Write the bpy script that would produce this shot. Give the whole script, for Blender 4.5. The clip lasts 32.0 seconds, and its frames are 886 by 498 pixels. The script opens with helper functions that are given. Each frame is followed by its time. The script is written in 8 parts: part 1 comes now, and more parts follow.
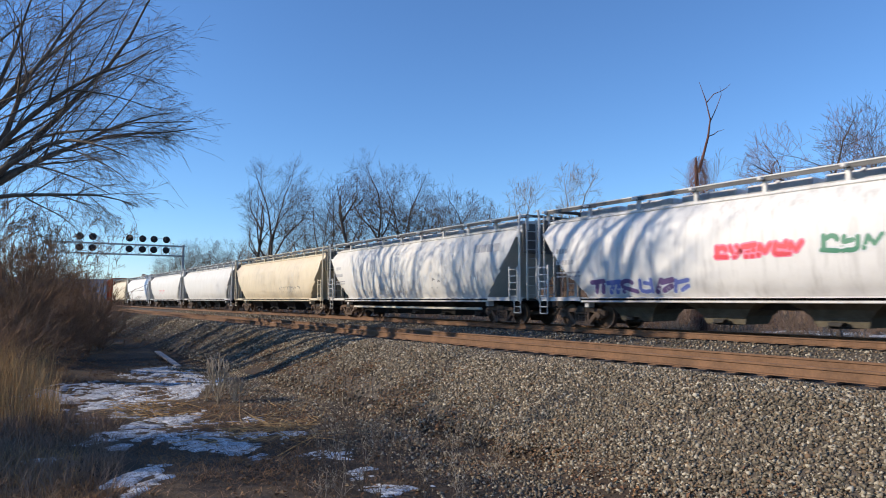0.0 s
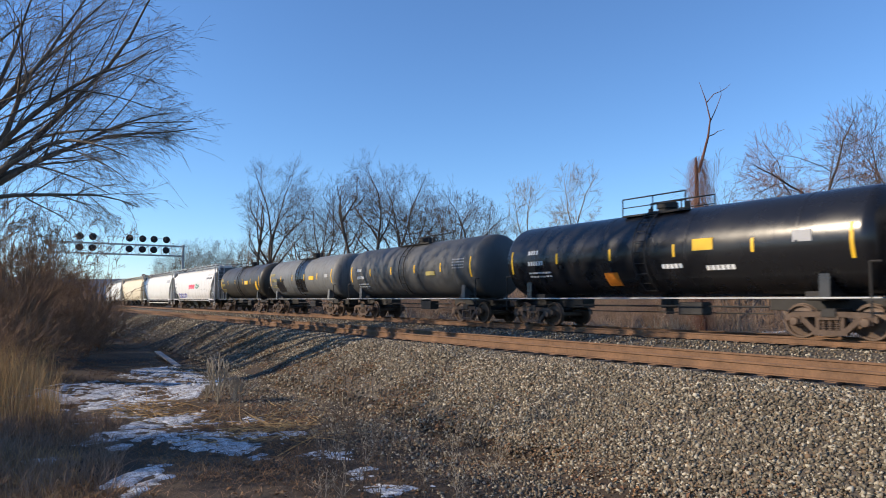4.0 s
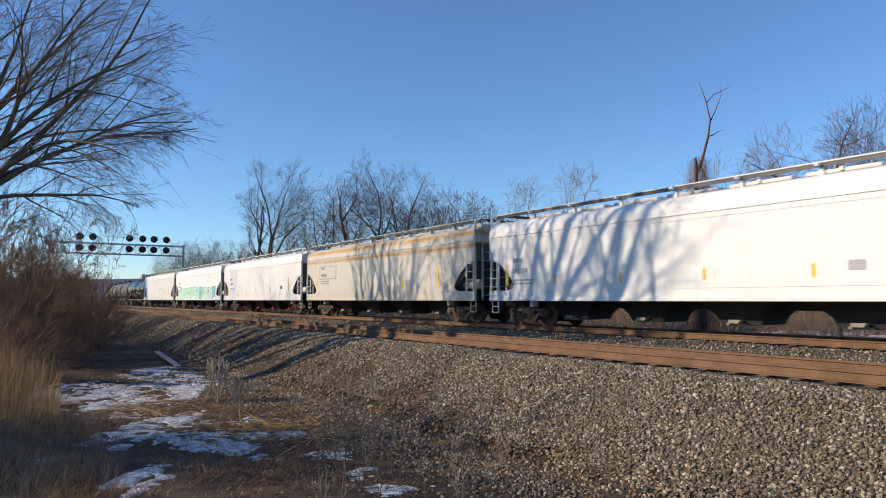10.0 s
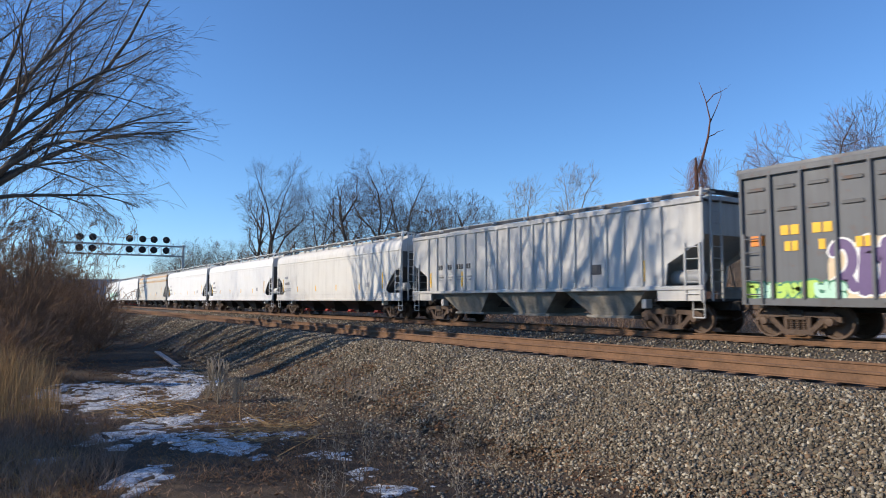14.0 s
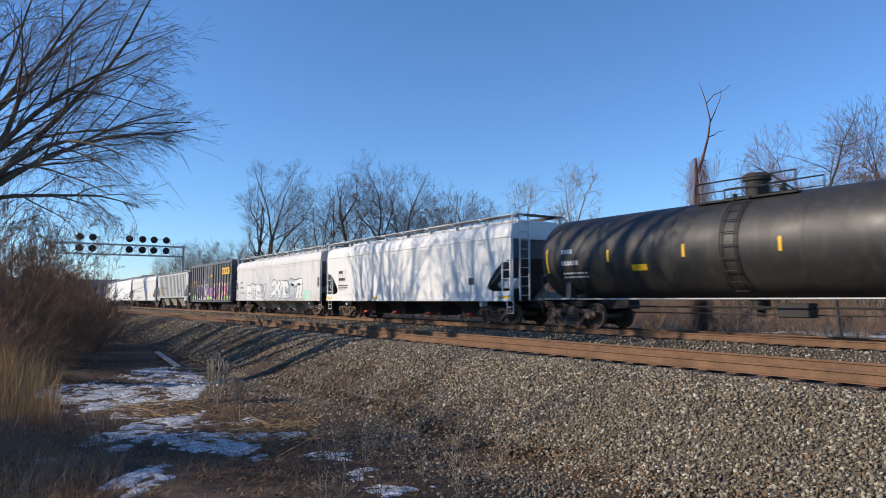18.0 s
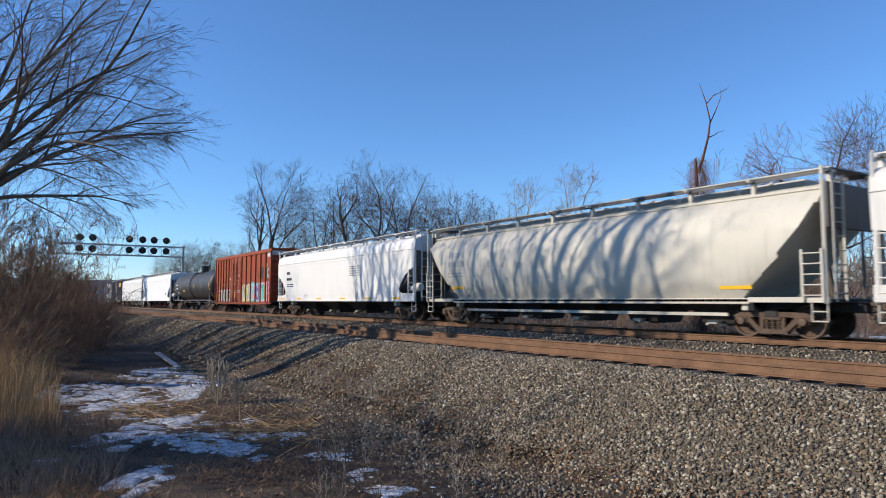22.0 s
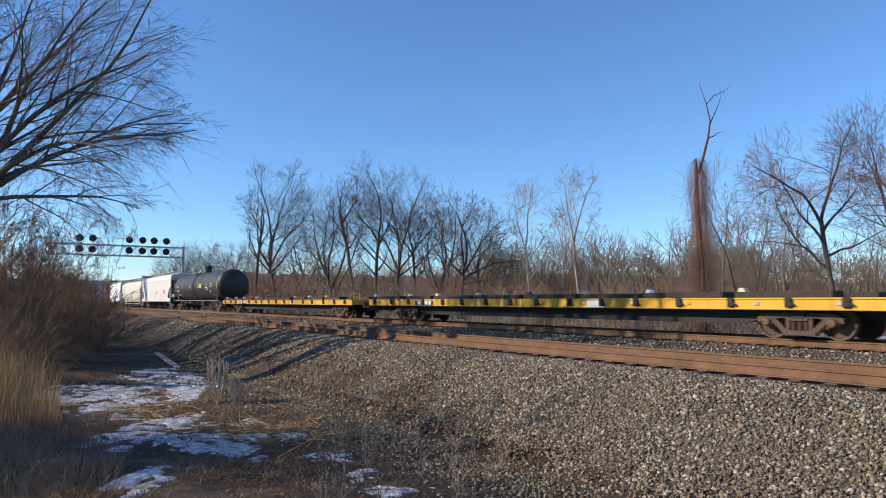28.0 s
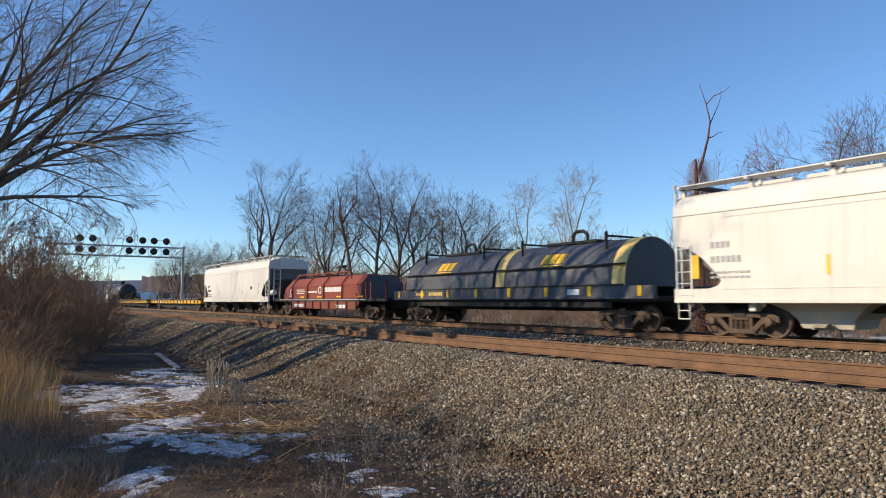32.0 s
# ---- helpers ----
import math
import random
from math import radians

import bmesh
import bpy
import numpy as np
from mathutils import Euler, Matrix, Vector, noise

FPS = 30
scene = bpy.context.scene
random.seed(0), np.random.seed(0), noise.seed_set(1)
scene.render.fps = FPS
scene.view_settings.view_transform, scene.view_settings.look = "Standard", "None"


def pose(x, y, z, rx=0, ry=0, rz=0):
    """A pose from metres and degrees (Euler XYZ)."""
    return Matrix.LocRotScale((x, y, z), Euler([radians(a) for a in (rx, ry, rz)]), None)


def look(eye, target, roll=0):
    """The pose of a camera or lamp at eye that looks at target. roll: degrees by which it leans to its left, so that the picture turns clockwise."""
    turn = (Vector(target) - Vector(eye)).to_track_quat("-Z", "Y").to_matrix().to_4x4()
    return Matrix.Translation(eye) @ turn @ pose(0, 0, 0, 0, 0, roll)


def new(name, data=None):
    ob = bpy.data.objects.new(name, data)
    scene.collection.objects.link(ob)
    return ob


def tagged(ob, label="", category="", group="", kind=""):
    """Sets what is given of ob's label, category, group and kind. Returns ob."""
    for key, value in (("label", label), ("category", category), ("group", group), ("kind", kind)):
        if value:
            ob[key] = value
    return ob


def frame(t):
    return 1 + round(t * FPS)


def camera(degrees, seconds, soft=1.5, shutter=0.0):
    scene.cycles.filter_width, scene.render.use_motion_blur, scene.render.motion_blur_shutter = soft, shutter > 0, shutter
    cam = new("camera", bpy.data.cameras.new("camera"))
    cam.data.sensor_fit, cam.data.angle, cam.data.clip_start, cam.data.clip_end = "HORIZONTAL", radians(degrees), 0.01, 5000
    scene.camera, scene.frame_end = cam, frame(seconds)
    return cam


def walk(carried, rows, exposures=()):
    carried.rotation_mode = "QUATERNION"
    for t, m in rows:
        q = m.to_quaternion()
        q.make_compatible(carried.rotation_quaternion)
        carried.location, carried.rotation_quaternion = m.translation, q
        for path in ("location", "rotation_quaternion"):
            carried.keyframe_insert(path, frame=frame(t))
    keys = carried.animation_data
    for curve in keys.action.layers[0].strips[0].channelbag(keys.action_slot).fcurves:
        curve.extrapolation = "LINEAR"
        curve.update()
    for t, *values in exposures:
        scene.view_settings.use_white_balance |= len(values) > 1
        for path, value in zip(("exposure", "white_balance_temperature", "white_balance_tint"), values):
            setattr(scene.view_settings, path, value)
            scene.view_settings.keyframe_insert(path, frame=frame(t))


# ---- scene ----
# The line runs along x; the eye stands at the origin. Rail heads lie at z = 0.
EYE = (0.0, 0.0, 1.03)
TURN = 56.76      # degrees from the +y axis round to the view
SPEED = 16.2
Y_TRAIN, Y_NEAR = 18.95, 11.3
BEND, RADIUS = -118.0, 430.0


def view(pitch):
    a, p = radians(TURN), radians(pitch)
    return look(EYE, (EYE[0] - math.sin(a) * math.cos(p), EYE[1] + math.cos(a) * math.cos(p), EYE[2] + math.sin(p)))


cam = camera(66.3, 32.0, soft=1.0, shutter=0.15)
walk(cam, [(0.0, view(4.26)), (12.0, view(4.28)), (20.0, view(4.33)), (26.0, view(4.38)), (32.0, view(4.41))],
     exposures=[(0.0, 0.30, 6500, 10), (1.0, 0.28, 6200, 10), (2.0, 0.40, 6700, 10), (3.0, 0.39, 6600, 10), (6.0, 0.50, 7150, 10), (7.0, 0.29, 7100, 10), (8.0, 0.26, 7050, 10), (10.0, 0.25, 7000, 10), (12.0, 0.26, 6800, 10),
                (14.2, 0.26, 6400, 10), (17.0, 0.24, 6450, 10), (18.6, 0.24, 6350, 10), (19.4, 0.24, 6250, 10), (20.6, 0.30, 6700, 10), (22.0, 0.26, 6300, 10), (23.0, 0.28, 6550, 10), (25.0, 0.36, 6250, 10),
                (28.0, 0.37, 6650, 10), (28.8, 0.38, 6850, 10), (30.0, 0.36, 7100, 10), (32.0, 0.36, 7250, 10)])

# ---- daylight ----
SUN_AZ, SUN_EL = 25.0, 27.0     # the sun stands behind the eye, a little to the far end of the line
sky_world = bpy.data.worlds.new("clear_sky")
scene.world = sky_world
sky_world.use_nodes = True
wn = sky_world.node_tree
sky = wn.nodes.new("ShaderNodeTexSky")
sky.sky_type, sky.sun_disc = "NISHITA", False
sky.sun_elevation, sky.sun_rotation = radians(SUN_EL), radians(180 + SUN_AZ)
sky.air_density, sky.dust_density, sky.ozone_density = 1.0, 0.0, 8.5
wn.nodes["Background"].inputs[1].default_value = 0.15
wn.links.new(sky.outputs[0], wn.nodes["Background"].inputs[0])
sun = new("sun", bpy.data.lights.new("sun", "SUN"))
sun.data.energy, sun.data.angle, sun.data.color = 4.3, radians(0.53), (1.0, 0.86, 0.68)
ray = Vector((math.sin(radians(SUN_AZ)) * math.cos(radians(SUN_EL)), math.cos(radians(SUN_AZ)) * math.cos(radians(SUN_EL)), -math.sin(radians(SUN_EL))))
sun.matrix_world = Matrix.Translation((-20, -30, 30)) @ ray.to_track_quat("-Z", "Y").to_matrix().to_4x4()


# ---- materials ----
class Nodes:
    """A small hand for node trees."""

    def __init__(self, name):
        self.m = bpy.data.materials.new(name)
        self.m.use_nodes = True
        self.t = self.m.node_tree
        self.p = self.t.nodes["Principled BSDF"]
        self.co = self.t.nodes.new("ShaderNodeTexCoord").outputs["Object"]

    def link(self, a, b):
        self.t.links.new(a, b)

    def scaled(self, s, src=None):
        n = self.t.nodes.new("ShaderNodeMapping")
        n.inputs["Scale"].default_value = s
        self.link(src or self.co, n.inputs[0])
        return n.outputs[0]

    def noise(self, scale, detail=4.0, rough=0.6, vec=None):
        n = self.t.nodes.new("ShaderNodeTexNoise")
        n.inputs["Scale"].default_value, n.inputs["Detail"].default_value, n.inputs["Roughness"].default_value = scale, detail, rough
        self.link(vec or self.co, n.inputs["Vector"])
        return n.outputs["Fac"]

    def ramp(self, fac, stops):
        n = self.t.nodes.new("ShaderNodeValToRGB")
        el = n.color_ramp.elements
        while len(el) < len(stops):
            el.new(0.5)
        for e, (at, c) in zip(el, stops):
            e.position, e.color = at, (*c, 1) if len(c) == 3 else c
        self.link(fac, n.inputs[0])
        return n.outputs[0]

    def mix(self, fac, a, b, mode="MIX"):
        n = self.t.nodes.new("ShaderNodeMix")
        n.data_type, n.blend_type = "RGBA", mode
        for sock, v in ((n.inputs[0], fac), (n.inputs[6], a), (n.inputs[7], b)):
            if isinstance(v, (int, float)):
                sock.default_value = v
            elif isinstance(v, tuple):
                sock.default_value = (*v, 1)
            else:
                self.link(v, sock)
        return n.outputs[2]

    def range(self, fac, lo, hi, a=0.0, b=1.0):
        n = self.t.nodes.new("ShaderNodeMapRange")
        for i, v in enumerate((lo, hi, a, b)):
            n.inputs[i + 1].default_value = v
        self.link(fac, n.inputs[0])
        return n.outputs[0]

    def bump(self, fac, strength, dist):
        n = self.t.nodes.new("ShaderNodeBump")
        n.inputs["Strength"].default_value, n.inputs["Distance"].default_value = strength, dist
        self.link(fac, n.inputs["Height"])
        self.link(n.outputs[0], self.p.inputs["Normal"])

    def done(self, colour, rough=0.7, metal=0.0):
        if isinstance(colour, tuple):
            self.p.inputs["Base Color"].default_value = (*colour, 1)
        else:
            self.link(colour, self.p.inputs["Base Color"])
        if isinstance(rough, (int, float)):
            self.p.inputs["Roughness"].default_value = rough
        else:
            self.link(rough, self.p.inputs["Roughness"])
        self.p.inputs["Metallic"].default_value = metal
        return self.m


def shade(c, k):
    return tuple(min(1.0, v * k) for v in c)


def plain(name, c, rough=0.7, metal=0.0, var=0.25, scale=3.0, bump=0.0):
    n = Nodes(name)
    f = n.mix(0.4, n.noise(scale), n.noise(scale * 9, 3), "MIX")
    col = n.ramp(f, [(0.3, shade(c, 1 - var)), (0.7, shade(c, 1 + var))])
    if bump:
        n.bump(n.noise(scale * 12), bump, 0.02)
    return n.done(col, rough, metal)


def paint(name, c, grime=(0.12, 0.10, 0.08), dirt=0.35, rough=0.55, rust=0.0, bands=False):
    """Weathered paint of a railway vehicle: streaks run down it, dust lies low, rust in spots."""
    n = Nodes(name)
    info = n.t.nodes.new("ShaderNodeObjectInfo")
    shift = n.t.nodes.new("ShaderNodeVectorMath")
    shift.operation = "ADD"
    n.link(n.co, shift.inputs[0])
    n.link(info.outputs["Random"], shift.inputs[1])
    v = shift.outputs[0]
    blotch = n.noise(0.55, 5, 0.65, v)
    streak = n.noise(1.0, 5, 0.6, n.scaled((5.0, 5.0, 0.35), v))
    fine = n.noise(30, 3, 0.7, v)
    col = n.mix(n.range(blotch, 0.35, 0.75, 0, 0.5), c, shade(c, 0.86))
    col = n.mix(n.range(streak, 0.5, 0.85, 0, dirt), col, grime)
    col = n.mix(n.range(fine, 0.55, 0.8, 0, dirt * 0.4), col, grime)
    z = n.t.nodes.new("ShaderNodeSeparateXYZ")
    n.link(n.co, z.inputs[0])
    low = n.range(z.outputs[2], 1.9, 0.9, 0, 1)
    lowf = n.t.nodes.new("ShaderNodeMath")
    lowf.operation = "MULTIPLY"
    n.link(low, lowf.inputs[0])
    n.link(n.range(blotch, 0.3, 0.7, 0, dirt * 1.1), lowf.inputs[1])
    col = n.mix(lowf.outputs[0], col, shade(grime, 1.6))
    if bands:       # rust that has run from two seams under the eaves
        for at, wide in ((3.98, 0.20), (3.42, 0.17)):
            d = n.t.nodes.new("ShaderNodeMath")
            d.operation = "SUBTRACT"
            n.link(z.outputs[2], d.inputs[0])
            d.inputs[1].default_value = at
            a = n.t.nodes.new("ShaderNodeMath")
            a.operation = "ABSOLUTE"
            n.link(d.outputs[0], a.inputs[0])
            b = n.t.nodes.new("ShaderNodeMath")
            b.operation = "MULTIPLY"
            n.link(n.range(a.outputs[0], wide, 0.03, 0, 1), b.inputs[0])
            n.link(n.range(n.noise(1.0, 5, 0.7, n.scaled((0.8, 1, 3.0), v)), 0.3, 0.55, 0.35, 1.0), b.inputs[1])
            col = n.mix(b.outputs[0], col, (0.44, 0.24, 0.06))
    if rust:
        col = n.mix(n.range(n.noise(2.2, 8, 0.75, v), 0.62 - rust * 0.15, 0.75, 0, 0.9), col, (0.16, 0.065, 0.03))
    n.bump(n.noise(1.2, 3, 0.5, v), 0.12, 0.05)
    return n.done(col, n.range(blotch, 0.3, 0.7, rough - 0.08, rough + 0.12))


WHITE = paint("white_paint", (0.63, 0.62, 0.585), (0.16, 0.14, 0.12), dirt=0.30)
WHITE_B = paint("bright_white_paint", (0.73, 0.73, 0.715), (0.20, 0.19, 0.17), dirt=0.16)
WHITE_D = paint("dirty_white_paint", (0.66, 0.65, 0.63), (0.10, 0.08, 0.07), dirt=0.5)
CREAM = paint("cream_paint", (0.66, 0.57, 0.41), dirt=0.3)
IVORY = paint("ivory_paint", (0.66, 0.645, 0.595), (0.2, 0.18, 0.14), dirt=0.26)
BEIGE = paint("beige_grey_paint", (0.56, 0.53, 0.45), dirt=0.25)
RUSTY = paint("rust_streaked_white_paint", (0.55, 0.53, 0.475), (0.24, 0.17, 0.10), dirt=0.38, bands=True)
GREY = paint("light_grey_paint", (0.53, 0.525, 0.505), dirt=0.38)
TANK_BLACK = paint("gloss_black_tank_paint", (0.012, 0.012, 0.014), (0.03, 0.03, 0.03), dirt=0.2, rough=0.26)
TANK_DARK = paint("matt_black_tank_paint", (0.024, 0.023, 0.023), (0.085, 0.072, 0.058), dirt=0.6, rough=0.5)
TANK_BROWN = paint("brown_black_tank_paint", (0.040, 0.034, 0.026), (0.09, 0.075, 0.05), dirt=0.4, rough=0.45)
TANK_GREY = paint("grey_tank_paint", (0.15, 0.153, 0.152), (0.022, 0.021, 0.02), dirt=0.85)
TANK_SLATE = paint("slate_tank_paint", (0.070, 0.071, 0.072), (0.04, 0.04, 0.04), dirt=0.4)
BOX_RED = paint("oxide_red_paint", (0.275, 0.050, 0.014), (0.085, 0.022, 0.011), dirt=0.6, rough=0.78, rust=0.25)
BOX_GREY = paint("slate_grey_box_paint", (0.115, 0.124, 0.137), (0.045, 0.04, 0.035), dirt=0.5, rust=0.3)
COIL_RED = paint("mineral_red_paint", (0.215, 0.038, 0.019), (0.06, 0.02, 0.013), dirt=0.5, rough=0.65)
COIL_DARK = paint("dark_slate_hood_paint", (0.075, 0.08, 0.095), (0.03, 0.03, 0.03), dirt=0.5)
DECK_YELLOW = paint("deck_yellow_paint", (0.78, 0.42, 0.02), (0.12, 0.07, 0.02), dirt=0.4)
# darker than the cars' paint: the unlit ends' shade is put into this colour
SHADED_GRIME = paint("shade_darkened_grimy_paint", (0.13, 0.125, 0.12), (0.04, 0.034, 0.03), dirt=0.6, rough=0.7)
BOARD = plain("walkway_grating", (0.085, 0.085, 0.087), 0.6, 0.3, var=0.35)
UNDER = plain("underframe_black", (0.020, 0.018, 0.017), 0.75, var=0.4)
TRUCK = plain("rusty_truck_steel", (0.085, 0.055, 0.038), 0.8, var=0.45, scale=4, bump=0.2)
WHEEL = plain("wheel_steel", (0.10, 0.065, 0.045), 0.6, 0.3, var=0.4)
TREAD = plain("polished_wheel_rim", (0.45, 0.44, 0.42), 0.3, 0.9, var=0.15)
STEEL = plain("galvanised_steel", (0.42, 0.43, 0.43), 0.5, 0.4, var=0.2)
YELLOW = plain("safety_yellow", (0.80, 0.46, 0.02), 0.5, var=0.12)
ORANGE = plain("orange_marking", (0.75, 0.22, 0.02), 0.5, var=0.12)
GATE_PALE = plain("grimed_gate", (0.26, 0.235, 0.195), 0.7, var=0.4)
GATE_RED = plain("gate_red", (0.40, 0.06, 0.05), 0.7, var=0.3)
INK = plain("black_lettering", (0.06, 0.06, 0.065), 0.6, var=0.1)
INK_GREY = plain("grey_lettering", (0.36, 0.36, 0.37), 0.6, var=0.1)
CHALK = plain("white_lettering", (0.75, 0.75, 0.74), 0.6, var=0.08)
TIMBER = plain("dark_timber", (0.045, 0.036, 0.030), 0.9, var=0.5, scale=5, bump=0.4)
RAIL_RUST = plain("rusted_rail_steel", (0.155, 0.082, 0.042), 0.8, var=0.45, scale=2.5, bump=0.15)
RAIL_HEAD = plain("worn_rail_head", (0.20, 0.13, 0.09), 0.45, 0.3, var=0.2)
GOLD = plain("tan_yellow_marking", (0.72, 0.50, 0.16), 0.55, var=0.25)
GRAF = {k: plain("spray_" + k, c, 0.5, var=0.12, scale=2) for k, c in dict(
    mint=(0.45, 0.70, 0.55), teal=(0.12, 0.45, 0.48), pink=(0.72, 0.18, 0.28), red=(0.62, 0.05, 0.07), violet=(0.12, 0.075, 0.19),
    sand=(0.66, 0.52, 0.34), lime=(0.42, 0.62, 0.12), silver=(0.55, 0.57, 0.58), black=(0.03, 0.03, 0.035), blue=(0.12, 0.16, 0.42),
    olive=(0.33, 0.27, 0.08), tin=(0.33, 0.34, 0.32), straw=(0.56, 0.46, 0.15), white=(0.78, 0.78, 0.76), green=(0.05, 0.2, 0.12)).items()}


# ---- mesh tools ----
class Shape:
    def __init__(self):
        self.v, self.f, self.smooth = [], [], False

    def add(self, v, f):
        k = len(self.v)
        self.v += [tuple(p) for p in v]
        self.f += [tuple(i + k for i in q) for q in f]
        return self

    def box(self, x0, y0, z0, x1, y1, z1, c=0.0):
        if not c:
            v = [(x, y, z) for z in (z0, z1) for y in (y0, y1) for x in (x0, x1)]
            return self.add(v, [(0, 2, 3, 1), (4, 5, 7, 6), (0, 1, 5, 4), (2, 6, 7, 3), (0, 4, 6, 2), (1, 3, 7, 5)])
        r = [(x0 + c, y0), (x1 - c, y0), (x1, y0 + c), (x1, y1 - c), (x1 - c, y1), (x0 + c, y1), (x0, y1 - c), (x0, y0 + c)]
        q = [(x0 + c, y0 + c), (x1 - c, y0 + c), (x1 - c, y0 + c), (x1 - c, y1 - c), (x1 - c, y1 - c), (x0 + c, y1 - c), (x0 + c, y1 - c), (x0 + c, y0 + c)]
        rings = [[(*p, z0) for p in q], [(*p, z0 + c) for p in r], [(*p, z1 - c) for p in r], [(*p, z1) for p in q]]
        return self.loft(rings)

    def loft(self, rings, caps=True):
        n, k = len(rings[0]), len(rings)
        v = [p for r in rings for p in r]
        f = [(a * n + i, a * n + (i + 1) % n, (a + 1) * n + (i + 1) % n, (a + 1) * n + i) for a in range(k - 1) for i in range(n)]
        if caps:
            f += [tuple(range(n - 1, -1, -1)), tuple(range((k - 1) * n, k * n))]
        return self.add(v, f)

    def along_y(self, outline, y0, y1):
        """An outline in x, z, carried from y0 to y1."""
        return self.loft([[(x, y0, z) for x, z in outline], [(x, y1, z) for x, z in outline]])

    def along_x(self, outline, x0, x1):
        """An outline in y, z, carried from x0 to x1."""
        return self.loft([[(x0, y, z) for y, z in outline], [(x1, y, z) for y, z in outline]])

    def bar(self, a, b, r, n=6):
        a, b = Vector(a), Vector(b)
        m = (b - a).to_track_quat("Z", "Y").to_matrix()
        ring = [m @ Vector((r * math.cos(t), r * math.sin(t), 0)) for t in (2 * math.pi * (i + 0.5) / n for i in range(n))]
        return self.loft([[a + p for p in ring], [b + p for p in ring]])

    def path(self, pts, r, n=5):
        for a, b in zip(pts, pts[1:]):
            self.bar(a, b, r, n)
        return self

    def lathe(self, profile, centre, axis="y", n=20):
        """profile: distance along the axis and radius."""
        rings = []
        for d, r in profile:
            ring = []
            for i in range(n):
                a = 2 * math.pi * i / n
                p = {"x": (d, r * math.cos(a), r * math.sin(a)), "y": (r * math.cos(a), d, r * math.sin(a)), "z": (r * math.cos(a), r * math.sin(a), d)}[axis]
                ring.append(tuple(c + q for c, q in zip(centre, p)))
            rings.append(ring)
        return self.loft(rings)

    def mesh(self, name, mat, smooth=False):
        me = bpy.data.meshes.new(name)
        me.from_pydata(self.v, [], self.f)
        bm = bmesh.new()
        bm.from_mesh(me)
        bmesh.ops.recalc_face_normals(bm, faces=bm.faces)
        bm.to_mesh(me)
        bm.free()
        if smooth:
            me.polygons.foreach_set("use_smooth", [True] * len(me.polygons))
            me.set_sharp_from_angle(angle=radians(35))
        me.materials.append(mat)
        return me


CACHE = {}


def once(key, mat, make, smooth=False):
    """The mesh of a shape that many things share, made the first time it is asked for."""
    key = (key, mat.name)
    if key not in CACHE:
        CACHE[key] = make().mesh(str(key[0]), mat, smooth)
    return CACHE[key]


def part(name, me, parent, label="", at=None, kind=""):
    ob = new(name, me)
    ob.parent = parent
    if at is not None:
        ob.matrix_basis = at
    return tagged(ob, label, kind=kind)


def big_mesh(name, v, f, mat, smooth=False):
    """A mesh from arrays; f holds triangles or quads."""
    me = bpy.data.meshes.new(name)
    v, f = np.asarray(v, np.float32), np.asarray(f, np.int32)
    me.vertices.add(len(v))
    me.vertices.foreach_set("co", v.ravel())
    me.loops.add(f.size)
    me.loops.foreach_set("vertex_index", f.ravel())
    me.polygons.add(len(f))
    me.polygons.foreach_set("loop_start", np.arange(len(f), dtype=np.int32) * f.shape[1])
    if smooth:
        me.polygons.foreach_set("use_smooth", np.ones(len(f), bool))
    me.update(calc_edges=True)
    me.validate()
    me.materials.append(mat)
    return me


def bend(x):
    """How far the line has swung away at x, and its turn."""
    if x >= BEND:
        return x, 0.0, 0.0
    a = (BEND - x) / RADIUS
    return BEND - RADIUS * math.sin(a), RADIUS * (1 - math.cos(a)), -a


def on_line(s, y, z=0.0):
    """A place beside the line: s metres along it, y off the eye's own line."""
    x, dy, a = bend(s)
    return Vector((x - (y - Y_TRAIN) * math.sin(a), Y_TRAIN + dy + (y - Y_TRAIN) * math.cos(a), z))


# ---- ground ----
RNG = np.random.default_rng(7)


def wave(x, y, size, seed):
    """Smooth value noise, about -1 to 1."""
    r = np.random.default_rng(seed).random((64, 64)) * 2 - 1
    u, w = np.asarray(x) / size + 31.3, np.asarray(y) / size + 17.7
    i, j = np.floor(u).astype(int), np.floor(w).astype(int)
    a, b = u - i, w - j
    a, b = a * a * (3 - 2 * a), b * b * (3 - 2 * b)
    g = lambda p, q: r[p % 64, q % 64]
    return (g(i, j) * (1 - a) + g(i + 1, j) * a) * (1 - b) + (g(i, j + 1) * (1 - a) + g(i + 1, j + 1) * a) * b


PROFILE_Y = (-400, -40, -6, 1.5, 4.5, 6.8, 7.2, 9.35, 9.9, 13.2, 14.4, 16.0, 17.2, 20.8, 21.6, 24.0, 60, 300, 3000)
PROFILE_Z = (-1.0, -1.1, -1.2, -1.5, -1.62, -1.6, -1.45, -0.34, -0.24, -0.24, -0.42, -0.42, -0.24, -0.24, -0.4, -1.0, -1.5, -1.5, -1.5)


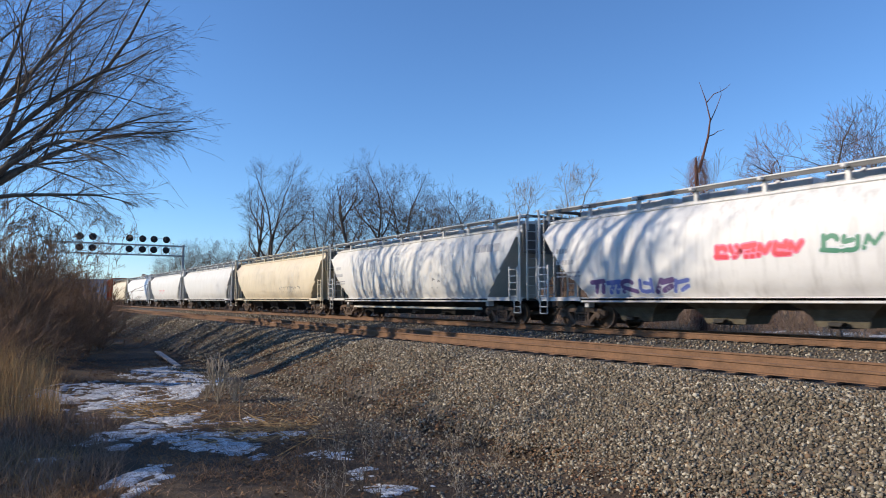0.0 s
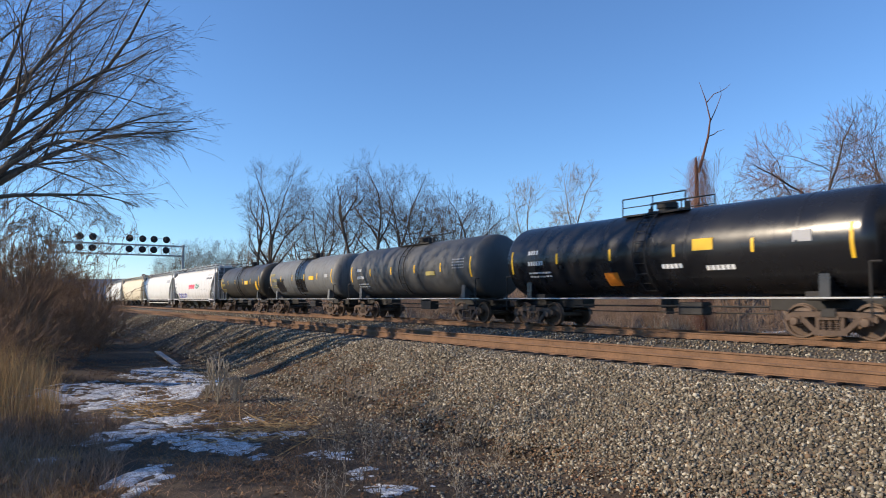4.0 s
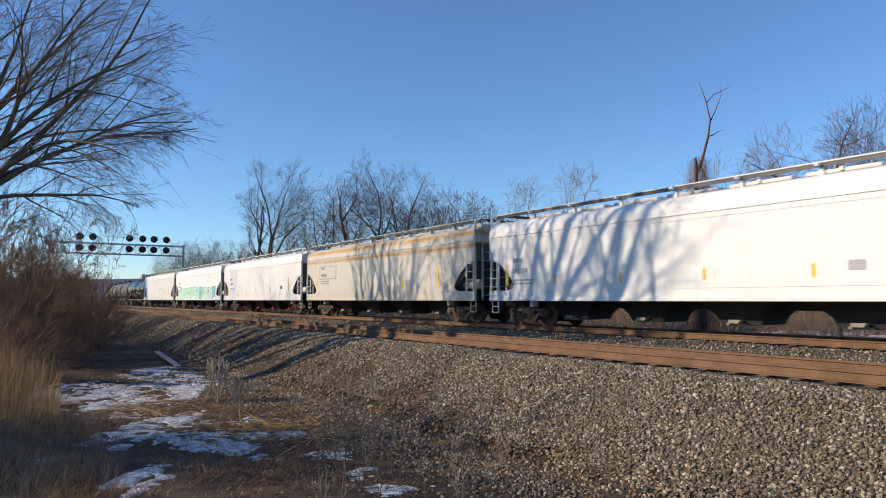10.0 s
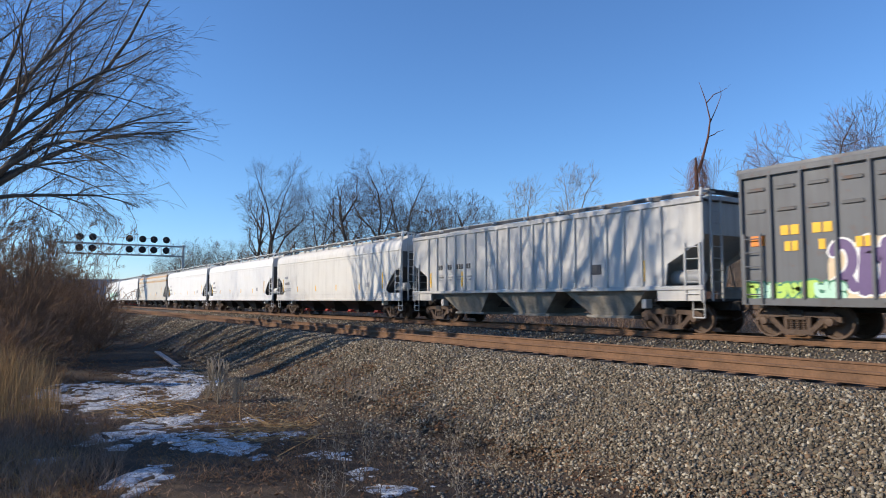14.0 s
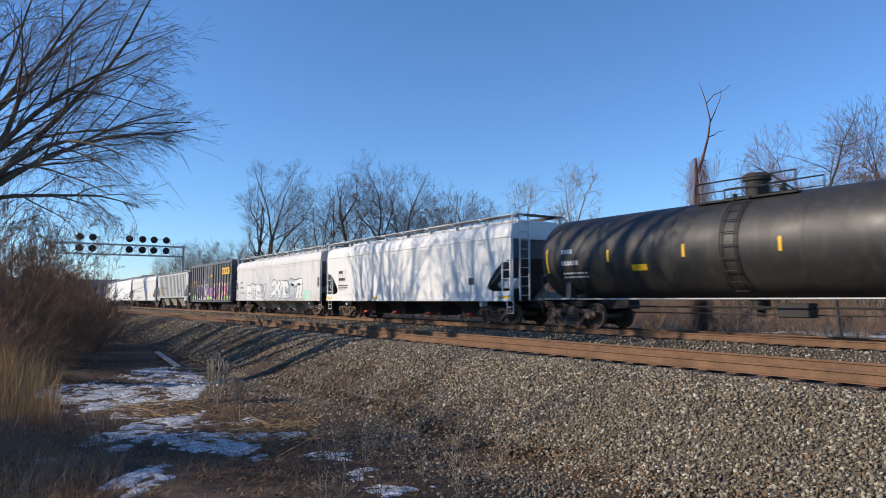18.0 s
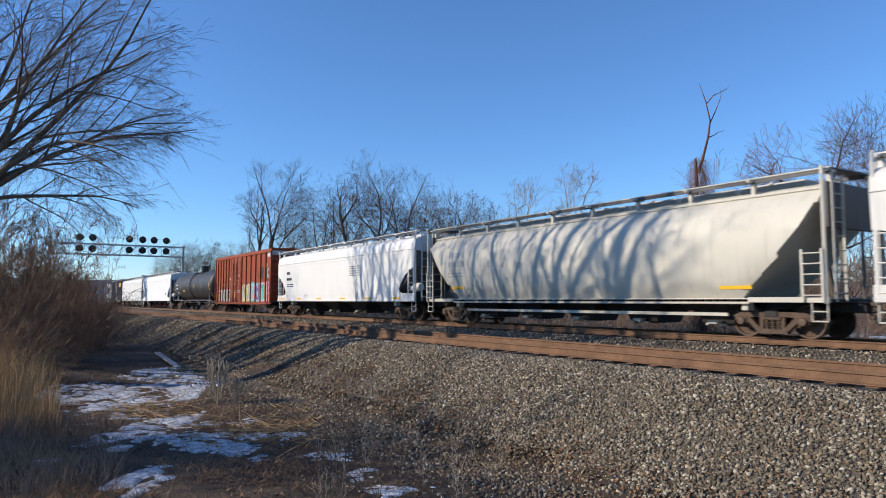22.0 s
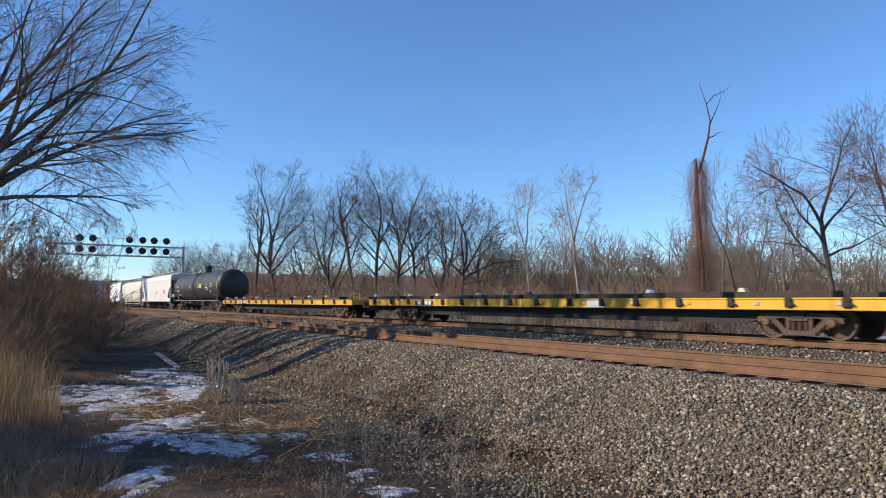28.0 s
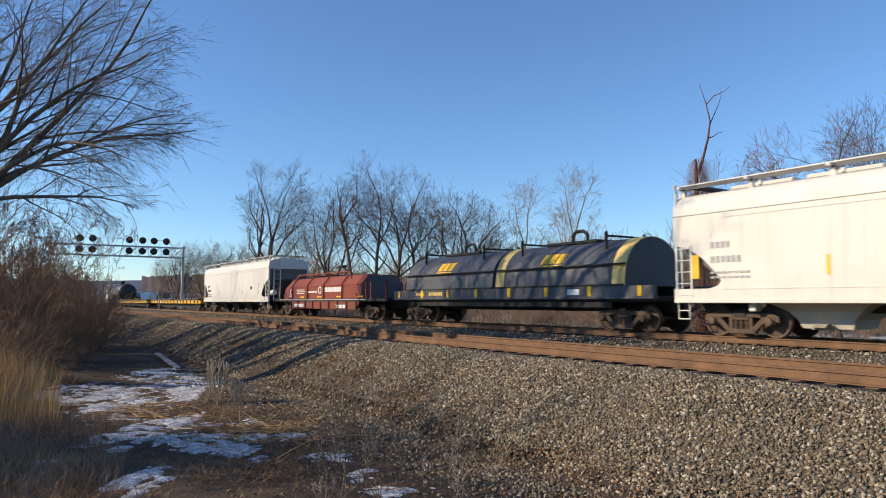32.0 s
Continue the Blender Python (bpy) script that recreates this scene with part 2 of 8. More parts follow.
def land(x, y):
    """The ground's height."""
    x, y = np.asarray(x, float), np.asarray(y, float)
    d = np.clip(BEND - x, 0, 400)
    yy = y - RADIUS * (1 - np.cos(np.arcsin(np.clip(d / RADIUS, 0, 0.95))))
    z = np.interp(yy, PROFILE_Y, PROFILE_Z)
    rough = np.where((yy > 6.6) & (yy < 23), 0.02, 0.09) + 0.25 * np.clip((yy - 40) / 60, 0, 1)
    z = z + rough * (wave(x, y, 2.3, 1) * 0.6 + wave(x, y, 0.7, 2) * 0.4) + np.where(yy < 6.5, 0.12, 0.0) * wave(x, y, 6.0, 3)
    toe = np.clip(1 - np.abs(yy - 7.0) / 1.5, 0, 1)
    z = z + toe * 0.12 * wave(x, y, 3.1, 4)
    near = np.clip(1 - np.hypot(x + 1.0, y + 1.0) / 5.5, 0, 1)
    return z + near * (-0.6 + 1.2) * 0.9


def ground_material():
    n = Nodes("winter_ground")
    a, b, c = n.noise(0.35, 6, 0.65), n.noise(3.0, 6, 0.7), n.noise(22, 4, 0.7)
    col = n.ramp(a, [(0.35, (0.027, 0.017, 0.010)), (0.52, (0.050, 0.032, 0.018)), (0.68, (0.10, 0.066, 0.037))])
    col = n.mix(n.range(b, 0.45, 0.7, 0, 0.6), col, (0.040, 0.026, 0.017))
    col = n.mix(n.range(c, 0.5, 0.75, 0, 0.6), col, (0.14, 0.095, 0.056))
    n.bump(n.mix(0.5, b, c), 0.7, 0.08)
    return n.done(col, 0.95)


def stone_material(name, tones):
    n = Nodes(name)
    g = n.t.nodes.new("ShaderNodeNewGeometry")
    col = n.ramp(g.outputs["Random Per Island"], [(i / (len(tones) - 1), c) for i, c in enumerate(tones)])
    col = n.mix(n.range(n.noise(0.6, 4), 0.4, 0.7, 0, 0.45), col, (0.12, 0.095, 0.06))
    col = n.mix(n.range(n.noise(40, 2), 0.4, 0.8, 0, 0.3), col, (0.10, 0.09, 0.08))
    return n.done(col, 0.85)


GROUND = ground_material()
GRAVEL = plain("packed_ballast", (0.095, 0.076, 0.057), 0.9, var=0.5, scale=9, bump=0.8)
STONE = stone_material("ballast_stone", [(0.035, 0.028, 0.019), (0.11, 0.092, 0.063), (0.20, 0.170, 0.120), (0.18, 0.112, 0.060), (0.27, 0.232, 0.168), (0.54, 0.48, 0.37)])

xs = np.concatenate([-np.geomspace(4000, 135, 26), np.arange(-130, -60, 1.5), np.arange(-60, 14, 0.4), np.geomspace(14.5, 4000, 40)])
ys = np.concatenate([-np.geomspace(4000, 12, 20), np.arange(-11.5, 26, 0.35), np.geomspace(26.5, 4000, 36)])


def sheet(name, xs, ys, height, mat):
    gx, gy = np.meshgrid(xs, ys)
    v = np.stack([gx, gy, height(gx, gy)], -1).reshape(-1, 3)
    n, k = len(xs), len(ys)
    i = (np.arange(k - 1)[:, None] * n + np.arange(n - 1)).ravel()
    return big_mesh(name, v, np.stack([i, i + 1, i + n + 1, i + n], 1), mat, True)


ground = tagged(new("ground", sheet("ground", xs, ys, land, GROUND)), "brown winter ground with ditch and dead grass", "ground", kind="structure")

# the bed of crushed stone under both tracks, one long strip that follows the line
st = np.concatenate([np.arange(-620, -130, 6.0), np.arange(-130, 16, 0.6), np.arange(16, 580, 8.0)])
acr = np.array([6.9, 7.5, 8.1, 8.7, 9.35, 9.9, 10.6, 12.2, 13.2, 14.4, 16.0, 17.2, 18.2, 19.7, 20.8, 21.6, 22.6])
bz = np.interp(acr, PROFILE_Y, PROFILE_Z) + 0.03
bz[(acr > 10.3) & (acr < 12.4) | (acr > 18) & (acr < 20)] -= 0.09      # the cribs between the ties
rows = np.array([[on_line(s, y, z) for y, z in zip(acr, bz)] for s in st])
rows[..., 2] += 0.03 * wave(rows[..., 0], rows[..., 1], 1.1, 9)
rows[:, 0, 2] -= 0.25
rows[:, -1, 2] -= 0.4
n_a = len(acr)
i = (np.arange(len(st) - 1)[:, None] * n_a + np.arange(n_a - 1)).ravel()
tagged(new("ballast_bed", big_mesh("ballast_bed", rows.reshape(-1, 3), np.stack([i, i + n_a, i + n_a + 1, i + 1], 1), GRAVEL, True)),
       "grey crushed stone bed under two tracks", "ballast", kind="structure")


def scatter(name, spots, sizes, mat, label, flat=0.85):
    """Loose stones, each a small rough lump, joined into one mesh."""
    n = len(spots)
    base = np.array([(1, 0, 0), (0, 1, 0), (-1, 0, 0), (0, -1, 0), (0, 0, 1), (0, 0, -1)], float)
    v = base[None] * RNG.uniform(0.4, 1.6, (n, 6, 1)) + RNG.uniform(-0.5, 0.5, (n, 6, 3))
    q = RNG.normal(size=(n, 4))
    q /= np.linalg.norm(q, axis=1, keepdims=True)
    w, x, y, z = q.T
    rot = np.stack([1 - 2 * (y * y + z * z), 2 * (x * y - z * w), 2 * (x * z + y * w), 2 * (x * y + z * w), 1 - 2 * (x * x + z * z), 2 * (y * z - x * w),
                    2 * (x * z - y * w), 2 * (y * z + x * w), 1 - 2 * (x * x + y * y)], 1).reshape(n, 3, 3)
    v = np.einsum("nij,nkj->nki", rot, v) * sizes[:, None, None]
    v[..., 2] *= flat
    v = v + spots[:, None]
    tri = np.array([(0, 1, 4), (1, 2, 4), (2, 3, 4), (3, 0, 4), (1, 0, 5), (2, 1, 5), (3, 2, 5), (0, 3, 5)])
    f = (np.arange(n)[:, None, None] * 6 + tri[None]).reshape(-1, 3)
    return tagged(new(name, big_mesh(name, v.reshape(-1, 3), f, mat)), label, "stones", kind="stuff")


def bed_height(x, y):
    return np.interp(y, acr, bz) + 0.03 * wave(x, y, 1.1, 9)


def toe(x):
    """Where the clean stone of the bank gives way to dirt and litter."""
    return np.interp(x, (-40, -18, -12, -9.5, -7, 2), (8.3, 8.1, 7.75, 7.35, 6.95, 6.9))


def stones(x0, x1, y0, y1, count, lo, hi):
    x, y = RNG.uniform(x0, x1, count), RNG.uniform(y0, y1, count)
    s = RNG.uniform(lo, hi, count)
    keep = (y > toe(x) + 0.25 * wave(x, y, 0.8, 12)) | (RNG.random(count) < 0.3)
    return np.stack([x, y, bed_height(x, y) + s * 0.25], 1)[keep], s[keep]


lots = [stones(-13, 1, 7.0, 10.5, 56000, 0.013, 0.036), stones(-32, -13, 7.0, 10.5, 33000, 0.024, 0.040), stones(-62, -32, 7.0, 10.5, 12000, 0.038, 0.058),
        stones(-40, 4, 12.3, 18.1, 17000, 0.03, 0.048), stones(-45, 0, 10.75, 12.15, 6000, 0.03, 0.045), stones(-80, -40, 12.3, 18.1, 8000, 0.045, 0.065)]
scatter("ballast_stones", np.concatenate([a for a, _ in lots]), np.concatenate([b for _, b in lots]), STONE, "loose grey and brown crushed ballast stones")
x, y = RNG.uniform(-30, 1.5, 15000), 7.0 - np.abs(RNG.normal(0, 0.85, 15000))
scatter("strayed_stones", np.stack([x, y, land(x, y) + 0.008], 1), RNG.uniform(0.012, 0.04, 15000), STONE, "ballast stones strayed onto the ditch floor")


# ---- tracks ----
def rail_mesh(y):
    prof = [(-0.07, -0.185), (0.07, -0.185), (0.07, -0.172), (0.012, -0.155), (0.012, -0.045), (0.036, -0.035), (0.036, -0.006), (0.028, 0.0), (-0.028, 0.0), (-0.036, -0.006),
            (-0.036, -0.035), (-0.012, -0.045), (-0.012, -0.155), (-0.07, -0.172)]
    sh = Shape()
    cuts = list(np.arange(-610, -118, 6.0)) + [-118.0, -60.0, 0.0, 570.0]
    rings = []
    for s in cuts:
        rings.append([on_line(s, y + a, b) for a, b in prof])
    return sh.loft(rings)


def track(name, y0, label):
    base = tagged(new(name), label, "railway track", "tracks", "structure")
    for k in (-0.755, 0.755):
        rail = part("rail", rail_mesh(y0 + k).mesh("rail", RAIL_RUST), base, "rust-brown steel rail")
    tie = once("tie", TIMBER, lambda: Shape().box(-0.115, -1.29, -0.40, 0.115, 1.29, -0.192, 0.012))
    plate = once("tie_plate", RAIL_RUST, lambda: Shape().box(-0.09, -0.17, -0.1925, 0.09, 0.17, -0.180, 0.004))
    for s in np.arange(-84, 4.5, 0.55):
        p = on_line(s, y0)
        t = part("tie", tie, base, at=pose(p.x, p.y, RNG.uniform(-0.012, 0.004), 0, 0, RNG.uniform(-1, 1)))
        if s > -45:
            for k in (-0.755, 0.755):
                part("tie_plate", plate, t, at=pose(0, k, 0))
    rest = Shape()
    for s in np.concatenate([np.arange(-600, -84, 0.55), np.arange(4.5, 560, 0.55)]):
        x, _, a = bend(s)
        p = on_line(s, y0)
        m = pose(p.x, p.y, 0, 0, 0, math.degrees(a))
        v = [m @ Vector(c) for c in ((-0.115, -1.29, -0.2), (0.115, -1.29, -0.2), (0.115, 1.29, -0.2), (-0.115, 1.29, -0.2), (-0.115, -1.29, -0.4), (0.115, -1.29, -0.4), (0.115, 1.29, -0.4), (-0.115, 1.29, -0.4))]
        rest.add(v, [(0, 1, 2, 3), (4, 7, 6, 5), (0, 4, 5, 1), (1, 5, 6, 2), (2, 6, 7, 3), (3, 7, 4, 0)])
    tagged(part("distant_ties", rest.mesh("distant_ties", TIMBER), base), kind="stuff")
    return base


track("track", Y_NEAR, "empty near track of rusty rails on timber ties")
track("track", Y_TRAIN, "far track carrying the passing goods train")


# ---- trees and brush ----
def bark(name, dark, pale):
    n = Nodes(name)
    f = n.noise(1.0, 6, 0.7, n.scaled((9, 9, 1.6)))
    col = n.ramp(n.mix(0.3, f, n.noise(0.7, 3)), [(0.35, dark), (0.65, pale)])
    n.bump(f, 0.5, 0.03)
    return n.done(col, 0.9)


BARK = bark("grey_brown_bark", (0.07, 0.054, 0.043), (0.21, 0.17, 0.138))
BARK_DARK = bark("dark_bark", (0.040, 0.031, 0.025), (0.13, 0.10, 0.08))
BARK_PALE = bark("pale_sycamore_bark", (0.17, 0.145, 0.12), (0.40, 0.36, 0.31))
TWIG = bark("brown_twigs", (0.11, 0.080, 0.060), (0.26, 0.20, 0.155))
TWIG_DARK = bark("dark_twigs", (0.05, 0.036, 0.027), (0.135, 0.10, 0.075))
TWIG_RED = bark("reddish_twigs", (0.14, 0.068, 0.048), (0.32, 0.17, 0.12))
BRUSH = bark("dull_brush_stems", (0.12, 0.066, 0.038), (0.31, 0.19, 0.115))
BRUSH_WARM = bark("warm_brush_stems", (0.15, 0.095, 0.065), (0.34, 0.24, 0.175))
STRAW = bark("dry_straw", (0.26, 0.155, 0.065), (0.54, 0.36, 0.17))


PALE_WEED = bark("bleached_weed_stems", (0.20, 0.165, 0.125), (0.46, 0.39, 0.30))
REED = bark("orange_straw", (0.28, 0.17, 0.075), (0.58, 0.39, 0.19))
DULL = bark("dull_dead_grass", (0.15, 0.075, 0.034), (0.38, 0.21, 0.095))


def unit(a):
    return a / np.maximum(np.linalg.norm(a, axis=-1, keepdims=True), 1e-9)


def tubes(lines, radii, sides):
    """Tubes along many lines at once: lines (n, k, 3), radii (n, k)."""
    n, k, _ = lines.shape
    tan = unit(np.gradient(lines, axis=1))
    ref = np.where(np.abs(tan[:, :1, 2:3]) > 0.9, np.array([1.0, 0, 0]), np.array([0, 0, 1.0]))
    u = unit(np.cross(tan, np.broadcast_to(ref, tan.shape)))
    w = np.cross(tan, u)
    a = 2 * np.pi * np.arange(sides) / sides
    v = lines[:, :, None] + radii[:, :, None, None] * (np.cos(a)[:, None] * u[:, :, None] + np.sin(a)[:, None] * w[:, :, None])
    i = (np.arange(n)[:, None, None] * k + np.arange(k - 1)[None, :, None]) * sides
    s = np.arange(sides)[None, None]
    q = np.stack([i + s, i + (s + 1) % sides, i + sides + (s + 1) % sides, i + sides + s], -1).reshape(-1, 4)
    return v.reshape(-1, 3), q


def limbs(rng, p0, d0, length, r0, k, wobble, lift, taper=0.35):
    """Wavering lines from points p0 in directions d0. lift bends them up, or down when negative."""
    n = len(p0)
    pts, rad = [p0], [r0]
    d = d0
    for i in range(k - 1):
        d = unit(d + rng.normal(0, wobble, (n, 3)) + np.array([0, 0, 1.0]) * lift)
        pts.append(pts[-1] + d * (length / (k - 1))[:, None])
        rad.append(r0 * (1 - (1 - taper) * (i + 1) / (k - 1)))
    return np.stack(pts, 1), np.stack(rad, 1)


def grow(seed, start, way, height, radius, levels, wobble=0.13, trunk_lift=0.05):
    """A bare tree. levels: rows of (shoots per limb, length ratio, spread in radians, first fork, lift, points, sides)."""
    rng = np.random.default_rng(seed)
    p, r = limbs(rng, np.array([start], float), unit(np.array([way], float)), np.array([height * 1.0]), np.array([radius]), 9, wobble * 0.6, trunk_lift, 0.18)
    out = [(p, r, 7)]
    for count, ratio, spread, first, lift, k, sides in levels:
        n, m, _ = p.shape
        t = np.repeat(rng.uniform(first, 1.0, (n, count)), 1, axis=1)
        t[:, 0] = 1.0
        idx = np.clip(t * (m - 1), 0, m - 1.001)
        i = idx.astype(int)
        f = (idx - i)[..., None]
        rows = np.arange(n)[:, None]
        p0 = p[rows, i] * (1 - f) + p[rows, i + 1] * f
        d = unit(p[rows, i + 1] - p[rows, i])
        ln = np.linalg.norm(np.diff(p, axis=1), axis=2).sum(1)[:, None] * ratio * (1.15 - 0.55 * t) * rng.uniform(0.7, 1.25, t.shape)
        r0 = (r[rows, i] * (1 - f[..., 0]) + r[rows, i + 1] * f[..., 0]) * rng.uniform(0.5, 0.75, t.shape)
        side = unit(rng.normal(size=(n, count, 3)))
        side = unit(side - d * (side * d).sum(-1, keepdims=True))
        ang = spread * rng.uniform(0.6, 1.25, t.shape)[..., None]
        way2 = d * np.cos(ang) + side * np.sin(ang)
        p, r = limbs(rng, p0.reshape(-1, 3), way2.reshape(-1, 3), ln.ravel(), np.maximum(r0.ravel(), 0.004), k, wobble, lift)
        out.append((p, r, sides))
    return out


def gather(parts):
    vs, fs, base = [], [], 0
    for p, r, sides in parts:
        v, f = tubes(p, r, sides)
        vs.append(v)
        fs.append(f + base)
        base += len(v)
    return np.concatenate(vs), np.concatenate(fs)


def tree_parts(spec, split=2, least=0.0):
    spec = [(p, np.maximum(r, least), s) for p, r, s in spec]
    return gather(spec[:split]), gather(spec[split:])


def plant(meshes, x, y, label, turn=0.0, size=1.0, lean=0.0, name="tree", group="bare trees behind the line"):
    z = float(land(x, y)) - 0.1
    t = tagged(new(name), label, "tree", group)
    t.matrix_basis = pose(x, y, z, lean, 0, turn) @ Matrix.Diagonal((size, size, size, 1))
    for nm, me in zip(("trunk", "crown"), meshes):
        part(nm, me, t)
    return t


def tree_meshes(seed, height, radius, levels, trunk_mat, twig_mat, way=(0, 0, 1), wobble=0.13, least=0.0, lift=0.05):
    (a, b), (c, d) = tree_parts(grow(seed, (0, 0, 0), way, height, radius, levels, wobble, lift), 2, least)
    return big_mesh("trunk", a, b, trunk_mat, True), big_mesh("crown", c, d, twig_mat, True)


def forked(seed, height, radius, trunk, levels, kids=3, ratio=0.77, spread=0.5, lift=0.03, wobble=0.10, way=(0, 0, 1), first=5, droop=0.0, fine=3):
    """A bare tree whose limbs fork again and again into a rounded fan of twigs."""
    rng = np.random.default_rng(seed)
    p, r = limbs(rng, np.zeros((1, 3)), unit(np.array([way], float)), np.array([height * trunk]), np.array([radius]), 5, wobble * 0.5, 0.03, 0.72)
    out, size = [(p, r, 7)], height * 0.26
    for level in range(levels):
        n, m, _ = p.shape
        c = first if level == 0 else kids
        t = rng.uniform(0.45 if level else 0.7, 0.95, (n, c))
        t[:, :2] = 1.0
        idx = np.clip(t * (m - 1), 0, m - 1.001)
        i = idx.astype(int)
        f = (idx - i)[..., None]
        rows = np.arange(n)[:, None]
        p0 = p[rows, i] * (1 - f) + p[rows, i + 1] * f
        d = unit(p[rows, i + 1] - p[rows, i])
        r0 = (r[rows, i] * (1 - f[..., 0]) + r[rows, i + 1] * f[..., 0]) * np.where(np.arange(c) == 0, 0.86, rng.uniform(0.6, 0.78, (n, c)))
        # the shoots of one limb leave it on different sides
        turn = rng.uniform(0, 6.28, (n, 1)) + np.arange(c) * (3.14 if c < 3 else 6.28 / c) + rng.normal(0, 0.3, (n, c))
        u = unit(np.cross(d, rng.normal(size=d.shape)))
        u = np.broadcast_to(u[:, :1], d.shape)
        u = unit(u - d * (u * d).sum(-1, keepdims=True))
        w = np.cross(d, u)
        side = u * np.cos(turn)[..., None] + w * np.sin(turn)[..., None]
        ang = (spread * np.where(np.arange(c) == 0, 0.45, 1.0) * rng.uniform(0.65, 1.3, (n, c)))[..., None]
        ln = size * rng.uniform(0.62, 1.25, (n, c)) * np.where(np.arange(c) == 0, 1.12, 0.92)
        k = 4 if level < 3 else 3 if level < levels - 1 else 2
        p, r = limbs(rng, p0.reshape(-1, 3), (d * np.cos(ang) + side * np.sin(ang)).reshape(-1, 3), ln.ravel(), r0.ravel(), k, wobble, lift - droop * level / levels, 0.75)
        out.append((p, r, 5 if level < 2 else fine))
        size *= ratio
    return out


def forked_meshes(seed, height, radius, trunk, levels, trunk_mat, twig_mat, least=0.009, split=4, **shape):
    spec = [(p, np.maximum(r, least), s) for p, r, s in forked(seed, height, radius, trunk, levels, **shape)]
    return big_mesh("trunk", *gather(spec[:split]), trunk_mat, True), big_mesh("crown", *gather(spec[split:]), twig_mat, True)


def side_shoots(rng, p, r, count, ratio, spread, lift, k, first, crown, wobble, least):
    """Shoots that leave each limb in turn on all sides, long low down and short towards its tip, kept within the crown's round outline."""
    n, m, _ = p.shape
    t = first + (1 - first) * (np.arange(count) + rng.uniform(0.1, 0.9, (n, count))) / count
    t[:, -1] = 1.0
    idx = np.clip(t * (m - 1), 0, m - 1.001)
    i = idx.astype(int)
    f = (idx - i)[..., None]
    rows = np.arange(n)[:, None]
    p0 = p[rows, i] * (1 - f) + p[rows, i + 1] * f
    d = unit(p[rows, i + 1] - p[rows, i])
    r0 = np.maximum((r[rows, i] * (1 - f[..., 0]) + r[rows, i + 1] * f[..., 0]) * rng.uniform(0.36, 0.58, t.shape), least)
    span = np.linalg.norm(np.diff(p, axis=1), axis=2).sum(1)[:, None]
    ln = span * ratio * (1.25 - 0.7 * t) * rng.uniform(0.6, 1.3, t.shape)
    u = unit(np.cross(d, np.array([0.31, 0.83, 0.47])))
    w = np.cross(d, u)
    turn = rng.uniform(0, 6.28, (n, 1)) + 2.4 * np.arange(count) + rng.normal(0, 0.35, t.shape)
    side = u * np.cos(turn)[..., None] + w * np.sin(turn)[..., None]
    ang = spread * rng.uniform(0.7, 1.25, t.shape)
    ang[:, -1] *= 0.3
    way = (d * np.cos(ang)[..., None] + side * np.sin(ang)[..., None]).reshape(-1, 3)
    p0, ln, r0 = p0.reshape(-1, 3), ln.ravel(), r0.ravel()
    mid, half = np.array(crown[:3]), np.array(crown[3:])
    n0 = np.linalg.norm((p0 - mid) / half, axis=1)
    n1 = np.linalg.norm((p0 + way * ln[:, None] - mid) / half, axis=1)
    edge = rng.uniform(0.80, 1.22, len(n0))
    cut = np.where(n1 > edge, (edge - n0) / np.maximum(n1 - n0, 1e-6), 1.0)
    keep = cut > 0.25
    cut = np.minimum(cut, 1.0)
    return limbs(rng, p0[keep], way[keep], (ln * cut)[keep], r0[keep], k, wobble, lift, 0.3)


def tree_lines(seed, h, radius, trunk, leaders, crown, shoots, least, bow=0.0, wobble=0.1, first=0.22):
    """A winter tree facing the line of sight (x across, z up). leaders: rows of (place on the trunk, lean in degrees, length, lift), lengths as shares of the height;
    crown: middle across, middle height, half width, half height; shoots: rows of (count, ratio, spread, lift, points)."""
    rng = np.random.default_rng(seed)
    p, r = limbs(rng, np.zeros((1, 3)), unit(np.array([[math.sin(bow), 0, math.cos(bow)]])), np.array([h * trunk]), np.array([radius]), 7, wobble * 0.45, 0.05, 0.72)
    out = [(p, r, 8)]
    t = np.array([row[0] for row in leaders])
    i = np.clip((t * 6).astype(int), 0, 5)
    f = (t * 6 - i)[:, None]
    p0 = p[0, i] * (1 - f) + p[0, i + 1] * f
    way = unit(np.array([(math.sin(radians(a)), 0.0, math.cos(radians(a))) for _, a, _, _ in leaders]) + np.array([0, 1, 0]) * rng.normal(0, 0.3, (len(leaders), 1)))
    size = np.array([row[2] for row in leaders])
    rise = np.array([(0, 0, row[3]) for row in leaders])
    pts, d, steps = [p0], way, 9
    for _ in range(steps - 1):
        d = unit(d + rng.normal(0, wobble, d.shape) + rise)
        pts.append(pts[-1] + d * (size * h / (steps - 1))[:, None])
    p = np.stack(pts, 1)
    r = (radius * 0.6 * np.sqrt(size / size.max()))[:, None] * np.linspace(1, 0.14, steps)[None]
    out.append((p, r, 6))
    ell = (crown[0] * h, 0.0, crown[1] * h, crown[2] * h, crown[2] * h * 0.9, crown[3] * h)
    for level, (count, ratio, spread, lift, k) in enumerate(shoots):
        p, r = side_shoots(rng, p, r, count, ratio, spread, lift, k, first, ell, wobble, least)
        out.append((p, r, 4 if level == 0 else 3))
    return [(p, np.maximum(r, least), n) for p, r, n in out]


def bare_tree(trunk_mat, twig_mat, *shape):
    out = tree_lines(*shape)
    return big_mesh("trunk", *gather(out[:3]), trunk_mat, True), big_mesh("crown", *gather(out[3:]), twig_mat, True)


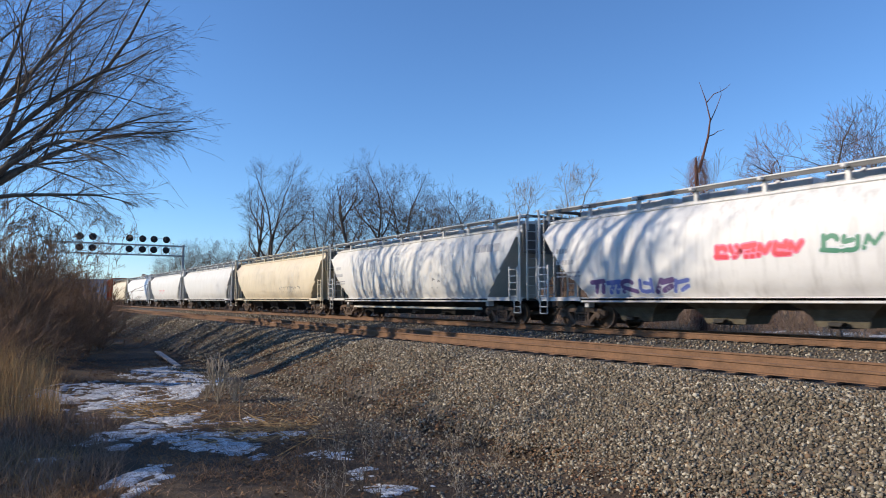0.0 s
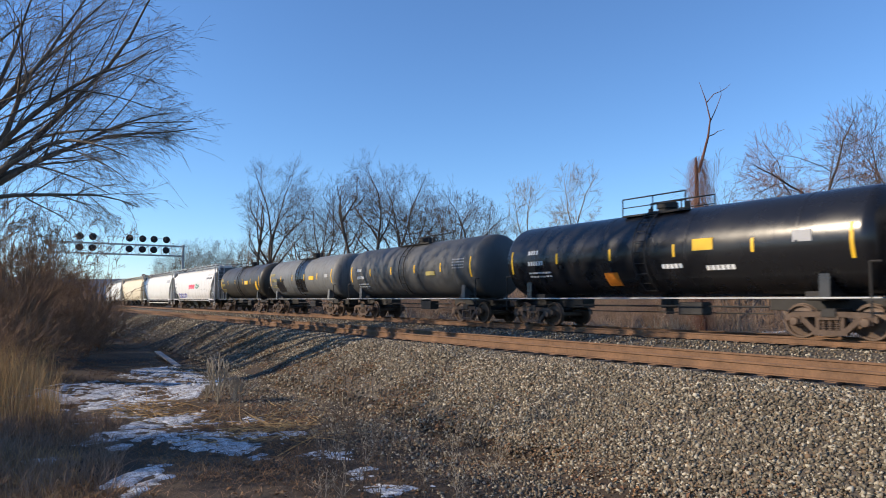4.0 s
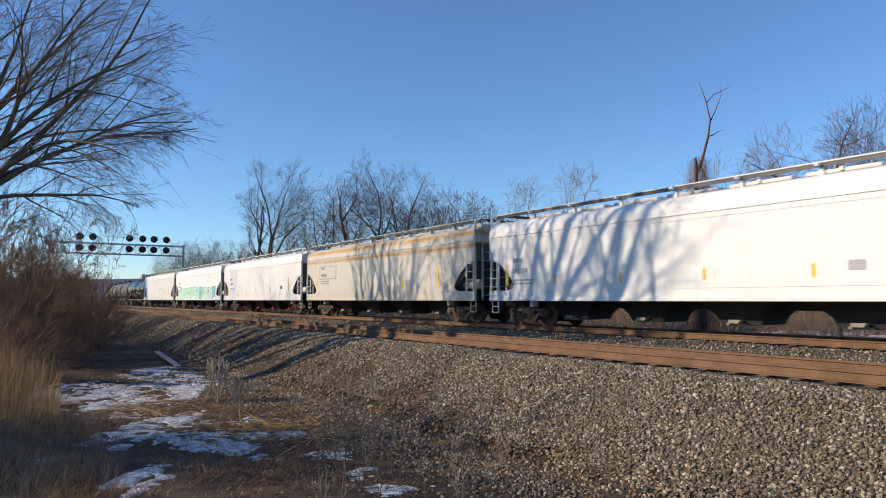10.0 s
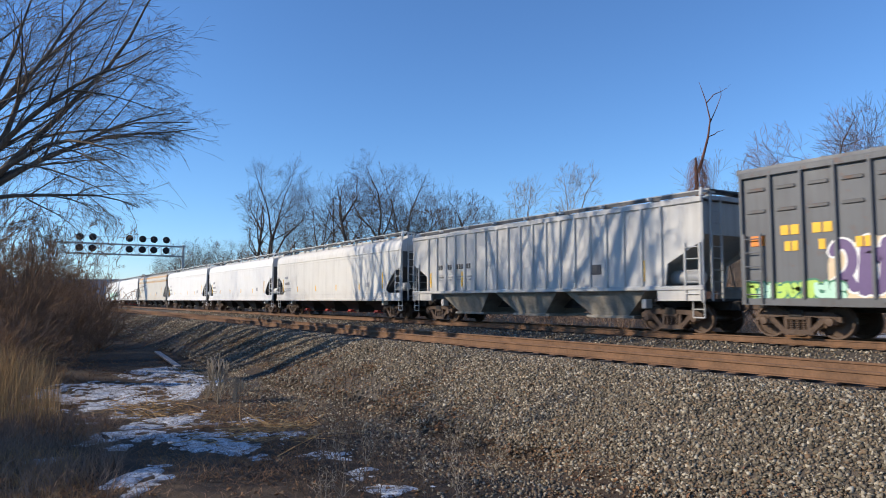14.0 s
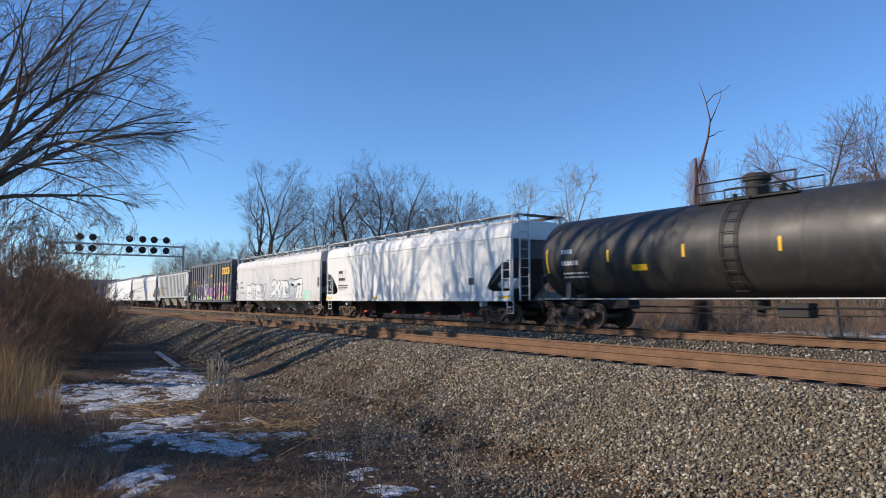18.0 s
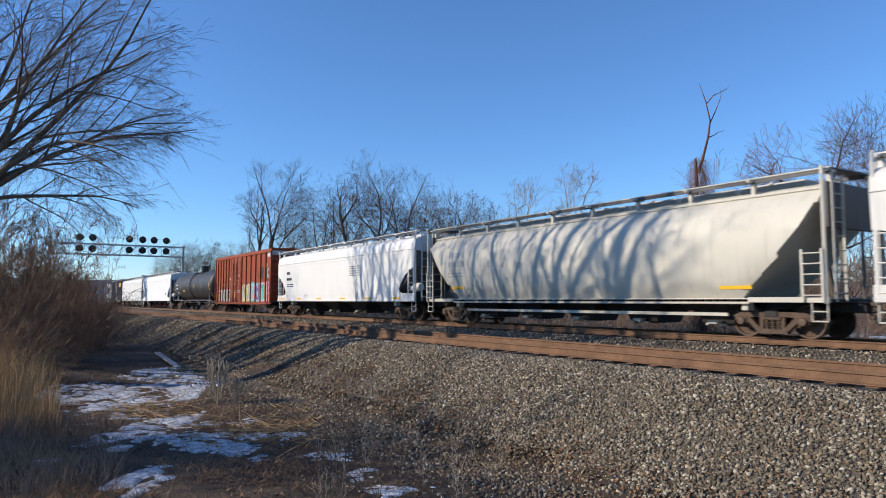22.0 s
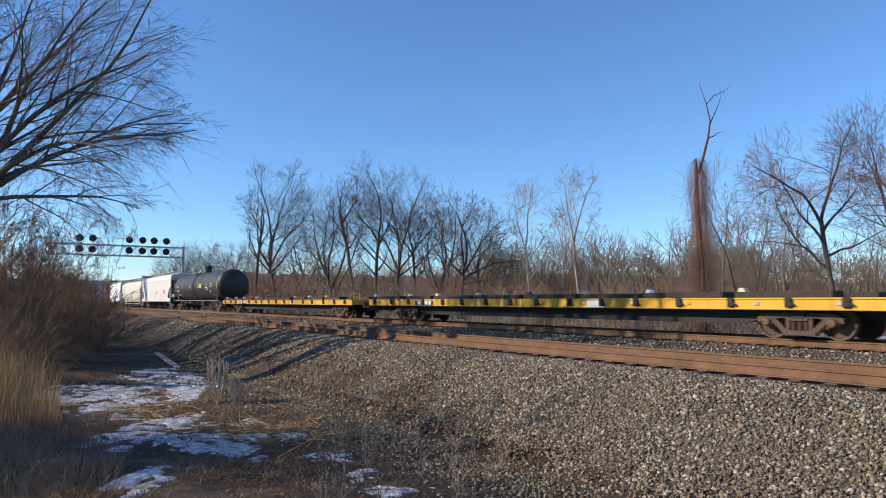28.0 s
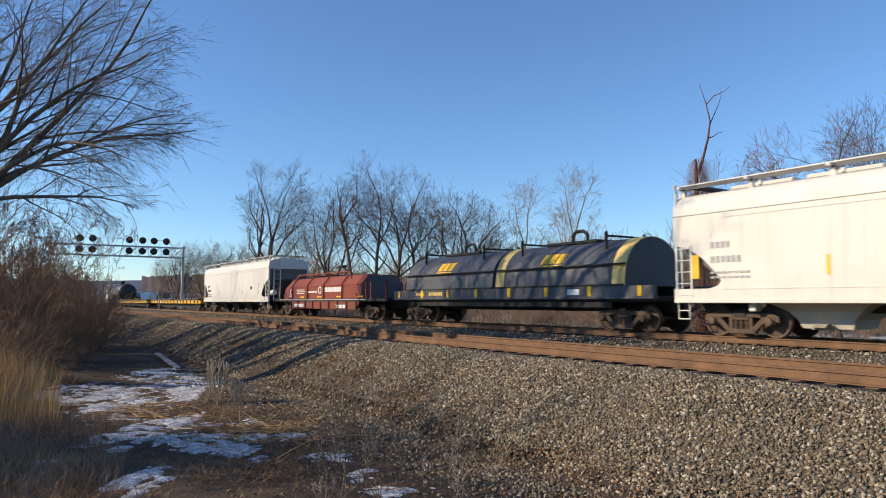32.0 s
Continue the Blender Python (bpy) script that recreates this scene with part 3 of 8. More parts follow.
LIMBED = [(10, 0.66, 0.62, 0.2, 0.09, 8, 5), (6, 0.55, 0.65, 0.2, 0.05, 5, 4), (5, 0.5, 0.6, 0.3, 0.02, 3, 3)]
KINDS = {
    "wide": forked_meshes(3, 10.0, 0.22, 0.46, 7, BARK_DARK, TWIG_DARK, least=0.010, kids=2, spread=0.52, ratio=0.82, first=7, lift=0.03, wobble=0.09, split=5),
    "fork": forked_meshes(8, 10.0, 0.22, 0.28, 7, BARK_DARK, TWIG_DARK, least=0.010, kids=2, spread=0.46, ratio=0.83, first=6, lift=0.03, wobble=0.11, split=5),
    "limbed": tree_meshes(25, 10.0, 0.3, LIMBED, BARK_DARK, TWIG, (0.05, 0.05, 1), 0.12, least=0.012),
    "stemmed": tree_meshes(27, 12.0, 0.3, LIMBED, BARK_DARK, TWIG, (-0.1, 0.1, 1), 0.10, least=0.012, lift=0.08),
}
TALL = {k: max(v.co.z for v in m[1].vertices) for k, m in KINDS.items()}


def sight(px, depth):
    """The plan's point that lies depth metres before the eye in the direction px (0 to 1 across the view)."""
    x = (px - 0.5) * 2 * math.tan(radians(33.15)) * depth
    a = radians(TURN)
    return x * math.cos(a) - depth * math.sin(a), x * math.sin(a) + depth * math.cos(a)


DENSE = ((10, 0.54, 0.82, 0.03, 6), (7, 0.56, 0.72, 0.03, 4), (4, 0.68, 0.6, 0.02, 3), (2, 0.9, 0.5, 0.01, 2))
OPEN = ((8, 0.52, 0.82, 0.03, 6), (5, 0.58, 0.72, 0.03, 4), (4, 0.68, 0.6, 0.02, 3), (2, 0.9, 0.5, 0.01, 2))
LOW = ((7, 0.5, 0.75, 0.04, 5), (6, 0.55, 0.7, 0.03, 4), (4, 0.6, 0.6, 0.02, 3), (3, 0.8, 0.55, 0.0, 2))
VASE = ((1.0, -30, 0.46, 0.10), (1.0, -13, 0.58, 0.03), (1.0, 8, 0.60, 0.02), (1.0, 26, 0.52, 0.08), (0.9, 42, 0.40, 0.10), (0.85, -46, 0.38, 0.10), (0.95, 2, 0.48, 0.03))
SPRAWL = ((0.75, -52, 0.52, 0.10), (0.9, -36, 0.58, 0.06), (1.0, -14, 0.60, 0.03), (1.0, 6, 0.58, 0.03), (0.95, 28, 0.56, 0.05), (0.85, 48, 0.46, 0.09), (0.6, 60, 0.36, 0.06))
SNAKY = ((1.0, -20, 0.34, 0.05), (1.0, 16, 0.28, 0.05), (0.8, 40, 0.26, 0.06), (0.72, -42, 0.22, 0.06), (0.92, -4, 0.36, 0.0))
TOWER = ((1.0, 0, 0.46, 0.03), (1.0, 24, 0.40, 0.05), (0.9, -26, 0.34, 0.06), (0.75, 40, 0.34, 0.08), (0.62, -44, 0.28, 0.08), (0.55, 52, 0.24, 0.08))
DROOP = ((0.8, 66, 0.52, -0.05), (0.9, 48, 0.52, -0.04), (1.0, 22, 0.52, 0.0), (1.0, -18, 0.46, 0.03), (0.7, 80, 0.42, -0.05), (0.85, -46, 0.36, 0.05))
SLIM = ((0.95, -9, 0.42, 0.04), (1.0, 6, 0.46, 0.04), (0.8, 26, 0.30, 0.10), (0.7, -30, 0.28, 0.10), (0.55, 34, 0.22, 0.1))
STEMS = ((0.1, -20, 0.74, 0.05), (0.3, 10, 0.80, 0.02), (0.3, 30, 0.70, 0.05), (0.5, 46, 0.48, 0.07), (0.2, -38, 0.46, 0.08))
VINED = ((0.60, -58, 0.40, 0.02), (0.8, -40, 0.36, 0.05), (0.95, -16, 0.46, 0.03), (1.0, 10, 0.46, 0.02), (0.9, 38, 0.36, 0.04), (0.7, 52, 0.32, 0.03), (0.5, -40, 0.20, 0.05))
# kind: seed, trunk radius, trunk share, leaders, crown, shoots, thinnest twig, bark, twigs, bow of the trunk
FORMS = {
    "vase": (31, 0.30, 0.30, VASE, (0.0, 0.68, 0.235, 0.325), DENSE, 0.0085, BARK_DARK, TWIG_DARK, 0.02),
    "sprawl": (32, 0.28, 0.20, SPRAWL, (-0.02, 0.62, 0.36, 0.38), DENSE, 0.0085, BARK_DARK, TWIG_DARK, 0.0),
    "snaky": (33, 0.24, 0.62, SNAKY, (-0.06, 0.80, 0.17, 0.21), OPEN, 0.0085, BARK_DARK, TWIG_DARK, 0.10),
    "tower": (34, 0.26, 0.46, TOWER, (0.05, 0.68, 0.26, 0.33), DENSE, 0.0085, BARK_DARK, TWIG_DARK, -0.04),
    "droop": (35, 0.26, 0.38, DROOP, (0.16, 0.60, 0.46, 0.40), OPEN, 0.0085, BARK_DARK, BARK_DARK, 0.12),
    "slim": (36, 0.15, 0.50, SLIM, (0.0, 0.70, 0.19, 0.31), OPEN, 0.010, BARK_PALE, BARK_PALE, 0.0),
    "stems": (37, 0.17, 0.18, STEMS, (0.0, 0.60, 0.40, 0.42), LOW, 0.0068, BARK, TWIG, -0.02),
    "vined": (38, 0.165, 0.56, VINED, (-0.10, 0.68, 0.38, 0.34), DENSE, 0.006, BARK_DARK, TWIG_RED, -0.22),
}
GROVE = [("vase", 0.311, 95, 23.6, "broad bare tree with a dense rounded crown"), ("snaky", 0.286, 100, 19.6, "bare tree with a vine-wrapped trunk"), ("sprawl", 0.378, 88, 19.6, "bare tree with many sprawling limbs"),
         ("snaky", 0.402, 82, 19.0, "slim bare tree with a swaying trunk"), ("tower", 0.424, 84, 21.3, "tall bare tree with dark forked limbs"), ("vase", 0.449, 92, 22.2, "tall bare tree with a wide crown"), ("tower", 0.468, 90, 19.2, "bare tree with dark limbs"),
         ("sprawl", 0.493, 86, 18.2, "bare tree with many sprawling limbs"), ("droop", 0.520, 76, 15.4, "bare tree with dark drooping limbs"), ("vase", 0.540, 90, 15.6, "low bare tree with a rounded crown"), ("sprawl", 0.345, 112, 19.0, "bare tree standing back in the grove"),
         ("slim", 0.600, 74, 16.4, "pale-barked bare sycamore beside the line"), ("slim", 0.655, 68, 16.6, "tall pale-barked bare sycamore"), ("slim", 0.632, 92, 17.0, "pale-barked bare sycamore standing back"),
         ("stems", 0.832, 42, 12.0, "bare tree with several stems"), ("vined", 0.946, 35, 12.6, "bare tree hung with reddish vines"), ("stems", 0.888, 47, 11.6, "bare tree with several stems"), ("sprawl", 1.04, 42, 17.0, "tall bare tree with pale twigs"), ("stems", 0.99, 52, 12.5, "bare tree with several stems"),
         ("vase", 0.210, 140, 15.6, "bare tree far down the line"), ("sprawl", 0.232, 135, 15.0, "bare tree far down the line"), ("vase", 0.249, 128, 14.6, "bare tree far down the line"), ("tower", 0.268, 120, 14.4, "bare tree far down the line"), ("sprawl", 0.198, 165, 16.0, "bare tree far down the line")]
built = {}
for kind, px, depth, height, label in GROVE:
    if kind not in built:
        seed, radius, trunk, leaders, crown, shoots, least, trunk_mat, twig_mat, bow = FORMS[kind]
        built[kind] = bare_tree(trunk_mat, twig_mat, seed, height, radius, trunk, leaders, crown, shoots, least, bow, 0.15)
        TALL[kind] = max(v.co.z for v in built[kind][1].vertices)
    twin = sum(1 for k, p, *_ in GROVE if k == kind and p < px)
    plant(built[kind], *sight(px, depth), label, TURN + (0, 200, 35, 160, 320)[twin % 5], height / TALL[kind])

# the big tree beside the eye, whose limbs sweep out over the ditch
SWEEP = ((0.92, 36, 0.86, -0.008), (0.90, 46, 0.66, -0.055), (0.95, 58, 0.60, -0.095), (0.97, 52, 0.60, -0.08), (1.0, 41, 0.74, -0.025), (1.0, 27, 0.72, 0.0), (0.90, 66, 0.44, -0.10))
RISE = ((0.75, 34, 0.62, 0.0), (0.85, 20, 0.66, 0.0), (1.0, 4, 0.62, 0.02), (0.8, 46, 0.40, -0.02), (1.0, -20, 0.56, 0.03))
TRAILING = ((10, 0.44, 0.50, -0.03, 7), (7, 0.52, 0.48, -0.06, 5), (5, 0.58, 0.48, -0.07, 4), (3, 0.8, 0.42, -0.07, 3))
for seed, px, depth, height, radius, trunk, leaders, crown, bow, label in (
        (71, -0.048, 25.0, 13.2, 0.24, 0.515, SWEEP, (0.20, 0.78, 0.46, 0.52), 0.07, "large bare tree with sweeping branches"),
        (72, -0.080, 26.0, 15.5, 0.27, 0.52, RISE, (0.1, 0.78, 0.40, 0.44), 0.05, "tall bare tree with rising limbs by the ditch")):
    me = bare_tree(BARK, TWIG, seed, height, radius, trunk, leaders, crown, TRAILING, 0.0046, bow, 0.085)
    plant(me, *sight(px, depth), label, TURN, 1.0, group="trees beside the ditch")
# its neighbours on the bank, out of view, whose shadows lie across line and ditch
OVERHANG = ((0.95, 12, 0.55, 0.0), (1.0, 28, 0.60, 0.0), (0.9, 42, 0.58, -0.01), (0.8, 55, 0.46, 0.0), (1.0, -8, 0.45, 0.03), (0.7, 66, 0.34, 0.02))
FEW = ((6, 0.42, 0.6, 0.02, 6), (5, 0.5, 0.6, 0.02, 4), (4, 0.6, 0.5, 0.02, 2))
KINDS["leaning"] = bare_tree(BARK_DARK, TWIG, 91, 22.0, 0.34, 0.46, OVERHANG, (0.2, 0.75, 0.42, 0.34), FEW, 0.012, 0.06, 0.13)
TALL["leaning"] = max(v.co.z for v in KINDS["leaning"][1].vertices)
for kind, x, y, height, turn in (("leaning", -30.6, -4, 25, 0), ("leaning", -28.6, -8.5, 27, 25), ("stemmed", -37, -5, 25, 120), ("limbed", -45, -5, 22, 30), ("wide", -58, -3, 17, 90), ("stemmed", -36, -9, 26, 210),
                                 ("fork", -68, -2, 16, 10), ("limbed", -41, -7, 25, 200)):
    plant(KINDS[kind], x, y, "tall bare tree on the bank by the ditch", turn, height / TALL[kind], group="trees beside the ditch")


# the broken trunk hung with vines
def vine_snag(x, y):
    t = tagged(new("dead_tree"), "tall broken dead trunk hung with reddish vines", "tree")
    t.matrix_basis = pose(x, y, float(land(x, y)) - 0.1, 0, 0, TURN)
    rng = np.random.default_rng(44)
    trunk = np.array([[(0, 0, 0), (0.02, 0, 2.4), (-0.05, 0, 4.8), (-0.1, 0.05, 7.0), (-0.12, 0, 8.7)]], float)
    top = np.array([[(-0.02, 0, 8.0), (0.2, 0, 8.7), (0.48, 0, 9.7), (0.6, 0, 10.5), (0.42, 0, 11.4), (0.13, 0, 12.3)]], float)
    fork = np.array([[(0.6, 0, 10.4), (0.85, 0.05, 10.9), (1.05, 0, 11.4), (1.15, 0, 11.7), (1.1, 0, 12.1)], [(0.45, 0, 11.3), (0.8, 0, 11.7), (1.15, 0, 11.85), (1.4, 0, 12.0), (1.6, 0, 12.2)],
                     [(0.5, 0, 9.7), (0.75, 0, 9.8), (0.95, 0, 9.95), (1.1, 0, 9.97), (1.25, 0, 10.05)], [(-0.05, 0, 5.8), (-0.3, 0, 5.9), (-0.5, 0, 5.85), (-0.65, 0, 5.87), (-0.8, 0, 5.8)]], float)
    v, f = gather([(trunk, np.array([[0.19, 0.16, 0.14, 0.11, 0.05]]), 7), (top, np.array([[0.08, 0.065, 0.05, 0.035, 0.022, 0.008]]), 6), (fork, np.tile([0.026, 0.022, 0.016, 0.011, 0.006], (4, 1)), 5)])
    part("trunk", big_mesh("trunk", v, f, bark("vine_covered_trunk", (0.09, 0.035, 0.022), (0.2, 0.09, 0.06)), True), t)
    n = 1500
    z0 = rng.uniform(1.0, 8.8, n)
    a = rng.uniform(0, 6.28, n)
    out = np.stack([np.cos(a), np.sin(a), rng.uniform(-0.2, 0.5, n)], 1)
    p, r = limbs(rng, np.stack([0.12 * np.cos(a), 0.12 * np.sin(a), z0], 1), unit(out), rng.uniform(0.5, 1.7, n), np.full(n, 0.007), 5, 0.2, -1.1)
    part("vines", big_mesh("vines", *gather([(p, r, 3)]), TWIG_RED), t, "tangled reddish-brown hanging vines")


vine_snag(*sight(0.792, 31))


# brush: shrubs of many thin stems, joined
def shrub(seed, stems, height, spread, least):
    rng = np.random.default_rng(seed)
    a = rng.uniform(0, 6.28, stems)
    p0 = np.stack([0.25 * spread * np.cos(a) * rng.random(stems), 0.25 * spread * np.sin(a) * rng.random(stems), np.zeros(stems)], 1)
    d = unit(np.stack([np.cos(a) * spread * 0.45, np.sin(a) * spread * 0.45, np.ones(stems)], 1) + rng.normal(0, 0.2, (stems, 3)))
    p, r = limbs(rng, p0, d, height * rng.uniform(0.5, 1.1, stems), np.full(stems, least * 1.7), 5, 0.16, 0.03)
    out = [(p, r, 3)]
    i = rng.integers(1, 4, (stems, 5))
    rows = np.arange(stems)[:, None]
    q0 = p[rows, i].reshape(-1, 3)
    dd = unit(unit(p[rows, i + 1] - p[rows, i]) + rng.normal(0, 0.5, (stems, 5, 3))).reshape(-1, 3)
    p, r = limbs(rng, q0, dd, height * rng.uniform(0.15, 0.4, len(q0)), np.full(len(q0), least), 2, 0.2, 0.05)
    return gather(out + [(p, r, 3)])


def thicket(name, spots, shapes, mat, label, category="brush"):
    """Copies of a few shrubs, turned and sized by chance, in one mesh."""
    rng = np.random.default_rng(len(spots))
    vs, fs, base = [], [], 0
    for x, y, s in spots:
        v, f = shapes[rng.integers(len(shapes))]
        a = rng.uniform(0, 6.28)
        m = np.array([(math.cos(a), -math.sin(a), 0), (math.sin(a), math.cos(a), 0), (0, 0, rng.uniform(0.8, 1.2))]) * s
        vs.append(v @ m.T + np.array([x, y, float(land(x, y)) - 0.05]))
        fs.append(f + base)
        base += len(v)
    return tagged(new(name, big_mesh(name, np.concatenate(vs), np.concatenate(fs), mat)), label, category, kind="stuff")


rng = np.random.default_rng(5)
SHRUBS = [gather([(p, np.maximum(r, 0.0075), 3) for p, r, _ in forked(s0, 2.9, 0.028, 0.05, 4, 2, 0.85, 0.6, 0.03, 0.22, first=12)]) for s0 in (101, 102, 103)]
spots = []
for px0, px1, d0, d1, n, lo, hi in ((-0.06, 0.06, 21, 30, 16, 0.8, 1.3), (0.0, 0.125, 28, 50, 46, 0.9, 1.5), (0.02, 0.132, 45, 80, 46, 1.1, 1.7), (-0.08, 0.03, 30, 60, 30, 1.2, 2.0), (0.03, 0.12, 75, 120, 30, 1.4, 2.2)):
    for _ in range(n):
        x, y = sight(rng.uniform(px0, px1), rng.uniform(d0, d1))
        if y < 6.0:
            spots.append((x, y, rng.uniform(lo, hi)))
# a few unseen shrubs beside the view, added to shade the ditch floor
spots += [(rng.uniform(-15, -11.5), rng.uniform(-3.2, -1.6), rng.uniform(0.7, 1.0)) for _ in range(4)]
thicket("roadside_thicket", spots, SHRUBS, BRUSH, "tangled leafless brown thicket along the ditch")
# slender saplings in the thicket, and unseen ones behind the eye for shade
SAPLING = [gather([(p, np.maximum(r, 0.007), 3) for p, r, s in grow(s0, (0, 0, 0), (0.1, 0, 1), 4.2, 0.05, [(8, 0.6, 0.55, 0.1, 0.12, 5, 3), (7, 0.5, 0.6, 0.15, 0.05, 3, 3), (5, 0.5, 0.6, 0.2, 0.0, 2, 3)], 0.2)]) for s0 in (81, 82, 83)]
spots = []
for px0, px1, d0, d1, n, lo, hi in ((-0.06, 0.05, 26, 45, 34, 0.8, 1.35), (0.02, 0.105, 40, 70, 40, 0.8, 1.3), (0.06, 0.132, 60, 115, 44, 0.7, 1.15)):
    for _ in range(n):
        x, y = sight(rng.uniform(px0, px1), rng.uniform(d0, d1))
        if y < 6.2:
            spots.append((x, y, rng.uniform(lo, hi)))
# unseen saplings on the bank behind the eye, added to shade the ditch
for _ in range(30):
    spots.append((rng.uniform(-17.5, -13.2), rng.uniform(-6.5, -3.6), rng.uniform(0.8, 1.2)))
thicket("sapling_thicket", spots, SAPLING, BRUSH, "dense leafless saplings and vines along the ditch")
def scrub(seed, h, radius, least, n, shoots):
    """A bush of n stems that leave the ground together."""
    g = random.Random(seed)
    stems = [(g.uniform(0.1, 1.0), g.uniform(-42, 42), g.uniform(0.5, 0.95), g.uniform(-0.03, 0.04)) for _ in range(n)]
    return gather(tree_lines(seed, h, radius, 0.07, stems, (0, 0.5, 0.5, 0.55), shoots, least, 0.0, 0.17, 0.42)[1:])


spots = []
for px0, px1, d0, d1, n, lo, hi in ((0.2, 0.56, 62, 88, 110, 0.8, 1.6), (0.55, 0.8, 42, 70, 100, 0.6, 1.25), (0.78, 1.04, 29, 45, 60, 0.35, 0.8)):
    for _ in range(n):
        x, y = sight(rng.uniform(px0, px1), rng.uniform(d0, d1))
        if y > 23.5:
            spots.append((x, y, rng.uniform(lo, hi)))
thicket("trackside_brush", spots, [scrub(s0, 3.4, 0.03, 0.007, 9, ((4, 0.6, 0.55, 0.03, 3), (4, 0.75, 0.5, 0.02, 2))) for s0 in (1, 2, 3)], BRUSH_WARM, "reddish-brown leafless brush behind the line")
spots = [(rng.uniform(-60, 14), rng.uniform(23.2, 29), rng.uniform(0.35, 0.7)) for _ in range(210)]
thicket("dead_weeds", spots, [shrub(s, 14, 2.2, 0.7, 0.009) for s in (91, 92)], PALE_WEED, "pale grey-brown dead weeds behind the line", "weeds")

# woods in the distance, rows of small bare trees in one mesh
def wood(seed, h):
    g = random.Random(seed)
    stems = [(g.uniform(0.4, 1.0), g.uniform(-38, 38), g.uniform(0.45, 0.65), g.uniform(0.02, 0.08)) for _ in range(5)]
    return gather([(p[:, ::2] if p.shape[1] > 5 else p, r[:, ::2] if r.shape[1] > 5 else r, 3) for p, r, _ in
                   tree_lines(seed, h, 0.16, 0.4, stems, (0, 0.66, 0.3, 0.36), ((5, 0.6, 0.7, 0.03, 3), (4, 0.75, 0.6, 0.03, 2), (2, 1.1, 0.5, 0.02, 2)), 0.019, g.uniform(-0.1, 0.1), 0.15, 0.4)])


FAR = [wood(s0, 9.0) for s0 in (51, 52, 53, 54, 55)]
spots = []
for px0, px1, d0, d1, n, lo, hi in ((0.26, 0.56, 105, 190, 85, 0.8, 1.25), (0.54, 0.84, 92, 165, 130, 1.0, 1.5), (0.76, 1.05, 62, 110, 95, 0.65, 1.05), (0.17, 0.30, 150, 230, 30, 0.8, 1.2)):
    for _ in range(n):
        x, y = sight(rng.uniform(px0, px1), rng.uniform(d0, d1))
        spots.append((x, y, rng.uniform(lo, hi)))
thicket("distant_woods", spots, FAR, TWIG, "grey-brown leafless woods in the distance", "woods")

spots = [(*sight(rng.uniform(0.17, 0.82), rng.uniform(75, 135)), rng.uniform(1.0, 1.9)) for _ in range(190)] + [(*sight(rng.uniform(0.72, 1.04), rng.uniform(45, 85)), rng.uniform(0.6, 1.1)) for _ in range(60)]
thicket("undergrowth", [p for p in spots if p[1] > 26], [scrub(s0, 4.0, 0.04, 0.012, 9, ((4, 0.6, 0.55, 0.03, 3), (3, 0.8, 0.5, 0.02, 2))) for s0 in (95, 96, 97)], BRUSH, "brown leafless undergrowth in the grove")

# dead grass
def blades(name, spots, lo, hi, width, mat, label, lean=0.35):
    g = np.random.default_rng(len(spots))
    n = len(spots)
    a = g.uniform(0, 6.28, n)
    h = g.uniform(lo, hi, n)
    z = land(spots[:, 0], spots[:, 1]) - 0.02
    b = np.stack([spots[:, 0], spots[:, 1], z], 1)
    side = np.stack([np.cos(a), np.sin(a), np.zeros(n)], 1) * width
    tip = np.stack([g.normal(0, lean, n) * h, g.normal(0, lean, n) * h, h], 1)
    mid = tip * np.array([0.35, 0.35, 0.6])
    v = np.stack([b - side, b + side, b + mid + side * 0.7, b + mid - side * 0.7, b + tip, b + tip + side * 0.1], 1).reshape(-1, 3)
    k = np.arange(n)[:, None] * 6
    f = np.concatenate([k + np.array([0, 1, 2, 3]), k + np.array([3, 2, 5, 4])])
    return tagged(new(name, big_mesh(name, v, f, mat)), label, "grass", kind="stuff")


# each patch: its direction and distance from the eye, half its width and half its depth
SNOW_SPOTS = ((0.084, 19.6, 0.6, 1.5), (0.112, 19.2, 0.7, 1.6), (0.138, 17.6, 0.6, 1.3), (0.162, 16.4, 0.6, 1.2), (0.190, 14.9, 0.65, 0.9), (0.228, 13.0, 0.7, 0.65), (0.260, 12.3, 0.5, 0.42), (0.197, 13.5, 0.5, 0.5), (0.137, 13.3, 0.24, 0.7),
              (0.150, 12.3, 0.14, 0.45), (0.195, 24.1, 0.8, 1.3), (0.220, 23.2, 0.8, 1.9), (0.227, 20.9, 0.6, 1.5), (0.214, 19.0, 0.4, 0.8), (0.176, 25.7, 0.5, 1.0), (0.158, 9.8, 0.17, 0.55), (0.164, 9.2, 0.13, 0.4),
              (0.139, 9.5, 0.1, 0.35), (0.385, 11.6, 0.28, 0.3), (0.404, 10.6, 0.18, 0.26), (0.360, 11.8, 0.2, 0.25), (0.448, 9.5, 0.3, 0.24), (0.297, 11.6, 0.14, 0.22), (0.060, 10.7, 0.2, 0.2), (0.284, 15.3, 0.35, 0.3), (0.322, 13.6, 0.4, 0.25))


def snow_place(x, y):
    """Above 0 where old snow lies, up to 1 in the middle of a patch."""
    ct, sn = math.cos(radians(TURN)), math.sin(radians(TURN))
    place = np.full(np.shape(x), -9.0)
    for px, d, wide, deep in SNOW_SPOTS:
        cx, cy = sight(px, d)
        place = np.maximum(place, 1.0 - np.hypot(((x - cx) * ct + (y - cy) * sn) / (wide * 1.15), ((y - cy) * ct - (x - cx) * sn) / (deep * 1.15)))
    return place


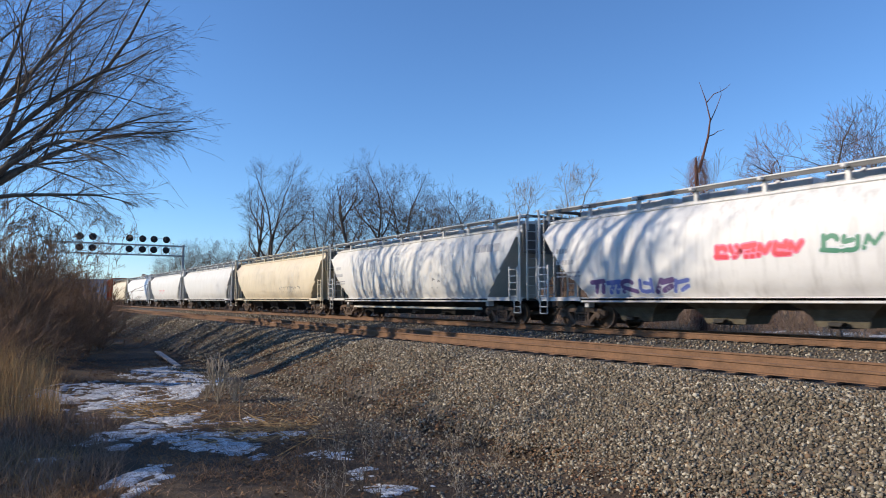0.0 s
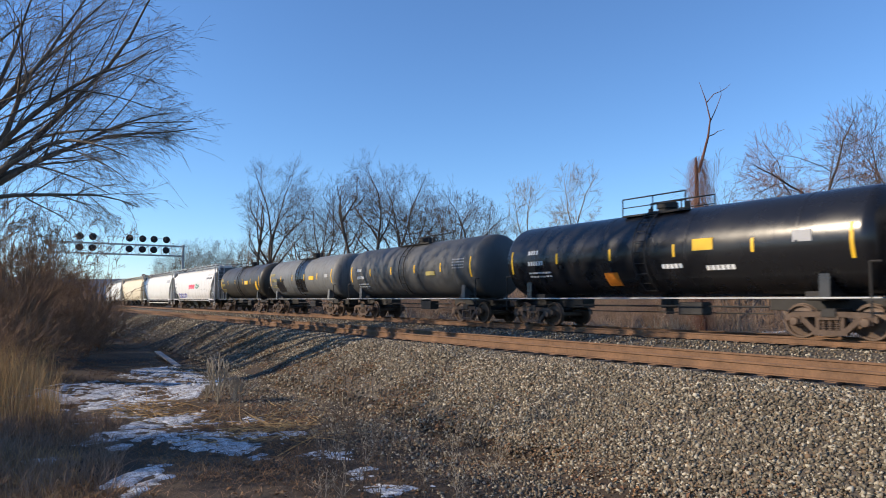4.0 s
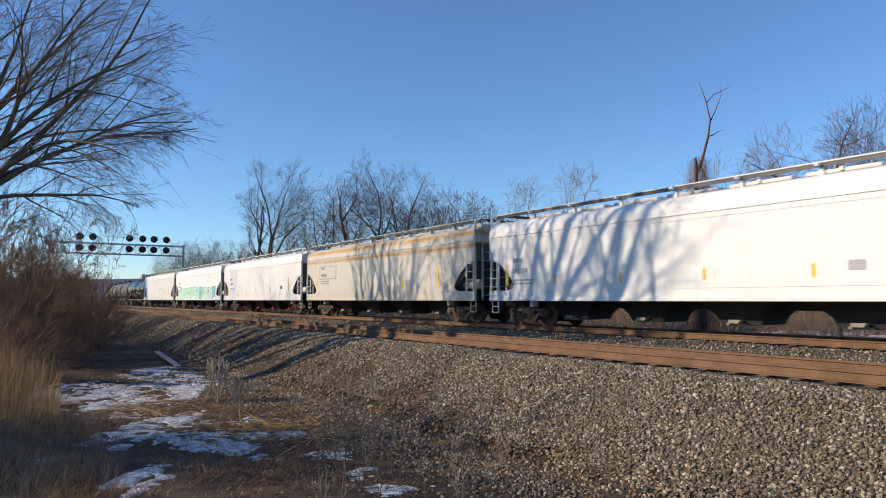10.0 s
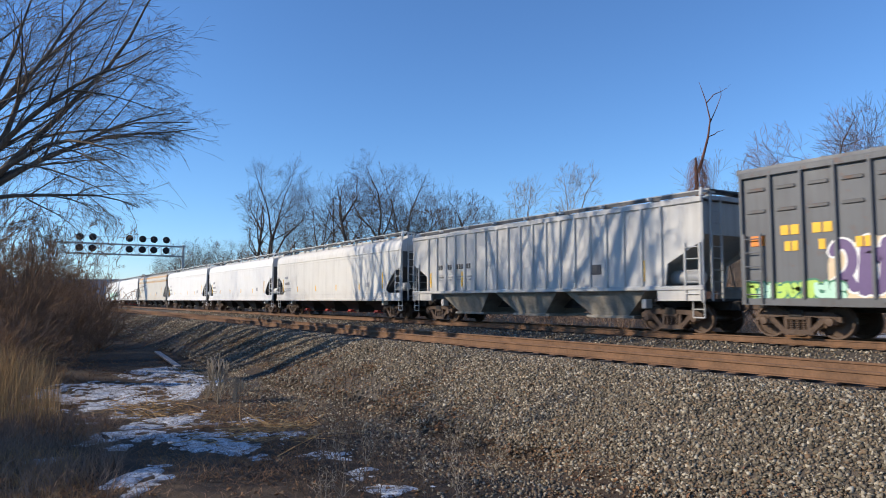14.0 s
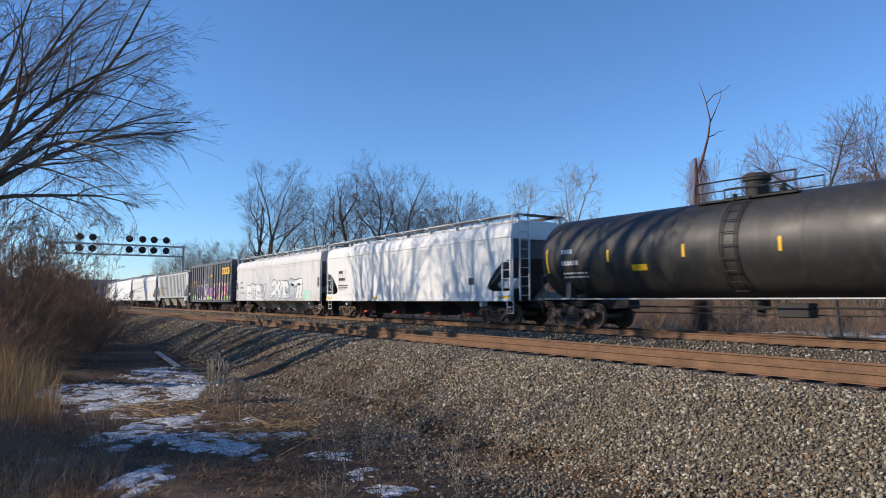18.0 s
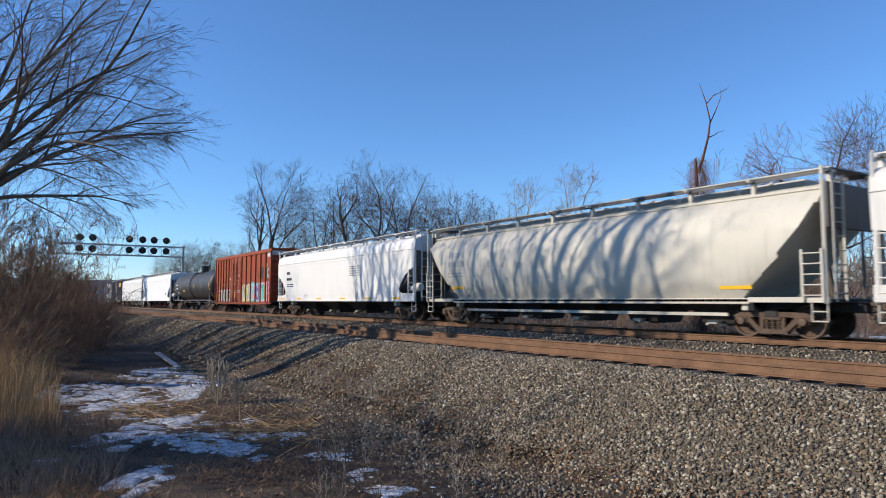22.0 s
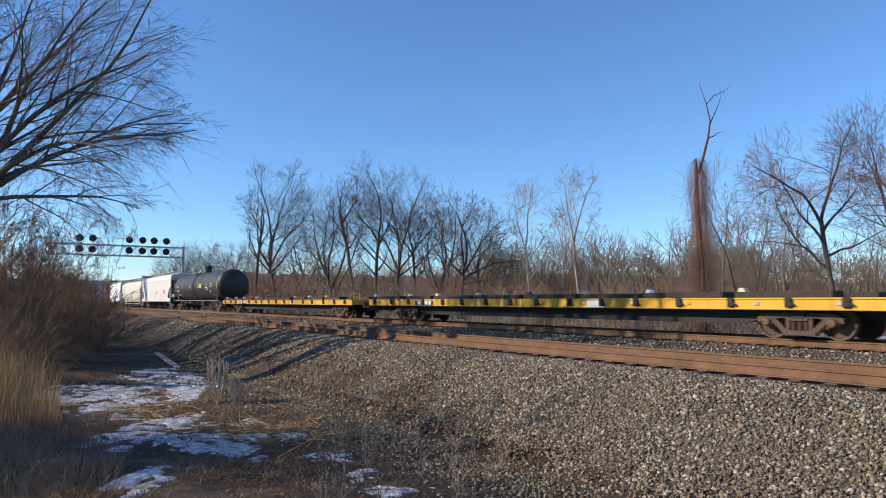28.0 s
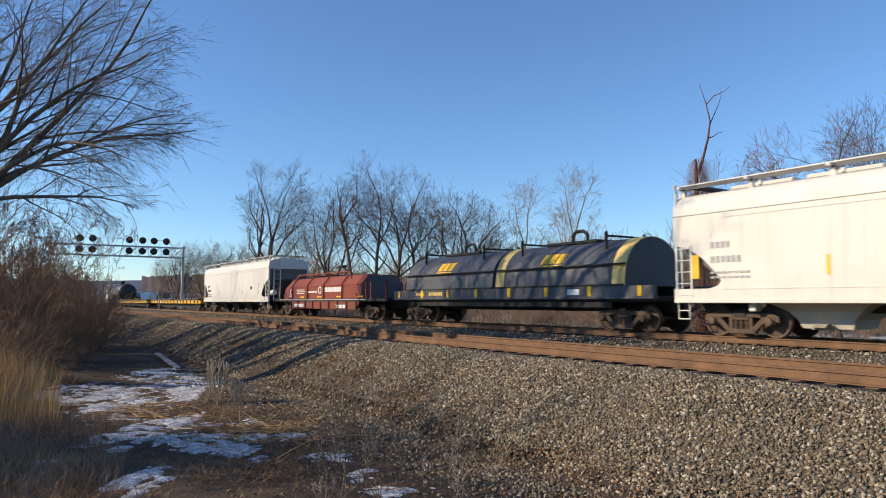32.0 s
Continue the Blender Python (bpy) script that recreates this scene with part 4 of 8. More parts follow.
def region(n, x0, x1, y0, y1, edge, seed):
    """Points of a stretch of ground, thinned out in patches; edge(x) gives where it ends towards the line."""
    x, y = rng.uniform(x0, x1, n), rng.uniform(y0, y1, n)
    keep = (y < edge(x) + 0.9 * wave(x, y, 1.3, seed)) & (wave(x, y, 1.6, seed + 1) + 0.6 * wave(x, y, 0.5, seed + 2) > rng.uniform(-0.9, 0.5, n))
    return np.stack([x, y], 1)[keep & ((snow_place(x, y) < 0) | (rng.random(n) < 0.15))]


blades("tall_dead_grass", region(26000, -32, -17, -4, 3, lambda x: 0.2 - 0.07 * (x + 18), 31), 0.4, 1.45, 0.006, STRAW, "tall straw-coloured dead grass", 0.2)
def stand(n, px0, px1, d0, d1, seed):
    g = np.random.default_rng(seed)
    p = np.array([sight(a, d) for a, d in zip(g.uniform(px0, px1, n), g.uniform(d0, d1, n))])
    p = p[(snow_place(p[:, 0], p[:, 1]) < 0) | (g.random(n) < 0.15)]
    n = len(p)
    return p[wave(p[:, 0], p[:, 1], 0.7, seed) + 0.5 * wave(p[:, 0], p[:, 1], 2.1, seed + 9) > g.uniform(-0.7, 0.6, n)]


blades("reed_grass", stand(4600, -0.07, 0.075, 13.6, 21.0, 46), 0.25, 1.35, 0.005, REED, "tall orange straw grass standing by the ditch", 0.24)
blades("straw_tufts", stand(4200, -0.03, 0.10, 7.6, 11.0, 47), 0.06, 0.30, 0.004, STRAW, "pale straw tufts on the bank", 0.5)
blades("brown_weeds", stand(9000, -0.02, 0.145, 8.6, 15.0, 48), 0.06, 0.38, 0.005, BRUSH_WARM, "russet dead weeds on the ditch bank", 0.6)
blades("flattened_straw", stand(5200, 0.16, 0.36, 9.5, 17.0, 49), 0.03, 0.14, 0.006, DULL, "flattened brown grass on the ditch floor", 1.6)
blades("matted_grass", region(60000, -30, -7, -3, 3.5, lambda x: 1.0 - 0.06 * (x + 10), 35), 0.03, 0.20, 0.006, DULL, "short matted dead grass and weeds", 1.3)
blades("ditch_litter", region(34000, -32, -4, 0, 7.0, lambda x: 6.6 + 0 * x, 39), 0.02, 0.11, 0.006, BRUSH, "dead stalks and litter on the ditch floor", 1.6)

# snow left in the ditch
def snow_material():
    n = Nodes("crusted_old_snow")
    soil = n.range(n.mix(0.5, n.noise(6.0, 6, 0.75), n.noise(45, 4, 0.75)), 0.44, 0.55, 0, 0.9)
    n.bump(n.noise(14, 4, 0.7), 0.6, 0.05)
    return n.done(n.mix(soil, (0.70, 0.73, 0.78), (0.10, 0.08, 0.06)), 0.7)


SNOW = snow_material()


def snow_height(x, y):
    m = wave(x, y, 1.7, 21) * 0.3 + wave(x * 0.6, y, 0.5, 22) * 0.6 + wave(x, y, 0.2, 23) * 0.9 + wave(x, y, 0.12, 24) * 0.7
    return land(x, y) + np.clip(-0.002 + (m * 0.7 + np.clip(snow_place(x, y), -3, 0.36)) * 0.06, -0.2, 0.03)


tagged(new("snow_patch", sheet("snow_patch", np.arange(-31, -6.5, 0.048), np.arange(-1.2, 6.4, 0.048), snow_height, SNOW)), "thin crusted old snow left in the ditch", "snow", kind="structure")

far_x, far_y = sight(0.985, 46)


def far_snow(x, y):
    return land(x, y) + np.clip(0.03 + (wave(x, y, 1.3, 27) * 0.5 + wave(x, y, 0.4, 28) * 0.5 + 1.0 - np.hypot((x - far_x) / 4.5, (y - far_y) / 2.6)) * 0.06, -0.2, 0.05)


tagged(new("snow_patch", sheet("snow_patch", np.arange(far_x - 6, far_x + 6, 0.15), np.arange(far_y - 4, far_y + 4, 0.15), far_snow, SNOW)), "old snow on the field behind the line", "snow", kind="structure")

# weeds that stand in the ditch
THIN_SHAPES = [gather([(p, np.maximum(r, 0.008), 4) for p, r, _ in forked(s0, 1.25, 0.02, 0.03, 4, 2, 0.85, 0.3, 0.1, 0.12, first=12)]) for s0 in (61, 62)]
x, y = sight(0.25, 17.5)
thicket("dry_weeds", [(x, y, 1.0), (x + 0.3, y + 0.3, 0.8), (x - 0.5, y - 0.2, 0.55)], THIN_SHAPES, PALE_WEED, "pale dry weed stalks in the ditch", "weeds")
BRAMBLES = [scrub(s0, 1.5, 0.018, 0.005, 5, ((4, 0.55, 0.8, -0.03, 4), (4, 0.55, 0.8, -0.03, 3))) for s0 in (131, 132, 133)]
spots = [(*sight(px, d), size) for px, d, size in ((0.386, 10.2, 1.0), (0.372, 9.0, 0.7), (0.41, 9.4, 0.75), (0.43, 8.8, 0.6), (0.35, 9.2, 0.55), (0.452, 9.6, 0.6), (0.335, 10.5, 0.5), (0.48, 8.7, 0.45), (0.40, 12.2, 0.5), (0.51, 8.9, 0.5))]
thicket("bramble", spots, BRAMBLES, TWIG_DARK, "dark leafless brambles in the ditch", "weeds")
spots = [(*sight(rng.uniform(0.34, 0.56), rng.uniform(8.4, 12.5)), rng.uniform(0.2, 0.5)) for _ in range(14)]
thicket("bramble", spots, BRAMBLES, PALE_WEED, "pale dry weed stems in the ditch", "weeds")


# dead leaves blown against the foot of the bank
def leaf_litter(n, seed):
    g = np.random.default_rng(seed)
    x = g.uniform(-34, 1.5, n)
    y = np.where(g.random(n) < 0.65, toe(x) + g.normal(0, 0.5, n), g.uniform(2.5, 7.2, n))
    keep = wave(x, y, 0.9, seed) + 0.5 * wave(x, y, 0.3, seed + 1) > g.uniform(-0.5, 0.7, n)
    x, y = x[keep], y[keep]
    n = len(x)
    z = np.where(y > 7.0, bed_height(x, y) + 0.045, land(x, y) + 0.015)
    a, size = g.uniform(0, 6.28, n), g.uniform(0.018, 0.042, n)
    u = np.stack([np.cos(a), np.sin(a), g.normal(0, 0.35, n)], 1) * size[:, None]
    w = np.stack([-np.sin(a), np.cos(a), g.normal(0, 0.35, n)], 1) * size[:, None] * 0.6
    c = np.stack([x, y, z], 1)
    up = np.array([0, 0, 1.0]) * size[:, None] * g.uniform(0.2, 0.6, (n, 1))
    v = np.stack([c - u, c - w + up, c + u, c + w + up, c - up * 0.1], 1).reshape(-1, 3)
    k = np.arange(n)[:, None] * 5
    f = np.concatenate([k + np.array(t) for t in ((0, 1, 4), (1, 2, 4), (2, 3, 4), (3, 0, 4))])
    tagged(new("leaf_litter", big_mesh("leaf_litter", v, f, stone_material("dead_leaf", [(0.10, 0.045, 0.02), (0.22, 0.10, 0.04), (0.32, 0.17, 0.07), (0.20, 0.08, 0.035), (0.40, 0.27, 0.14)]))), "curled russet dead leaves", "leaves", kind="stuff")


leaf_litter(26000, 57)


# a weathered plank on the toe of the bank, and a heap of broken stalks
def fallen_plank(a, b):
    a, b = Vector((*a, float(land(*a)) + 0.05)), Vector((*b, float(bed_height(*b)) + 0.08))
    t = tagged(new("plank"), "weathered grey plank lying on the bank", "plank")
    t.matrix_world = Matrix.Translation((a + b) / 2) @ (b - a).to_track_quat("X", "Z").to_matrix().to_4x4()
    n = (b - a).length / 2
    part("board", Shape().box(-n, -0.12, -0.03, n, 0.12, 0.03, 0.01).mesh("board", plain("weathered_grey_wood", (0.34, 0.33, 0.33), 0.9, var=0.4, scale=6, bump=0.4)), t)


fallen_plank(sight(0.204, 27.5), sight(0.180, 32.5))


def stalk_heap(px, depth, n, wide, label, seed):
    g = np.random.default_rng(seed)
    x, y = sight(px, depth)
    p0 = np.stack([x + g.normal(0, wide, n), y + g.normal(0, wide * 0.7, n), np.zeros(n)], 1)
    p0[:, 2] = land(p0[:, 0], p0[:, 1]) + 0.02 + np.abs(g.normal(0, 0.06, n))
    a = g.uniform(0, 6.28, n)
    p, r = limbs(g, p0, unit(np.stack([np.cos(a), np.sin(a), g.normal(0.05, 0.18, n)], 1)), g.uniform(0.3, 1.1, n), np.full(n, 0.010), 4, 0.12, -0.01)
    tagged(new("stalk_heap", big_mesh("stalk_heap", *gather([(p, r, 4)]), STRAW)), label, "dead stalks", kind="stuff")


stalk_heap(0.175, 16.2, 110, 0.55, "heap of broken straw stalks in the ditch", 51)
stalk_heap(0.30, 13.8, 120, 1.0, "scattered dry stalks along the ditch", 52)

# ---- far ridge ----
def ridge():
    a = np.linspace(-1.0, 1.0, 160)
    v = []
    for t in a:
        px = 0.5 + t * 0.9
        for d, h in ((2600, -6), (2750, 1)):
            x, y = sight(px, d)
            top = 112 + 12 * math.sin(3 * t + 1.1) + 6 * math.sin(11 * t) + 4 * math.sin(37 * t + 2) - 95 * max(0, t + 0.72)
            v.append((x, y, -8 if h < 0 else top))
    i = np.arange(len(a) - 1) * 2
    return big_mesh("far_ridge", v, np.stack([i, i + 2, i + 3, i + 1], 1), RIDGE, True)


def near_hill():
    """A low wooded rise behind the grove, uneven along its top with the crowns of trees."""
    t = np.linspace(0, 1, 420)
    g = np.random.default_rng(77)
    top = 15.5 + 2.5 * np.sin(5 * t + 0.4) + 1.2 * np.sin(17 * t) + np.repeat(g.uniform(-0.8, 0.8, 140), 3) + g.uniform(-0.5, 0.5, 420)
    v = []
    for a, h in zip(t, top):
        for d, z in ((380, -4), (400, 0.55 * h), (430, h), (520, h - 1)):
            v.append((*sight(0.16 + a * 1.1, d), z))
    i = (np.arange(len(t) - 1)[:, None] * 4 + np.arange(3)).ravel()
    return big_mesh("near_hill", v, np.stack([i, i + 4, i + 5, i + 1], 1), plain("leafless_wooded_hillside", (0.115, 0.085, 0.080), 1.0, var=0.45, scale=0.25), True)


tagged(new("backdrop_hill", near_hill()), "low hillside of leafless brown woods", "hill", kind="structure")
# distance haze is put into the ridge's blue base colour
RIDGE = plain("wooded_ridge_haze_tint", (0.075, 0.10, 0.15), 1.0, var=0.12, scale=0.02)
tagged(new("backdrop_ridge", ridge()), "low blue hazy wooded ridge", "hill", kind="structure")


# ---- signal bridge ----
def signal_bridge(s):
    base = tagged(new("signal_bridge"), "pale steel lattice signal bridge across the tracks", "signal bridge")
    base.matrix_basis = pose(s, 0, 0)
    y0, y1, z0, z1 = 5.7, 23.2, 7.55, 9.0
    for y in (y0, y1):
        z = float(land(s, y))
        part("mast", Shape().box(-0.16, y - 0.16, z - 0.2, 0.16, y + 0.16, z1 + 0.3, 0.02).box(-0.5, y - 0.5, z - 0.3, 0.5, y + 0.5, z + 0.25, 0.04).mesh("mast", STEEL), base)
    for z in (z0, z1):
        for x in (-0.55, 0.55):
            part("chord", once(("chord", z), STEEL, lambda: Shape().box(-0.07, y0 - 0.3, z - 0.08, 0.07, y1 + 0.3, z + 0.08)), base, at=pose(x, 0, 0))
    n = 11
    for i in range(n):
        a, b = y0 + i * (y1 - y0) / n, y0 + (i + 1) * (y1 - y0) / n
        for p, q in (((-0.55, a, z0), (-0.55, b, z1)), ((0.55, a, z0), (0.55, b, z1)), ((0.55, a, z0), (0.55, a, z1)), ((-0.55, a, z0), (-0.55, a, z1))):
            part("lattice_bar", Shape().bar(p, q, 0.04, 4).mesh("lattice_bar", STEEL), base)
    part("walkway", Shape().box(-0.5, y0, z0 - 0.02, 0.5, y1, z0 + 0.03).path([(0.6, 9, z1), (0.6, 9, z1 + 1.0), (0.6, y1 - 2, z1 + 1.0), (0.6, y1 - 2, z1)], 0.03, 4).mesh("walkway", STEEL), base)
    for y in (9.25, 10.87, 15.6, 17.35, 18.9, 20.6):
        for z in (8.5, 10.05):
            head = part("signal_head", once("signal_head", UNDER, lambda: Shape().lathe([(0.0, 0.1), (0.02, 0.48), (0.08, 0.5), (0.14, 0.46), (0.2, 0.2), (0.4, 0.18)], (0, 0, 0), "x", 20)), base, "round black signal head", pose(0.75, y, z - 0.2))
            for a in range(4):
                part("lens_hood", once("lens_hood", UNDER, lambda: Shape().bar((0, 0, 0), (-0.25, 0, 0), 0.09, 8)), head, at=pose(0, 0.27 * math.cos(a * 1.57), 0.27 * math.sin(a * 1.57)))
    part("signal_stem", Shape().bar((0.7, 9.25, 7.9), (0.7, 9.25, 10.1), 0.05, 5).mesh("signal_stem", STEEL), base)


signal_bridge(-107.0)


# ---- rolling stock: each vehicle stands on z = 0 with its middle at the origin ----
def sideframe_shape():
    s = Shape()
    y0, y1 = -1.08, -0.92
    top = [(-1.16, 0.44), (-1.16, 0.60), (-0.95, 0.70), (-0.45, 0.72), (0.45, 0.72), (0.95, 0.70), (1.16, 0.60), (1.16, 0.44), (0.95, 0.52), (0.45, 0.58), (-0.45, 0.58), (-0.95, 0.52)]
    s.along_y(top, y0, y1)
    for k in (-1, 1):
        s.along_y([(k * 0.86, 0.56), (k * 0.68, 0.60), (k * 0.30, 0.22), (k * 0.42, 0.16)], y0 + 0.01, y1 - 0.01)     # the sloping arm
        s.along_y([(k * 0.26, 0.18), (k * 0.36, 0.18), (k * 0.36, 0.60), (k * 0.26, 0.60)], y0 + 0.02, y1 - 0.02)     # the column
        s.box(k * 0.89 - 0.16, y0 - 0.02, 0.36, k * 0.89 + 0.16, y1, 0.62, 0.03)
    s.along_y([(-0.46, 0.12), (0.46, 0.12), (0.40, 0.24), (-0.40, 0.24)], y0 - 0.01, y1 + 0.01)
    return s


def spring_shape():
    s = Shape()
    return s.lathe([(0.22 + 0.028 * i, 0.075 if i % 2 else 0.055) for i in range(11)], (0, -1.0, 0), "z", 8)


def wheel_shape():
    return Shape().lathe([(-0.745, 0.08), (-0.75, 0.15), (-0.735, 0.20), (-0.72, 0.38), (-0.79, 0.40), (-0.79, 0.452), (-0.715, 0.457), (-0.70, 0.485), (-0.665, 0.48), (-0.66, 0.40),
                          (-0.70, 0.37), (-0.70, 0.20), (-0.66, 0.15), (-0.66, 0.08)], (0, 0, 0.457), "y", 24)


def truck(car, x, tone=None):
    """A two-axle truck: frames, springs, bolster, axles, wheels, bearing caps."""
    tone = tone or TRUCK
    t = part("truck", once("bolster", UNDER, lambda: Shape().box(-0.2, -1.12, 0.56, 0.2, 1.12, 0.80, 0.03).bar((0, 0, 0.7), (0, 0, 0.95), 0.2, 12)), car, at=pose(x, 0, 0))
    for turn in (0, 180):
        part("sideframe", once("sideframe", tone, sideframe_shape), t, "rust-brown cast steel side frame", pose(0, 0, 0, 0, 0, turn))
        for k in (-0.17, 0.0, 0.17):
            part("spring", once("spring", TRUCK, spring_shape, True), t, at=pose(k, 0, 0, 0, 0, turn))
        part("spring_seat", once("spring_seat", TRUCK, lambda: Shape().box(-0.27, -1.1, 0.50, 0.27, -0.9, 0.60, 0.01)), t, at=pose(0, 0, 0, 0, 0, turn))
        for k in (-0.89, 0.89):
            part("wheel", once("wheel", WHEEL, wheel_shape, True), t, at=pose(k, 0, 0, 0, 0, turn))
            part("bearing_cap", once("bearing_cap", WHEEL, lambda: Shape().lathe([(-1.17, 0.05), (-1.165, 0.10), (-1.13, 0.125), (-0.95, 0.125)], (0, 0, 0.457), "y", 12), True), t, at=pose(k, 0, 0, 0, 0, turn))
    for k in (-0.89, 0.89):
        part("axle", once("axle", WHEEL, lambda: Shape().bar((0, -0.95, 0.457), (0, 0.95, 0.457), 0.085, 10)), t, at=pose(k, 0, 0))


def coupler(car, x, sign):
    def make():
        s = Shape().box(-0.75, -0.16, 0.72, 0.0, 0.16, 1.0, 0.03)
        s.along_y([(0, 0.76), (0.25, 0.74), (0.42, 0.76), (0.42, 0.98), (0.2, 1.0), (0, 0.96)], -0.14, 0.06)
        s.box(0.22, 0.06, 0.76, 0.38, 0.2, 0.96, 0.03)
        return s.path([(-0.1, 0.4, 0.78), (0.1, 0.42, 0.52), (0.35, 0.38, 0.42), (0.5, 0.2, 0.5)], 0.025, 5)
    part("coupler", once("coupler", TRUCK, make), car, "dark cast steel coupler with brake hose", pose(x - sign * 0.42, 0, 0, 0, 0, 0 if sign > 0 else 180))


def ladder_shape(x0, x1, z0, z1, y, rungs):
    s = Shape()
    for x in (x0, x1):
        s.box(x - 0.03, y - 0.03, z0, x + 0.03, y + 0.02, z1)
    for i in range(rungs):
        z = z0 + (i + 0.6) * (z1 - z0) / rungs
        s.bar((x0, y - 0.02, z), (x1, y - 0.02, z), 0.018, 5)
    return s


def bars(car, x0, z0, n, w, h, mat, y=-1.62, gap=0.35, name="lettering", lean=None):
    """A line of writing too small to be read: one plain bar a letter."""
    s = Shape()
    for i in range(n):
        x = x0 + i * w * (1 + gap)
        a, b = (lean(z0) if lean else y), (lean(z0 + h) if lean else y)
        s.loft([[(x, q - 0.01, z), (x + w, q - 0.01, z), (x + w, q + 0.03, z), (x, q + 0.03, z)] for q, z in ((a, z0), (b, z0 + h))])
    part(name, s.mesh(name, mat), car, kind="stuff")


def stripe(car, x, z0, z1, w, mat=None, y=-1.62, name="reflector", lean=None):
    mat = mat or YELLOW
    w = w * 0.7 if w < 0.25 else w
    s = Shape()
    if lean:
        s.loft([[(x, lean(z) - 0.012, z), (x + w, lean(z) - 0.012, z), (x + w, lean(z) + 0.03, z), (x, lean(z) + 0.03, z)] for z in np.linspace(z0, z1, 5)])
    else:
        s.box(x, y - 0.008, z0, x + w, y + 0.03, z1)
    part(name, s.mesh(name, mat), car, "yellow reflective strip" if mat is YELLOW else "")


def arc(cx, cz, rx, rz, a0, a1, n=9):
    return [(cx + rx * math.cos(radians(a0 + (a1 - a0) * i / n)), cz + rz * math.sin(radians(a0 + (a1 - a0) * i / n))) for i in range(n + 1)]


# groups of plain fat strokes, in a unit square: slabs, wedges, bows and hooks
STROKES = (([(0.1, 0.05), (0.2, 0.9)], [(0.2, 0.9), (0.55, 0.3)], [(0.55, 0.3), (0.92, 0.95)]), ([(0.14, 0.9)] + arc(0.5, 0.30, 0.36, 0.28, 180, 300), [(0.86, 0.0), (0.8, 0.95)], [(0.4, 0.7), (0.8, 0.6)]),
           ([(0.12, 0.0), (0.3, 0.95)], [(0.3, 0.75), (0.95, 0.95)], [(0.5, 0.1), (0.9, 0.45)]), (arc(0.45, 0.62, 0.36, 0.32, 30, 240), [(0.35, 0.3), (0.95, 0.05)], [(0.1, 0.05), (0.35, 0.3)]),
           ([(0.05, 0.85), (0.95, 0.95)], [(0.5, 0.9), (0.3, 0.0)], [(0.85, 0.55), (0.75, 0.0)]), ([(0.1, 0.1), (0.9, 0.0)], [(0.15, 0.95), (0.2, 0.1)], arc(0.55, 0.55, 0.3, 0.36, 140, 20)),
           ([(0.1, 0.95), (0.45, 0.05)], [(0.45, 0.05), (0.9, 0.6)], [(0.6, 0.95), (0.9, 0.6)]))


